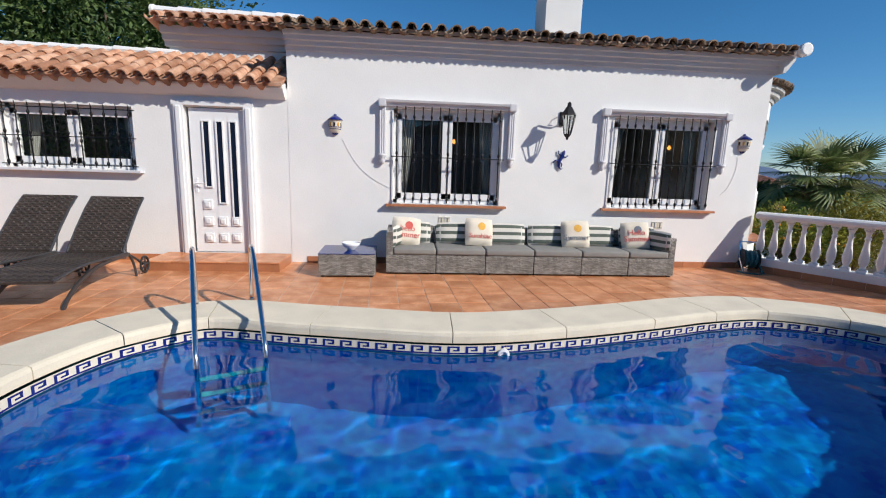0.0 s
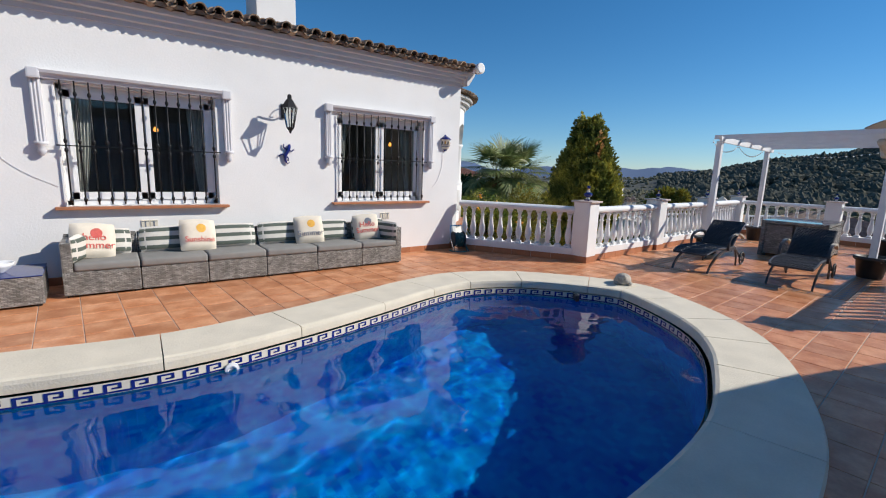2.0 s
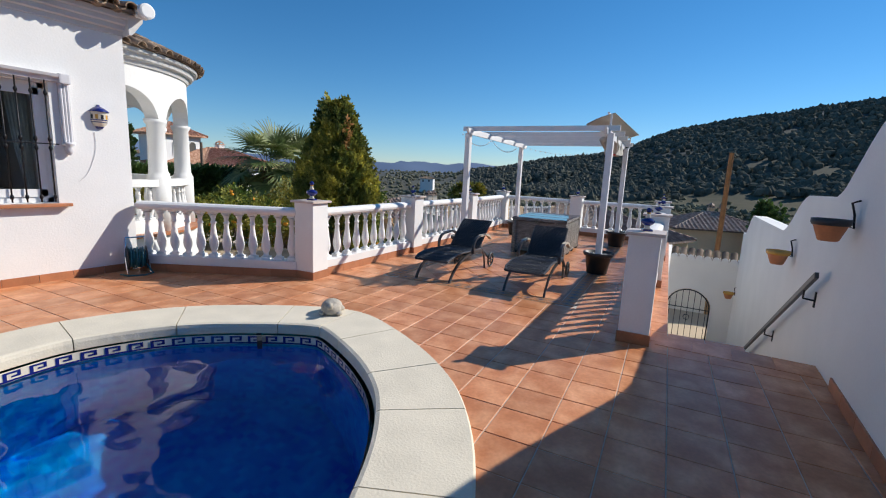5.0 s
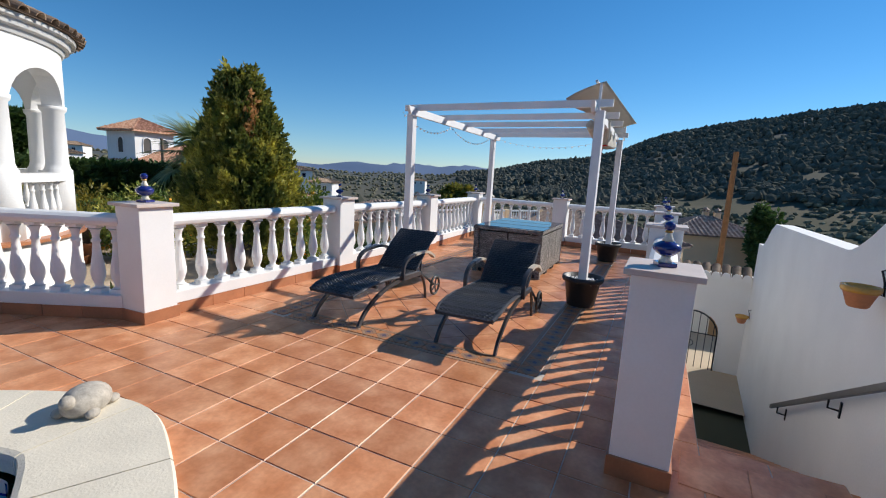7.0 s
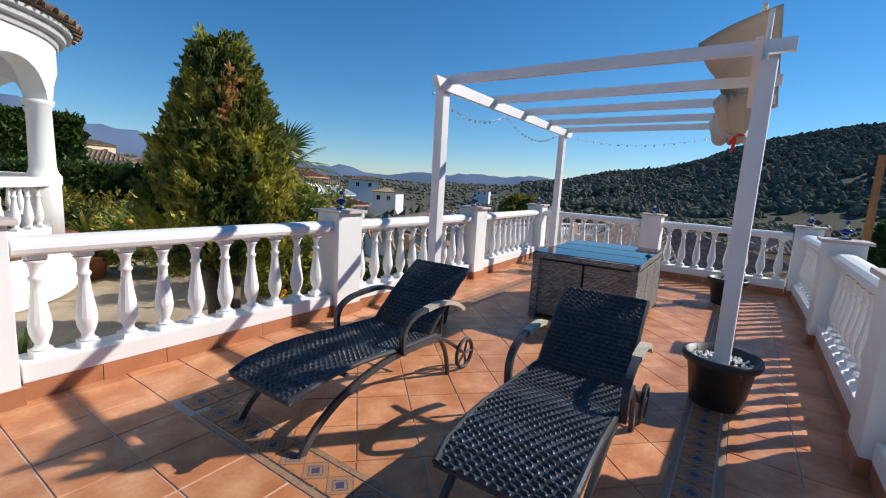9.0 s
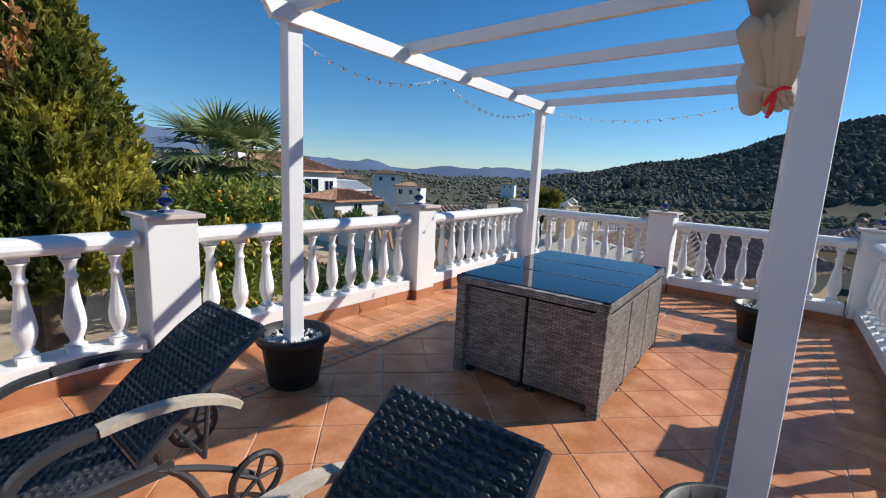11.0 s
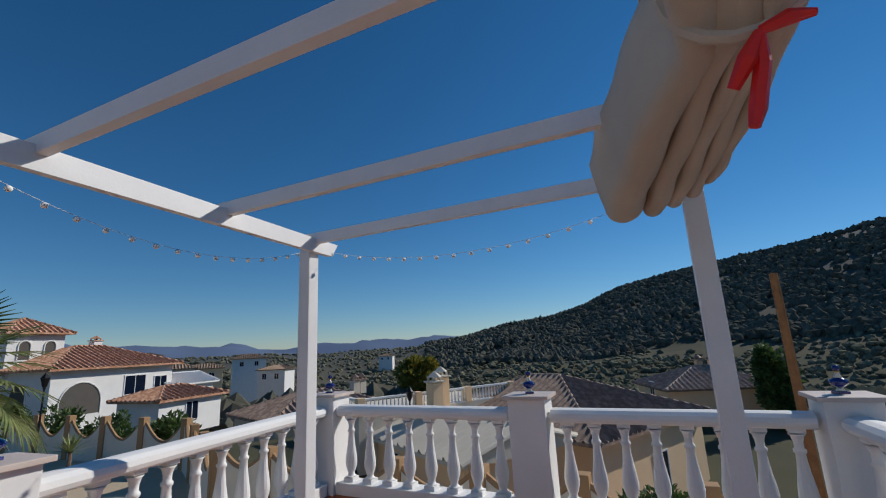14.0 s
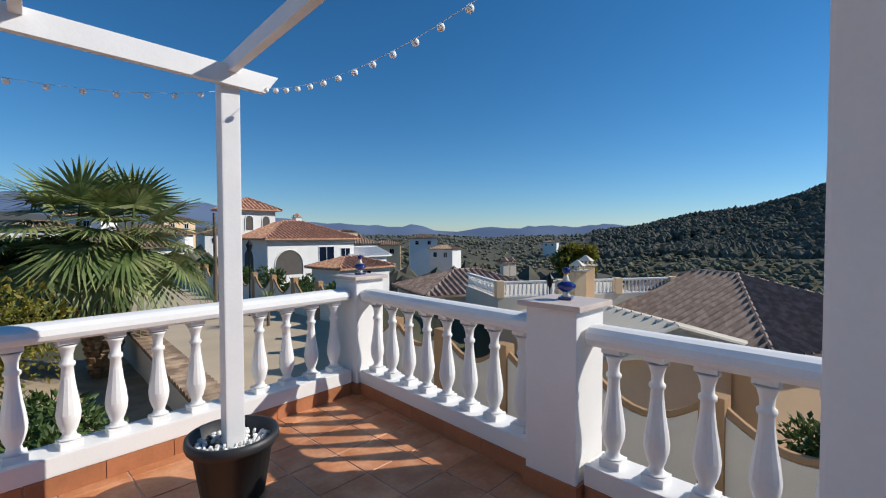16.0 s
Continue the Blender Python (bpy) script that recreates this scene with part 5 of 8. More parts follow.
def rattan_table():
    t = thing("rattan_table", pose(10.53, 2.335, 0, 0, 0, 4.5), "grey rattan dining table with three dark glass panels on top", "table")
    lx, ly = 1.52, 1.0
    bm = B()
    for s in (-1, 1):
        box(bm, (0, s * (ly / 2 - 0.03), 0.645), (lx, 0.06, 0.05), 0.01)
        box(bm, (s * (lx / 2 - 0.03), 0, 0.645), (0.06, ly, 0.05), 0.01)
    part("top_frame", bm, WICKER, t)
    for k in range(3):
        bm = B()
        box(bm, (-0.48 + k * 0.48, 0, 0.672), (0.474, ly - 0.01, 0.008), 0.003)
        part("glass_panel", bm, DARKGL, t, "dark blue-black glass panel")
    for k in (-0.24, 0.24):
        bm = B()
        box(bm, (k, 0, 0.672), (0.006, ly - 0.02, 0.012))
        part("joint_strip", bm, WICKER, t)
    for a in (-lx / 2 + 0.04, lx / 2 - 0.04):
        for b in (-ly / 2 + 0.04, ly / 2 - 0.04):
            bm = B()
            box(bm, (a, b, 0.31), (0.07, 0.07, 0.62), 0.01)
            part("leg", bm, WICKER, t)
    # chairs pushed fully under the table, their backs closing its sides
    at = pose(10.53, 2.335, 0, 0, 0, 4.5)
    for s in (-1, 1):
        for k in (-0.225, 0.225):
            copy_chair(at @ pose(s * 0.5, k, 0, 0, 0, -90 if s < 0 else 90), 0.43)
        for k in (-0.47, 0.0, 0.47):
            copy_chair(at @ pose(k, s * 0.28, 0, 0, 0, 0 if s < 0 else 180), 0.45)


def copy_chair(m, w):
    t = thing("rattan_chair", m, "grey rattan cube chair pushed in under the table", "chair", "chairs under the table")
    bm = B()
    box(bm, (0, -0.19, 0.325), (w, 0.05, 0.55), 0.012)
    part("backrest", bm, WICKER, t)
    bm = B()
    box(bm, (0, -0.09, 0.2), (w - 0.04, 0.15, 0.24), 0.01)
    part("seat", bm, WICKER, t)
    for a in (-w / 2 + 0.04, w / 2 - 0.04):
        bm = B()
        box(bm, (a, -0.18, 0.03), (0.04, 0.04, 0.06))
        part("leg", bm, RUBBER, t)
    return t


rattan_table()


# ---- pergola ----
POSTS = {"nl": (8.87, 3.34), "nr": (8.95, 1.03), "fl": (12.19, 3.64), "fr": (12.17, 1.29)}


def pergola():
    t = thing("pergola", Matrix.Identity(4), "white-painted timber pergola standing in four plant pots", "pergola")
    for k, (x, y) in POSTS.items():
        bm = B()
        box(bm, (x, y, 1.115), (0.09, 0.09, 1.97), 0.006)
        part("post", bm, WOODW, t)
    for a, b in (("nl", "fl"), ("nr", "fr")):
        p, q = Vector((*POSTS[a], 0)), Vector((*POSTS[b], 0))
        d = (q - p).normalized()
        s = Vector((-d.y, d.x, 0)) * (0.06 if a == "nl" else -0.06)
        ang = math.atan2(d.y, d.x)
        bm = B()
        ln = (q - p).length + 0.46
        prism(bm, [(-0.23, 2.17), (-0.16, 2.075), (ln - 0.3, 2.075), (ln - 0.23, 2.17)], "y", -0.02, 0.02)
        z = 0.0
        bmesh.ops.transform(bm, matrix=Matrix.Translation((p.x - s.x, p.y - s.y, z)) @ Matrix.Rotation(ang, 4, "Z"), verts=bm.verts)
        part("beam", bm, WOODW, t)
    for f in (0.0, 0.275, 0.515, 0.77, 1.0):
        a = Vector(POSTS["nl"]).lerp(Vector(POSTS["fl"]), f)
        b = Vector(POSTS["nr"]).lerp(Vector(POSTS["fr"]), f)
        d = (b - a).normalized()
        a2, b2 = a - d * 0.1, b + d * 0.12
        c = (a2 + b2) / 2
        bm = B()
        box(bm, (c.x, c.y, 2.175), ((b2 - a2).length, 0.04, 0.075), 0.004, Matrix.Rotation(math.atan2(d.y, d.x), 3, "Z"))
        part("rafter", bm, WOODW, t)
    # ridge board over the bundled canopy
    bm = B()
    tube(bm, [(8.85, 1.08, 2.38), (12.4, 1.32, 2.38)], 0.015, 8)
    for x, y in ((8.94, 1.05), (12.3, 1.25)):
        tube(bm, [(x, y, 2.1), (x, y, 2.38)], 0.015, 8)
    part("canopy_rail", bm, WOODW, t)


pergola()


def canopy():
    t = thing("folded_canopy", Matrix.Identity(4), "cream canvas shade canopy folded and tied up under the pergola", "canopy")
    # five soft pleats side by side, drawn together at the tie and fanning out to their rounded ends
    pleats = [(1.605, 12.15, 0.09, 0.0), (1.468, 12.1, 0.042, 0.35), (1.388, 12.0, 0.034, 0.6), (1.33, 11.9, 0.028, 0.8), (1.282, 11.75, 0.026, 1.0)]
    for i, (ye, xe, wd, f) in enumerate(pleats):
        V, F = [], []
        n, m = 44, 20
        for j in range(n + 1):
            u = j / n
            x = 10.3 + (xe - 10.3) * u
            k = (x - 10.7) / (xe - 10.7)
            if k < 0:
                y, zb, w = 1.31 + (0.5 - f) * (0.13 + 0.25 * -k), 1.9 + 0.6 * -k, (0.03 if i else 0.045) + 0.06 * -k
            else:
                e = k ** 0.8
                y = (1.31 + (0.5 - f) * 0.13) * (1 - e) + ye * e
                zb, w = 1.885 + 0.05 * k - 0.02 * math.sin(3 * k), (0.02 if i else 0.035) * (1 - e) + wd * e
            tip = math.sqrt(max(0.0, 1 - max(0.0, (u - 0.93) / 0.07) ** 2))
            w *= 0.12 + 0.88 * tip
            zt = 2.19
            zb += (1 - tip) * 0.08
            for q in range(m):
                a = 2 * math.pi * q / m
                c, s = math.cos(a), math.sin(a)
                lean = 0.1 * (1 - f) * max(0, s) * max(0, k)
                V.append((x - 0.25 * max(0, s) * max(0, k) + 0.02 * math.sin(7 * u + i), y + w * c * (1 if s < 0 else 1 - 0.5 * s) + lean + 0.006 * math.sin(19 * u + i * 2), zb + w if s < 0 and False else (zb + w) + (w * s if s < 0 else (zt - zb - w) * s)))
        for j in range(n):
            for q in range(m):
                F.append((j * m + q, j * m + (q + 1) % m, (j + 1) * m + (q + 1) % m, (j + 1) * m + q))
        F += [tuple(range(m))[::-1], tuple(n * m + q for q in range(m))]
        raw("pleat", V, F, CLOTH, t, "", True)
    # sheet thrown over the top rail
    V, F = [], []
    for j in range(31):
        u = j / 30
        x = 8.92 + 3.38 * u
        for k in range(9):
            s = k / 8
            V.append((x, 1.0 + 0.4 * s + 0.08 * u, 2.385 - 0.16 * s ** 1.2 + 0.02 * math.sin(u * 14 + s * 3) * s))
    for j in range(30):
        for k in range(8):
            i = j * 9 + k
            F.append((i, i + 1, i + 10, i + 9))
    raw("top_sheet", V, F, CLOTH, t, "", True).modifiers.new("thick", "SOLIDIFY").thickness = 0.004
    bm = B()
    tube(bm, [(10.7 + 0.03 * math.sin(a), 1.315 + 0.115 * math.cos(a), 2.02 + 0.14 * math.sin(a)) for a in [2 * math.pi * k / 18 for k in range(19)]], 0.012, 6)
    part("tie_band", bm, CLOTH, t)
    kn = (10.66, 1.3, 1.875)
    for pts, rr in (([kn, (10.67, 1.32, 1.84), (10.69, 1.345, 1.8)], [0.008, 0.016, 0.01]), ([kn, (10.68, 1.3, 1.83), (10.7, 1.315, 1.76), (10.7, 1.325, 1.73)], [0.008, 0.013, 0.014, 0.009]), ([kn, (10.66, 1.26, 1.885), (10.66, 1.225, 1.88)], [0.008, 0.013, 0.006])):
        bm = B()
        tube(bm, pts, rr, 6)
        part("tie_ribbon", bm, RED, t, "knotted red ribbon")


canopy()

BULB = mat("frosted_bulb", (0.95, 0.95, 0.93), 0.15, 0.02, 5, 0.0, coat=0.3)


def string_lights():
    runs = [((8.84, 3.46, 2.12), (10.4, 3.6, 2.12), 0.16, 14), ((10.4, 3.6, 2.12), (12.27, 3.76, 2.12), 0.17, 16), ((12.36, 3.64, 2.12), (12.38, 1.24, 2.2), 0.19, 20)]
    for a, b, sag, n in runs:
        a, b = Vector(a), Vector(b)
        t = thing("string_lights", Matrix.Identity(4), "string of small round white bulbs hung along the pergola", "string lights", "pergola string lights")
        f = lambda u: a.lerp(b, u) - Vector((0, 0, 4 * sag * u * (1 - u)))
        bm = B()
        tube(bm, [f(k / 24) for k in range(25)], 0.0013, 5)
        part("wire", bm, PVC, t)
        me = None
        for k in range(n):
            p = f((k + 0.5) / n)
            if me is None:
                bm = B()
                bmesh.ops.create_icosphere(bm, subdivisions=2, radius=0.0135)
                o = part("bulb", bm, BULB, t, "", True)
                o.matrix_basis = pose(*(p - Vector((0, 0, 0.012))))
                me = o
            else:
                share(me, pose(*(p - Vector((0, 0, 0.012)))), t)


string_lights()


def pots():
    rs = random.Random(3)
    for k, (x, y) in POSTS.items():
        t = thing("plant_pot", pose(x, y, 0), "black plastic plant pot filled with white pebbles round a pergola post", "plant pot", "pergola pots")
        bm = B()
        lathe(bm, [(0.14, 0.0), (0.15, 0.01), (0.19, 0.27), (0.215, 0.275), (0.225, 0.3), (0.22, 0.33), (0.2, 0.33), (0.19, 0.27), (0.1, 0.24)], 28)
        part("pot", bm, RUBBER, t, "", True)
        V, F = [], []
        bm = B()
        bmesh.ops.create_icosphere(bm, subdivisions=1, radius=1)
        bv = [v.co.copy() for v in bm.verts]
        bf = [tuple(v.index for v in f.verts) for f in bm.faces]
        bm.free()
        for _ in range(150):
            r, a = 0.185 * math.sqrt(rs.random()), rs.random() * 6.283
            m = Matrix.LocRotScale((r * math.cos(a), r * math.sin(a), 0.275 + rs.uniform(-0.01, 0.012)), Euler((rs.random() * 6, rs.random() * 6, 0)), (0.016, 0.012, 0.009))
            i = len(V)
            V.extend(tuple(m @ v) for v in bv)
            F.extend(tuple(q + i for q in f) for f in bf)
        raw("pebble_bed", V, F, PEBBLE, t, "white pebbles")["kind"] = "stuff"


pots()


# ---- poolside bits ----
def ladder():
    t = thing("pool_ladder", M_F @ pose(-2.42, 4.0, 0, 0, 0, -158.5 + 90 + 2), "stainless steel pool ladder with two bowed handrails", "ladder")
    # local: x away from the deck foot towards the water, y across
    for s in (-1, 1):
        pts = [(0, 0.04), (0.0, 0.35), (0.03, 0.5), (0.12, 0.6), (0.25, 0.63), (0.4, 0.58), (0.62, 0.4), (0.95, 0.1), (1.12, -0.1), (1.17, -0.4), (1.17, -1.1)]
        bm = B()
        tube(bm, [(x, s * 0.25, z) for x, z in smooth_open(pts, 4)], 0.021, 10)
        part("handrail", bm, STEEL, t, "", True)
        bm = B()
        lathe(bm, [(0.05, 0.0), (0.05, 0.012), (0.03, 0.02), (0.024, 0.05)], 14, (0, s * 0.25, 0))
        part("base_flange", bm, STEEL, t)
    for z in (-0.35, -0.62, -0.9):
        bm = B()
        box(bm, (1.17, 0, z), (0.08, 0.5, 0.025), 0.006)
        part("rung", bm, STEEL, t)


ladder()


def turtle():
    t = thing("turtle_ornament", pose(4.96, 2.68, 0.045, 0, 0, 215) @ Matrix.Scale(0.88, 4), "grey stone tortoise ornament on the pool coping", "ornament")
    bm = B()
    bmesh.ops.create_icosphere(bm, subdivisions=3, radius=1)
    bmesh.ops.transform(bm, matrix=Matrix.LocRotScale((0, 0, 0.06), None, (0.15, 0.115, 0.095)), verts=bm.verts)
    for s in (-1, 1):
        for xx in (-0.09, 0.09):
            r = bmesh.ops.create_icosphere(bm, subdivisions=2, radius=1)
            bmesh.ops.transform(bm, matrix=Matrix.LocRotScale((xx, s * 0.09, 0.025), None, (0.045, 0.035, 0.028)), verts=r["verts"])
    r = bmesh.ops.create_icosphere(bm, subdivisions=2, radius=1)
    bmesh.ops.transform(bm, matrix=Matrix.LocRotScale((0.15, 0, 0.12), None, (0.045, 0.036, 0.04)), verts=r["verts"])
    tube(bm, [(0.1, 0, 0.06), (0.15, 0, 0.12)], 0.03, 8)
    for v in bm.verts:
        v.co.z = max(v.co.z, 0.0)
    part("tortoise", bm, STONE, t, "", True)


turtle()

HOSE = mat("green_hose", (0.02, 0.13, 0.16), 0.45, 0.2, 20, 0.05)


def hose_reel():
    t = thing("hose_reel", pose(4.74, 5.8, 0, 0, 0, -20) @ Matrix.Scale(0.85, 4), "garden hose reel with a coiled teal hose on a steel stand", "hose reel")
    for s in (-1, 1):
        bm = B()
        tube(bm, [(s * 0.14, -0.2, 0.02), (s * 0.14, 0.05, 0.22), (s * 0.14, 0.2, 0.02)], 0.012, 8)
        tube(bm, [(s * 0.14, 0.05, 0.22), (s * 0.12, 0.16, 0.5)], 0.012, 8)
        part("side_frame", bm, STEEL, t)
        bm = B()
        lathe(bm, [(0.02, -0.006), (0.17, -0.006), (0.175, 0.006), (0.02, 0.01)], 20)
        bmesh.ops.transform(bm, matrix=pose(s * 0.115, 0.0, 0.22, 0, 90, 0), verts=bm.verts)
        part("reel_disc", bm, RUBBER, t)
    bm = B()
    tube(bm, [(-0.12, 0.16, 0.5), (0.12, 0.16, 0.5)], 0.012, 8)
    part("handle", bm, STEEL, t)
    bm = B()
    pts = []
    for k in range(300):
        a = k * 0.35
        pts.append((-0.1 + 0.2 * ((k / 50) % 1 if (k // 50) % 2 == 0 else 1 - (k / 50) % 1), (0.09 + 0.012 * (k // 50)) * math.cos(a), 0.22 + (0.09 + 0.012 * (k // 50)) * math.sin(a)))
    tube(bm, pts, 0.012, 6)
    tube(bm, [(0.1, -0.16, 0.15), (0.16, -0.25, 0.02), (0.05, -0.32, 0.014), (-0.15, -0.28, 0.014), (-0.22, -0.14, 0.014)], 0.012, 6)
    part("hose", bm, HOSE, t, "coiled teal hose", True)


hose_reel()


# ---- wall fittings ----
def wall_lamp(x, z):
    t = thing("ceramic_wall_lamp", M_H @ pose(x, WY, z) @ Matrix.Scale(0.76, 4), "white and blue glazed ceramic half-round wall lamp with a conical roof", "wall lamp", "ceramic wall lamps")
    def half(prof, n=14):
        bm = B()
        rings = [[bm.verts.new((r * math.cos(math.pi * k / n + math.pi), r * math.sin(math.pi * k / n + math.pi), zz)) for k in range(n + 1)] for r, zz in prof]
        for a, b in zip(rings, rings[1:]):
            for k in range(n):
                bm.faces.new((a[k], a[k + 1], b[k + 1], b[k]))
        bm.faces.new([r[0] for r in rings] + [r[-1] for r in rings[::-1]])
        return bm
    part("lamp_body", half([(0.06, -0.17), (0.1, -0.13), (0.115, -0.05), (0.115, 0.05), (0.12, 0.06)]), CREAMGL, t, "cream glazed body with arched openings", True)
    part("lamp_roof", half([(0.14, 0.055), (0.145, 0.065), (0.08, 0.12), (0.03, 0.145), (0.022, 0.17), (0.001, 0.175)]), COBALT, t, "cobalt blue tiled roof", True)
    part("lamp_foot", half([(0.001, -0.22), (0.04, -0.205), (0.065, -0.17)]), COBALT, t, "", True)
    for k in range(5):
        a = math.pi * (k + 0.5) / 5 + math.pi
        bm = B()
        box(bm, (0.1155 * math.cos(a), 0.1155 * math.sin(a), -0.02), (0.006, 0.035, 0.07), 0.003, Matrix.Rotation(a, 3, "Z"))
        part("arched_slot", bm, BLACKM if k % 2 == 0 else OCHREGL, t)
    for zz in (-0.11, -0.075):
        part("painted_band", half([(0.1165 if zz > -0.1 else 0.108, zz), (0.117 if zz > -0.1 else 0.11, zz + 0.012)]), COBALT, t)


wall_lamp(-1.65, 2.05)
wall_lamp(4.5, 2.0)


def cable(pts):
    t = thing("lamp_cable", M_H, "thin grey cable running down the wall from a lamp", "cable", "wall cables")
    bm = B()
    tube(bm, [(x, WY - 0.006, z) for x, z in smooth_open(pts, 5)], 0.0025, 6)
    part("wire", bm, GREYTRIM, t)


cable([(-1.55, 1.84), (-1.42, 1.6), (-1.28, 1.42), (-1.1, 1.28), (-0.95, 1.2), (-0.88, 1.16)])
cable([(4.44, 1.8), (4.44, 1.6), (4.38, 1.4), (4.32, 1.28), (4.24, 1.2)])


def lantern():
    t = thing("wall_lantern", M_H @ pose(1.62, WY, 2.2), "black iron wall lantern on a scrolled bracket", "lantern")
    bm = B()
    box(bm, (0, -0.01, 0.04), (0.06, 0.02, 0.2), 0.005)
    tube(bm, [(0, -0.02, -0.02), (0, -0.1, 0.02), (0, -0.18, 0.12), (0, -0.25, 0.22), (0, -0.29, 0.2), (0, -0.29, 0.16)], 0.01, 8)
    tube(bm, [(0, -0.02, 0.1), (0, -0.1, 0.14), (0, -0.14, 0.1), (0, -0.1, 0.06)], 0.007, 6)
    part("bracket", bm, BLACKM, t)
    bm = B()
    lathe(bm, [(0.11, 0.0), (0.1, 0.02), (0.05, 0.1), (0.03, 0.12), (0.03, 0.16), (0.01, 0.18)], 6, (0, -0.29, 0.06))
    lathe(bm, [(0.03, -0.3), (0.05, -0.27), (0.055, -0.26)], 6, (0, -0.29, 0.06))
    lathe(bm, [(0.005, -0.34), (0.02, -0.32), (0.02, -0.3)], 8, (0, -0.29, 0.06))
    for k in range(6):
        a = math.pi * k / 3
        tube(bm, [(0.1 * math.cos(a), -0.29 + 0.1 * math.sin(a), 0.06), (0.05 * math.cos(a), -0.29 + 0.05 * math.sin(a), -0.2)], 0.006, 6)
    part("cage", bm, BLACKM, t)
    bm = B()
    lathe(bm, [(0.045, -0.26), (0.09, -0.005)], 6, (0, -0.29, 0.06))
    p = part("glass", bm, PANE, t, "clear glass sides")
    p.visible_shadow = False


lantern()


def gecko():
    t = thing("gecko_ornament", M_H @ pose(1.64, WY - 0.02, 1.66, 90, 25, 0), "dark blue ceramic gecko fixed to the wall", "ornament")
    bm = B()
    tube(bm, [(0, 0.14, 0), (0, 0.1, 0), (0.01, 0.05, 0), (0, -0.03, 0), (0.03, -0.1, 0), (0.08, -0.13, 0), (0.1, -0.09, 0)], [0.012, 0.03, 0.025, 0.03, 0.018, 0.01, 0.004], 8)
    for s in (-1, 1):
        tube(bm, [(0, 0.05, 0), (s * 0.06, 0.06, 0), (s * 0.08, 0.1, 0)], 0.01, 6)
        tube(bm, [(0, -0.03, 0), (s * 0.06, -0.05, 0), (s * 0.07, -0.09, 0)], 0.01, 6)
    part("gecko", bm, COBALT, t, "", True)


gecko()


def house_numbers():
    for x, body in ((-0.06, "13"), (3.27, "17")):
        t = thing("wall_plaque", M_H @ pose(x, WY - 0.004, 0.7), "small pale ceramic plaque fixed low on the wall", "plaque", "wall plaques")
        for k in (-1, 1):
            bm = B()
            box(bm, (k * 0.045, 0, 0), (0.082, 0.012, 0.11), 0.003)
            part("plaque_tile", bm, CREAMGL, t)
            for dz in (-0.04, 0.04):
                bm = B()
                box(bm, (k * 0.045, -0.007, dz), (0.07, 0.003, 0.008))
                part("painted_line", bm, BLUEP, t)
            bm = B()
            box(bm, (k * 0.045, -0.007, 0), (0.016, 0.003, 0.07))
            part("painted_mark", bm, BLUEP, t)


house_numbers()


def skimmer():
    t = thing("pool_skimmer", pose(4.37, 2.98, -0.1, 0, 0, 55), "dark skimmer opening in the pool edge", "skimmer")
    bm = B()
    box(bm, (0, 0, 0), (0.34, 0.04, 0.08), 0.004)
    part("mouth", bm, RUBBER, t)
    u = thing("water_inlet", pose(0.42, 3.07, -0.13, 90, 0, 0), "white round pool inlet nozzle", "inlet")
    bm = B()
    lathe(bm, [(0.05, -0.01), (0.05, 0.015), (0.03, 0.02), (0.02, 0.0)], 16)
    part("nozzle", bm, PVC, u)


skimmer()


# ---- stair side ----
SWY = -1.22


def stepped_wall():
    t = thing("wall_stair", Matrix.Identity(4), "white rendered stepped and scalloped boundary wall along the stair", "wall", kind="structure")
    top = [(-9, 2.4), (4.4, 2.4)] + smooth_open([(4.4, 2.4), (5.0, 2.28), (5.6, 2.05), (6.05, 1.86), (6.4, 1.62), (6.65, 1.44), (6.85, 1.37)], 3)[1:]
    top += [(8.0, 1.36)] + smooth_open([(8.0, 1.36), (8.35, 1.27), (8.8, 1.04), (9.2, 0.89), (9.45, 0.87)], 3)[1:] + [(13.5, 0.82), (13.9, 0.68), (14.3, 0.45), (14.6, 0.32), (15.2, 0.3)]
    bm = B()
    prism(bm, top + [(15.2, -4.2), (-9.0, -4.2)], "y", SWY - 0.24, SWY)
    part("wall_face", bm, WHITE, t)
    bm = B()
    box(bm, (0, 0, 0.045), (0.32, 0.014, 0.09), 0.002)
    s0 = None
    for k in range(46):
        x = -8.8 + k * 0.325
        if x > 6.5:
            break
        m = pose(x, SWY + 0.007, 0)
        if s0 is None:
            s0 = part("skirting_tile", bm, SKIRT, t)
            s0.matrix_basis = m
        else:
            share(s0, m, t)


stepped_wall()


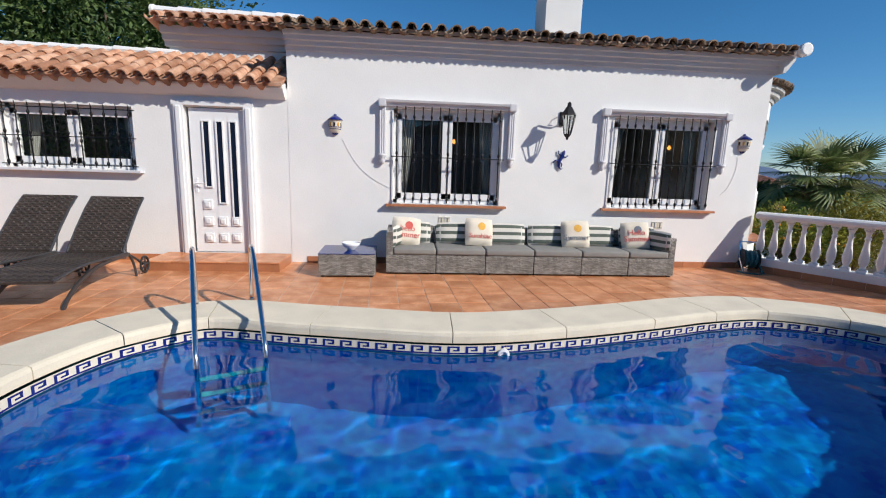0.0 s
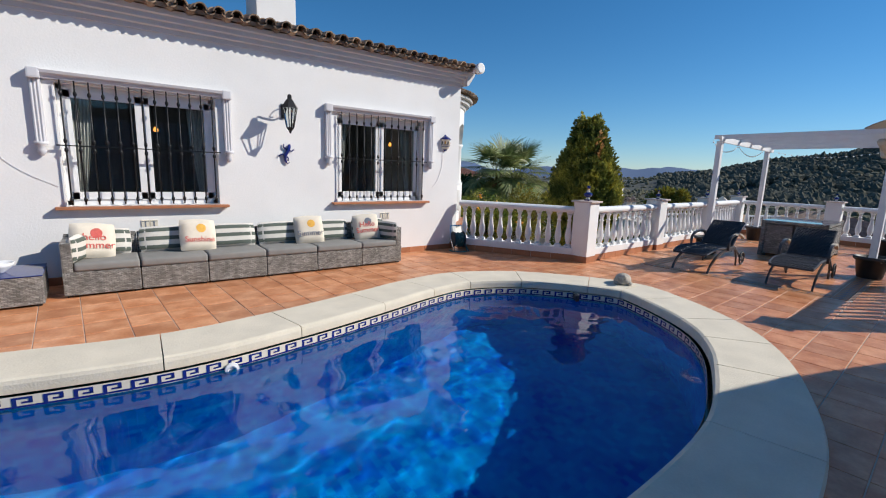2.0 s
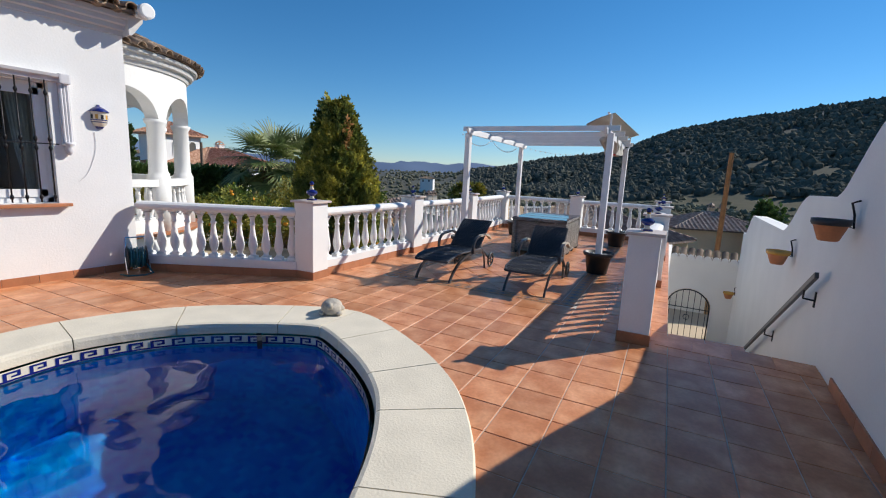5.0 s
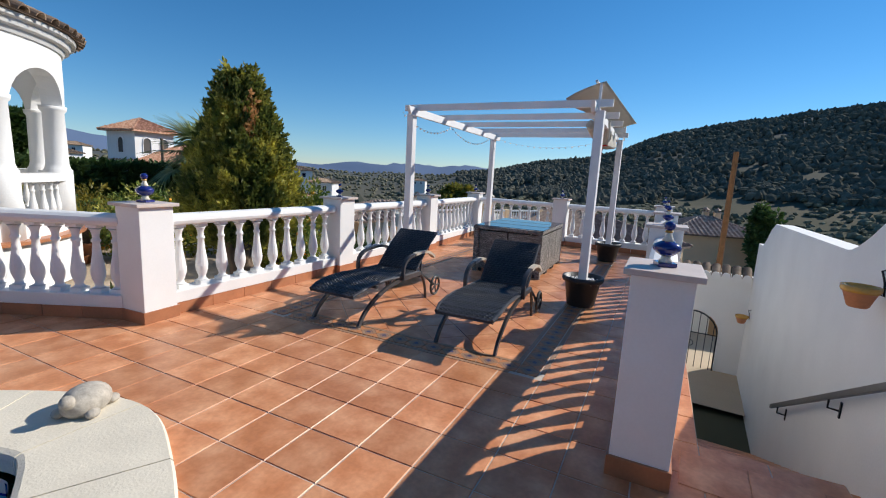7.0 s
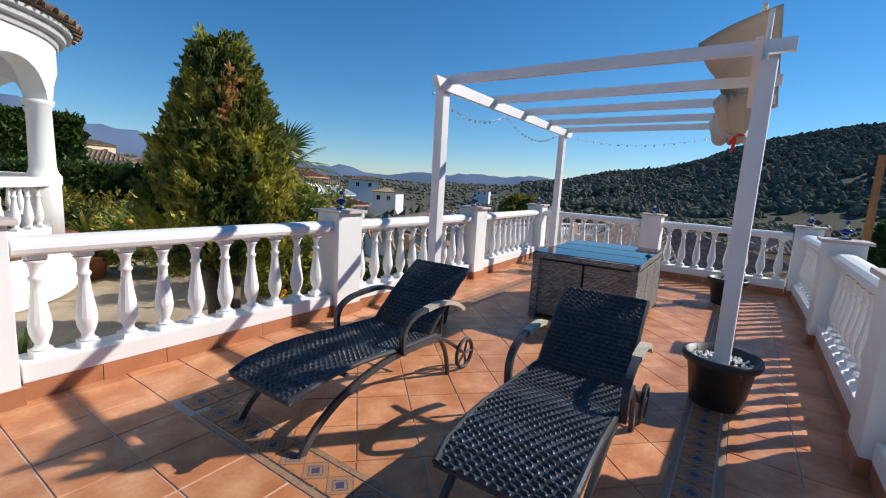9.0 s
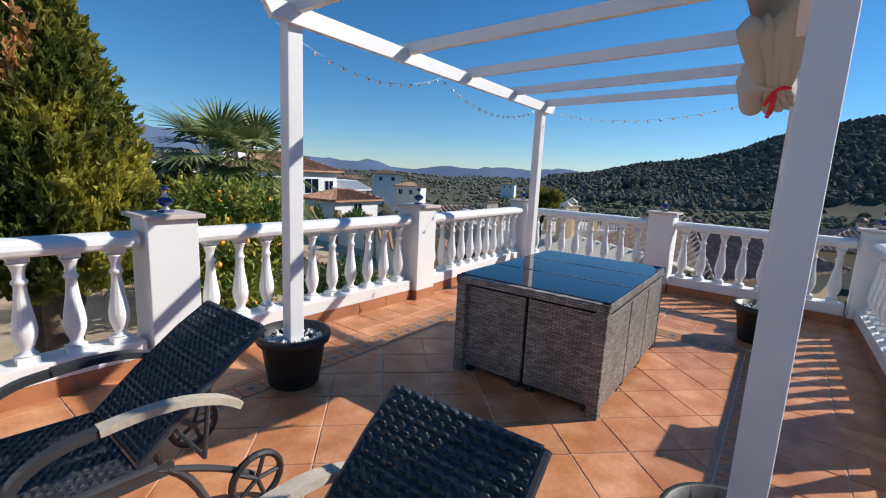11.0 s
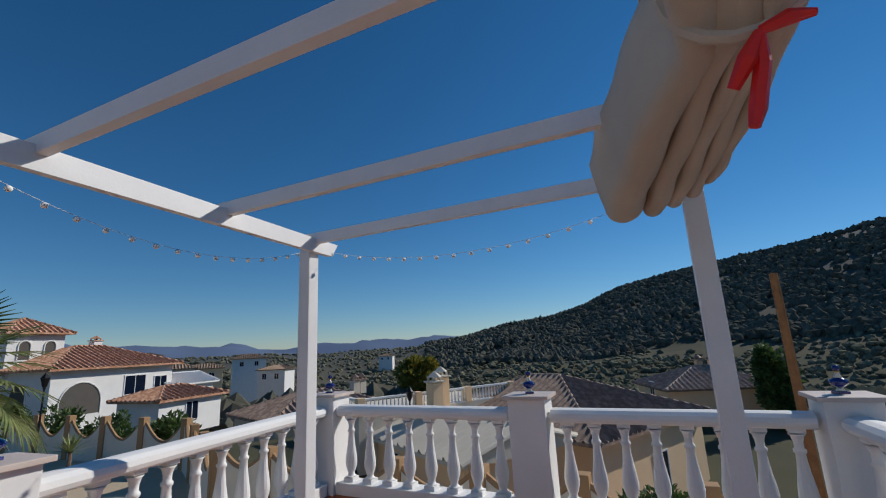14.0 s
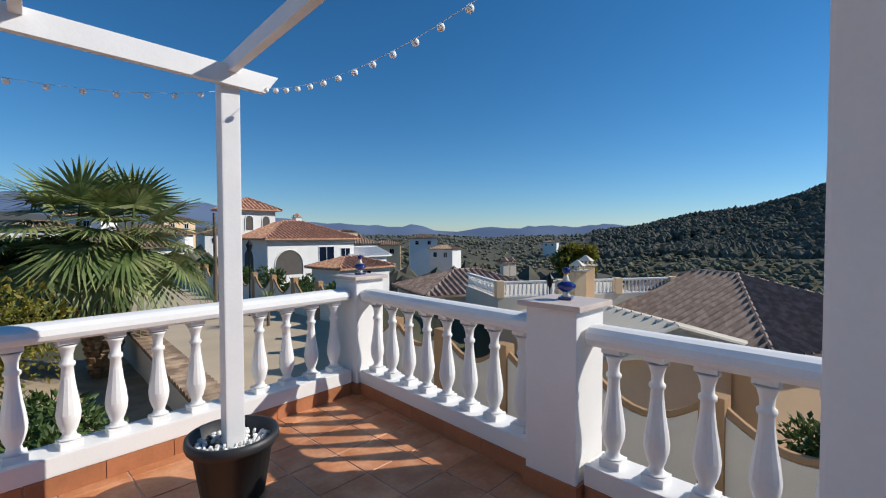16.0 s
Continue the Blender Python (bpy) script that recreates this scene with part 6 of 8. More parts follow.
def stairs():
    t = thing("stairs", Matrix.Identity(4), "terracotta tiled flight of steps going down between white walls", "stairs", kind="structure")
    z, x = 0.0, 6.42
    for k in range(16):
        z -= 0.18
        bm = B()
        box(bm, (x + 0.19, -0.64, z - 0.5), (0.38, 1.18, 0.96))
        part("step_body", bm, SKIRT, t)
        for j in range(4):
            bm = B()
            box(bm, (x + 0.175, -1.07 + j * 0.295, z - 0.01), (0.4, 0.29, 0.022), 0.003)
            part("tread_tile", bm, TILE, t)
        x += 0.37
    for j in range(4):
        bm = B()
        box(bm, (6.31, -1.07 + j * 0.295, -0.006), (0.3, 0.29, 0.022), 0.003)
        part("nosing_tile", bm, TILE, t)
    bm = B()
    box(bm, (13.7, -0.4, z - 0.26), (3.4, 1.7, 0.5))
    part("landing", bm, SKIRT, t)
    bm = B()
    prism(bm, [(6.4, 0.02), (13.66, 0.02), (13.66, -4.2), (6.4, -4.2)], "y", -0.06, 0.2)
    bmesh.ops.transform(bm, matrix=Matrix.Rotation(radians(2.2), 4, "Z"), verts=bm.verts)
    bmesh.ops.translate(bm, verts=bm.verts, vec=(0, -0.22, -0.03))
    part("retaining_wall", bm, WHITE, t)
    return z


LAND_Z = stairs()


def terrace_edges():
    t = thing("wall_terrace", Matrix.Identity(4), "white rendered retaining wall under the terrace edge", "wall", kind="structure")
    pts = [PIL["S"][:2], PIL["G"][:2], PIL["D"][:2], PIL["C"][:2], PIL["B"][:2], PIL["A"][:2], (4.8, 6.05)]
    for a, b in zip(pts[1:], pts[2:]):
        a, b = Vector(a), Vector(b)
        d = b - a
        bm = B()
        box(bm, (d.length / 2, 0.02, -2.05), (d.length + 0.2, 0.22, 4.06))
        bmesh.ops.transform(bm, matrix=pose(a.x, a.y, 0, 0, 0, math.degrees(math.atan2(d.y, d.x))), verts=bm.verts)
        part("wall_face", bm, WHITE, t)


terrace_edges()


def handrail():
    t = thing("stair_handrail", Matrix.Identity(4), "dark metal handrail on brackets along the stair wall", "handrail")
    y = SWY + 0.09
    bm = B()
    pts = [(6.56, 0.73), (10.75, -1.36)]
    for a, b in zip(pts, pts[1:]):
        d = Vector((b[0] - a[0], 0, b[1] - a[1]))
        box(bm, ((a[0] + b[0]) / 2, y, (a[1] + b[1]) / 2), (d.length + 0.03, 0.03, 0.05), 0.006, Matrix.Rotation(-math.atan2(d.z, d.x), 3, "Y"))
    part("rail", bm, DARKFRAME, t)
    for f in (0.08, 0.5, 0.92):
        x, z = 6.56 + 4.15 * f, 0.73 - 2.07 * f
        bm = B()
        tube(bm, [(x, y, z - 0.02), (x, y, z - 0.1), (x, SWY, z - 0.11)], 0.009, 8)
        box(bm, (x, SWY + 0.006, z - 0.1), (0.03, 0.012, 0.14), 0.003)
        part("bracket", bm, BLACKM, t)


handrail()


def wall_pots():
    for x, z, gl in ((6.12, 1.06, False), (8.22, 0.56, True), (14.6, -1.3, True)):
        t = thing("wall_pot", pose(x, SWY, z), "glazed ochre and terracotta pot hung on the wall" if gl else "terracotta pot in an iron ring on the wall", "plant pot", "wall pots")
        bm = B()
        lathe(bm, [(0.055, 0), (0.065, 0.01), (0.1, 0.11), (0.11, 0.115)], 20, (0, 0.15, 0))
        part("bowl", bm, TERRA, t, "", True)
        bm = B()
        lathe(bm, [(0.11, 0.115), (0.118, 0.13), (0.118, 0.16), (0.1, 0.16), (0.09, 0.12)], 20, (0, 0.15, 0))
        part("rim", bm, OCHREGL if gl else RUBBER, t, "ochre glazed rim" if gl else "dark rim", True)
        bm = B()
        tube(bm, [(0, 0.01, 0.3), (0.02, 0.05, 0.28), (0, 0.03, 0.2), (0, 0.02, 0.1), (0, 0.06, 0.12)], 0.008, 6)
        part("hook", bm, BLACKM, t)


wall_pots()


def gate_wall():
    t = thing("wall_gate", Matrix.Identity(4), "white rendered wall with a tiled top and an arched gateway", "wall", kind="structure")
    x = 15.2
    zc, r, z0 = -1.84, 0.53, LAND_Z - 0.02
    yc = -0.24
    bm = B()
    pts = [(yc + r, z0)] + [(yc + r * math.cos(a), zc + r * math.sin(a)) for a in [math.pi * k / 14 for k in range(15)]] + [(yc - r, z0)]
    poly = [(0.5, z0), (0.5, -0.44), (-1.25, -0.44), (-1.25, z0)] + pts[::-1]
    prism(bm, poly, "x", x, x + 0.2)
    part("wall_face", bm, WHITE, t)
    for k in range(9):
        bm = B()
        y = 0.41 - k * 0.19
        pr = [(math.cos(math.pi * j / 8), math.sin(math.pi * j / 8)) for j in range(9)]
        lo = [bm.verts.new((x - 0.12, y + 0.085 * c, -0.48 + 0.06 * s)) for c, s in pr]
        hi = [bm.verts.new((x + 0.16, y + 0.085 * c, -0.3 + 0.06 * s)) for c, s in pr]
        for j in range(8):
            bm.faces.new((lo[j], lo[j + 1], hi[j + 1], hi[j]))
        bm.faces.new(lo[::-1])
        part("coping_tile", bm, ROOFOLD, t)
        bm = B()
        lathe(bm, [(0.08, 0), (0.08, 0.03)], 12)
        bmesh.ops.transform(bm, matrix=pose(x - 0.13, y, -0.47, 0, 90, 0), verts=bm.verts)
        part("tile_end", bm, PAINT, t)
    g = thing("iron_gate", Matrix.Identity(4), "arched black wrought-iron gate with scrolls", "gate")
    bm = B()
    tube(bm, [(x - 0.02, yc + (r - 0.03) * c, zz) for c, zz in [(1, z0 + 0.05)] + [(math.cos(math.pi * k / 14), zc + (r - 0.03) * math.sin(math.pi * k / 14)) for k in range(15)] + [(-1, z0 + 0.05)]], 0.016, 8)
    tube(bm, [(x - 0.02, yc + r - 0.03, z0 + 0.08), (x - 0.02, yc - r + 0.03, z0 + 0.08)], 0.014, 8)
    tube(bm, [(x - 0.02, yc + r - 0.03, zc), (x - 0.02, yc - r + 0.03, zc)], 0.012, 8)
    part("gate_frame", bm, BLACKM, g)
    for k in range(7):
        yy = yc - r + 0.1 + k * (2 * r - 0.2) / 6
        bm = B()
        tube(bm, [(x - 0.02, yy, z0 + 0.08), (x - 0.02, yy, zc + math.sqrt(max((r - 0.03) ** 2 - (yy - yc) ** 2, 0)))], 0.008, 6)
        part("bar", bm, BLACKM, g)
    bm = B()
    tube(bm, [(x - 0.035, yc + 0.07 * math.cos(a), zc - 0.25 + 0.07 * math.sin(a)) for a in [2 * math.pi * k / 14 for k in range(15)]], 0.008, 6)
    part("scroll", bm, BLACKM, g)


gate_wall()


# ---- round porch ----
TC = (5.35, 10.15)


def porch():
    cx, cy = TC
    R = 2.15
    t = thing("round_porch", pose(cx, cy, 0), "white round arcaded porch with columns, balustrade and clay tile eaves", "porch", kind="structure")
    bm = B()
    lathe(bm, [(R + 0.22, -0.6), (R + 0.22, 0.12), (R + 0.2, 0.14), (0.1, 0.14)], 48)
    part("porch_base", bm, WHITE, t)
    bm = B()
    lathe(bm, [(R + 0.3, 0.1), (R + 0.3, 0.145), (R - 0.2, 0.145), (R - 0.2, 0.1)], 48)
    part("porch_edging", bm, SKIRT, t)
    bays = 6
    a0 = -100
    for k in range(bays):
        a = radians(a0 + k * 36)
        x, y = R * math.cos(a), R * math.sin(a)
        bm = B()
        lathe(bm, [(0.19, 0.14), (0.19, 1.1), (0.17, 1.12), (0.15, 1.2), (0.14, 2.0), (0.17, 2.04), (0.18, 2.1)], 20, (x, y, 0))
        part("column", bm, WHITE, t, "", True)
    # arched drum
    bm = B()
    N = 20
    for k in range(bays - 1 + 2):
        b0 = a0 + (k - 1) * 36
        for j in range(N):
            u0, u1 = j / N, (j + 1) / N
            def zz(u):
                v = (u - 0.5) * 2 / 0.86
                return 2.06 + 0.5 * math.sqrt(max(0, 1 - v * v)) if abs(v) < 1 else 2.06
            q = []
            for u in (u0, u1):
                a = radians(b0 + u * 36)
                for rr in (R + 0.14, R - 0.12):
                    q.append([(rr * math.cos(a), rr * math.sin(a), zz(u)), (rr * math.cos(a), rr * math.sin(a), 2.98)])
            (o0, i0, o1, i1) = [[bm.verts.new(p) for p in pr] for pr in q]
            bm.faces.new((o0[0], o1[0], o1[1], o0[1]))
            bm.faces.new((i0[0], i0[1], i1[1], i1[0]))
            bm.faces.new((o0[0], i0[0], i1[0], o1[0]))
    bmesh.ops.recalc_face_normals(bm, faces=bm.faces)
    part("arcade_drum", bm, WHITE, t)
    bm = B()
    lathe(bm, [(R - 0.1, 2.9), (R + 0.17, 2.9), (R + 0.2, 2.97), (R + 0.26, 2.99), (R + 0.28, 3.06), (R + 0.34, 3.08), (R + 0.35, 3.13), (0.2, 3.14)], 48)
    part("cornice", bm, CORNICE, t)
    bm = B()
    lathe(bm, [(R + 0.38, 3.14), (0.05, 4.1)], 48)
    part("roof_cone", bm, ROOFOLD, t)
    n = 64
    me = None
    for c in range(4):
        rr = R + 0.45 - c * 0.36
        m_ = int(n * rr / (R + 0.45))
        for k in range(m_):
            a = 2 * math.pi * k / m_
            mm = Matrix.Rotation(a, 4, "Z") @ pose(rr, 0, 3.14 + c * 0.15, 0, 0, 90) @ pose(0, 0, 0, 22, 0, 0)
            if me is None:
                bm = B()
                L_, r = 0.42, 0.085
                pr = [(math.cos(math.pi * j / 7), math.sin(math.pi * j / 7)) for j in range(8)]
                lo = [bm.verts.new((r * cc, 0, r * ss)) for cc, ss in pr]
                li = [bm.verts.new(((r - 0.014) * cc, 0, (r - 0.014) * ss)) for cc, ss in pr]
                hi = [bm.verts.new((r * 0.85 * cc, L_, r * 0.85 * ss)) for cc, ss in pr]
                for j in range(7):
                    bm.faces.new((lo[j + 1], lo[j], hi[j], hi[j + 1]))
                    bm.faces.new((lo[j], lo[j + 1], li[j + 1], li[j]))
                me = part("roof_tile", bm, ROOFOLD, t)
                me.matrix_basis = mm
            else:
                share(me, mm, t)
    for k in range(bays - 1):
        for j in range(5):
            a = radians(a0 + k * 36 + 6 + j * 6)
            o = new("baluster", BALM)
            o.parent = t
            o.matrix_basis = pose(R * math.cos(a), R * math.sin(a), 0.36, 0, 0, math.degrees(a))
    bm = B()
    for z0, z1, w in ((0.14, 0.37, 0.1), (0.94, 1.06, 0.12)):
        rings = []
        for j in range(41):
            a = radians(a0 + j * 180 / 40)
            rings.append([bm.verts.new(((R + s) * math.cos(a), (R + s) * math.sin(a), z)) for s, z in ((-w, z0), (w, z0), (w, z1), (-w, z1))])
        for a_, b_ in zip(rings, rings[1:]):
            for q in range(4):
                bm.faces.new((a_[q], b_[q], b_[(q + 1) % 4], a_[(q + 1) % 4]))
    bmesh.ops.recalc_face_normals(bm, faces=bm.faces)
    part("porch_rail", bm, WHITE, t)


porch()


# ---- ground ----
def interp(x, tab):
    return float(np.interp(x, [a for a, _ in tab], [b for _, b in tab]))


HILL = [(-180, 5), (-60, 4), (-20, 3.2), (0, 2.0), (15, 0.9), (30, 0.2), (50, -0.3), (60, 0.0), (67.5, 0.9), (72, 1.9), (75, 2.3), (78, 2.7), (82, 3.6), (86.3, 5.2), (91.5, 6.4), (94, 6.8), (99, 7.3), (104, 7.8), (109, 8.6), (120, 10.0), (140, 10), (160, 8), (180, 5)]
FAR = [(-180, 0.5), (-40, 1.5), (-10, 3.0), (1, 4.0), (5, 4.9), (9, 5.3), (11.3, 4.6), (15, 3.6), (19, 2.7), (25.7, 1.4), (32, 1.3), (38, 1.15), (42, 0.8), (46.5, 0.4), (50, 0.7), (54, 1.2), (58, 1.0), (61, 1.1), (62.2, 1.6), (63.5, 1.2), (67, 1.0), (75, 0.5), (110, 0.3), (180, 0.5)]


def sstep(t):
    t = min(max(t, 0.0), 1.0)
    return t * t * (3 - 2 * t)


def ground_z(az, r):
    x, y = r * math.sin(radians(az)), r * math.cos(radians(az))
    near = -2.75
    if r > 22:
        drop = sstep((az - 5) / 30) * (1 - sstep((az - 150) / 40))
        near -= drop * (2.5 * sstep((r - 24) / 14) + 9.0 * sstep((r - 40) / 110))
    el = interp(az, HILL)
    R0, R1 = 130.0, 640.0
    ridge = 1.33 + math.tan(radians(el)) * R1
    xw, yw = 10 + x, 1.5 + y
    near -= 2.9 * sstep((xw - 18.6) / 2.5) * (1 - sstep((yw - 11) / 4)) * sstep((yw + 9) / 3) * (1 - sstep((r - 24) / 14))
    f = sstep((r - R0) / (R1 - R0))
    rough = (noise.noise(Vector((x / 90, y / 90, 0))) * 7 + noise.noise(Vector((x / 35, y / 35, 3))) * 2.5) * sstep((r - 60) / 200) * (1 - 0.6 * f)
    h = near * (1 - f) + ridge * f + rough
    if r > R1:
        h = ridge - (r - R1) * 0.05 + noise.noise(Vector((x / 90, y / 90, 0))) * 2.8 * (1 - sstep((r - R1) / 300))
        fe = interp(az, FAR)
        top = math.tan(radians(fe)) * 3200
        g = sstep((r - 1500) / 1700)
        jag = (noise.noise(Vector((x / 260, y / 260, 7))) * 48 + noise.noise(Vector((x / 110, y / 110, 9))) * 20) * g
        h = max(h, -60) * (1 - g) + (top + jag) * g
        if r > 3200:
            h = top - (r - 3200) * 0.25 + jag
    return h


def hill_mat():
    m = bpy.data.materials.new("hillside_scrub")
    m.use_nodes = True
    nt = m.node_tree
    L = nt.links.new
    b = nt.nodes["Principled BSDF"]
    b.inputs["Roughness"].default_value = 1.0
    b.inputs["Specular IOR Level"].default_value = 0.1
    geo = nt.nodes.new("ShaderNodeNewGeometry")
    n1 = nt.nodes.new("ShaderNodeTexNoise")
    n1.inputs["Scale"].default_value = 0.012
    n1.inputs["Detail"].default_value = 8
    n1.inputs["Roughness"].default_value = 0.7
    L(geo.outputs["Position"], n1.inputs["Vector"])
    cr = nt.nodes.new("ShaderNodeValToRGB")
    e = cr.color_ramp.elements
    e[0].position, e[0].color = 0.36, (0.075, 0.075, 0.045, 1)
    e[1].position, e[1].color = 0.82, (0.19, 0.165, 0.125, 1)
    k = e.new(0.5)
    k.color = (0.1, 0.095, 0.06, 1)
    k = e.new(0.6)
    k.color = (0.13, 0.115, 0.075, 1)
    L(n1.outputs[0], cr.inputs[0])
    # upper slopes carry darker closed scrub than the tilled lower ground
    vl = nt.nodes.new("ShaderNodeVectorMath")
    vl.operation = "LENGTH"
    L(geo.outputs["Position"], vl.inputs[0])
    # share of painted haze blue, growing with distance
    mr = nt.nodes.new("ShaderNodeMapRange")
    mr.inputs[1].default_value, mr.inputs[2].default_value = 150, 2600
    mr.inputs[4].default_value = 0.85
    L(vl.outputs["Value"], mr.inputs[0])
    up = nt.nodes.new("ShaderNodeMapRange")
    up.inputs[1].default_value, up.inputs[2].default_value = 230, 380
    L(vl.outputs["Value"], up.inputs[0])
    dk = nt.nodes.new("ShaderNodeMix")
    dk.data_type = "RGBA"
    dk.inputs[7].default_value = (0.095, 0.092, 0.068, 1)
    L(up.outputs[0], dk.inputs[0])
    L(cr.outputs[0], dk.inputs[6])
    # aerial haze painted in: base colour turns bluer with distance
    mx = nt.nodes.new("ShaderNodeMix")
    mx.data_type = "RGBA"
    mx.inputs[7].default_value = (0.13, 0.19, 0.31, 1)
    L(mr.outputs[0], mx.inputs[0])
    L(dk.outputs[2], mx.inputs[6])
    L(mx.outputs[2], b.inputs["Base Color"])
    return m


HILLM = hill_mat()


def ground():
    azs = [-180 + 360 * k / 240 for k in range(240)]
    rs = [0.5, 8, 14, 18, 22, 26, 30, 35, 42, 50, 60, 75, 90, 110, 130, 155, 180, 210, 245, 280, 320, 365, 410, 460, 510, 560, 600, 640, 690, 760, 900, 1100, 1350, 1600, 1850, 2100, 2350, 2600, 2800, 2950, 3100, 3200, 3300, 3600, 4300]
    V, F = [], []
    ox, oy = 10.0, 1.5
    for r in rs:
        for a in azs:
            V.append((ox + r * math.sin(radians(a)), oy + r * math.cos(radians(a)), ground_z(a, r)))
    n = len(azs)
    for i in range(len(rs) - 1):
        for j in range(n):
            F.append((i * n + j, (i + 1) * n + j, (i + 1) * n + (j + 1) % n, i * n + (j + 1) % n))
    V.append((ox, oy, -2.75))
    for j in range(n):
        F.append((len(V) - 1, j, (j + 1) % n))
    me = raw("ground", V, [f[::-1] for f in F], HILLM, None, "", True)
    tagged(me, "scrub-covered hills and valley floor reaching to far mountains tinted blue for haze", "ground", kind="structure")


ground()


def scrub(name, count, r0, r1, s0, s1, azr, material, seed, label, tall=1.0):
    """Bushes and olive trees scattered over the slopes, all one mesh."""
    rs = np.random.RandomState(seed)
    bm = B()
    bmesh.ops.create_icosphere(bm, subdivisions=1, radius=1)
    bv = np.array([v.co[:] for v in bm.verts])
    bf = np.array([[v.index for v in f.verts] for f in bm.faces])
    bm.free()
    V, F = [], []
    n = 0
    tries = 0
    while n < count and tries < count * 6:
        tries += 1
        az = rs.uniform(*azr)
        r = math.exp(rs.uniform(math.log(r0), math.log(r1)))
        x, y = 10 + r * math.sin(radians(az)), 1.5 + r * math.cos(radians(az))
        if noise.noise(Vector((x / 45, y / 45, 5))) + 0.4 * noise.noise(Vector((x / 14, y / 14, 2))) < rs.uniform(-0.5, 0.25):
            continue
        s = rs.uniform(s0, s1) * (1 + r / 900)
        p = bv * (1 + rs.normal(0, 0.22, (len(bv), 1))) * np.array([s, s, s * 0.75 * tall])
        p += np.array([x, y, ground_z(az, r) + s * 0.4 * tall])
        V.append(p)
        F.append(bf + n * len(bv))
        n += 1
    o = raw(name, np.concatenate(V).tolist(), np.concatenate(F).tolist(), material)
    return tagged(o, label, "scrub", kind="stuff")


scrub("olive_scrub", 16000, 55, 640, 0.55, 1.3, (15, 130), OLIVE, 1, "grey-green olive trees and scrub over the hillsides")
scrub("dark_pines", 14000, 230, 660, 0.8, 1.9, (62, 130), PINE, 2, "dark pines and oaks over the shaded hill", 1.5)
scrub("garden_trees", 1100, 46, 220, 0.9, 2.0, (-15, 66), PINE, 3, "dark garden trees between the far houses", 1.2)


# ---- lane and neighbouring houses ----
def lane():
    t = thing("road", Matrix.Identity(4), "pale sandy concrete lane below the terrace", "road", kind="structure")
    V = [(12.5, 5.5, -2.6), (18.0, 3.0, -2.62), (18.4, 12.0, -2.6), (21.5, 18.0, -2.58), (20.9, 30.0, -2.55), (21.5, 55.0, -2.5), (15.5, 55.0, -2.5), (12.6, 14.0, -2.6)]
    raw("road_surface", V, [tuple(range(len(V)))], ROAD, t)
    V = [(13.2, -6.0, -2.66), (18.2, -6.0, -2.66), (18.0, 3.0, -2.63), (13.2, 5.5, -2.62)]
    raw("road_surface", V, [(0, 1, 2, 3)], ROAD, t)


lane()


def yard():
    t = thing("pavement_yard", Matrix.Identity(4), "warm terracotta paved yard below the neighbouring beige house", "pavement", kind="structure")
    raw("paving", [(18.3, -5.0, -5.6), (30.5, -5.0, -5.6), (30.5, 12.0, -5.6), (18.5, 12.0, -5.6)], [(0, 1, 2, 3)], YARD, t)


yard()


def scallop_wall(pts, z0, h, material, pier, name="garden_wall", bay=1.5, scoop=0.45, label="cream garden wall with scooped bays between brown piers"):
    t = thing(name, Matrix.Identity(4), label, "wall", "lane garden walls")
    for (ax, ay), (bx, by) in zip(pts, pts[1:]):
        d = Vector((bx - ax, by - ay))
        n = max(1, round(d.length / bay))
        w = d.length / n
        ang = math.degrees(math.atan2(d.y, d.x))
        for k in range(n):
            bm = B()
            top = [(w * j / 12, h - scoop * math.sin(math.pi * j / 12)) for j in range(13)]
            prism(bm, [(0, 0)] + top + [(w, 0)], "y", -0.08, 0.08)
            bmesh.ops.transform(bm, matrix=pose(ax + d.x * k / n, ay + d.y * k / n, z0, 0, 0, ang), verts=bm.verts)
            part("bay", bm, material, t)
            bm = B()
            tube(bm, [(a, 0, b + 0.03) for a, b in top], 0.07, 6)
            bmesh.ops.transform(bm, matrix=pose(ax + d.x * k / n, ay + d.y * k / n, z0, 0, 0, ang), verts=bm.verts)
            part("bay_coping", bm, BROWNW, t)
            bm = B()
            box(bm, (0, 0, h / 2 + 0.06), (0.32, 0.26, h + 0.12), 0.02)
            bmesh.ops.transform(bm, matrix=pose(ax + d.x * k / n, ay + d.y * k / n, z0, 0, 0, ang), verts=bm.verts)
            part("pier", bm, pier, t)
    return t


scallop_wall([(18.5, 12.5), (21.5, 18.0), (20.9, 30.0), (21.4, 50.0)], -2.9, 2.0, GARDENW, BROWNW, bay=2.4, scoop=0.8, label="white garden wall with scooped bays between slim brown piers")


def ribbed_slope(bm_v, bm_f, quad, pitch):
    """Rows of barrel tiles running up a slope given as eave a, eave b, ridge b, ridge a; cut off at the hips."""
    a, b, c, d = (Vector(p) for p in quad)
    L = (b - a).length
    e = (b - a) / L
    sd, sc = (d - a).dot(e), (c - a).dot(e)
    up = (d - a) - e * sd
    nrm = e.cross(up).normalized()
    if nrm.z < 0:
        nrm = -nrm
    n = max(2, int(L / pitch))
    for k in range(n * 4 + 1):
        s = L * k / (n * 4)
        f = min(1.0, s / sd if sd > 1e-6 else 1.0, (L - s) / (L - sc) if L - sc > 1e-6 else 1.0)
        lift = nrm * (pitch * 0.3 * max(0, math.sin(k / 4 * 2 * math.pi)) + 0.02)
        p = a + e * s + lift
        q = p + up * f
        i = len(bm_v)
        bm_v.extend([tuple(p), tuple(q)])
        if k:
            bm_f.append((i - 2, i, i + 1, i - 1))


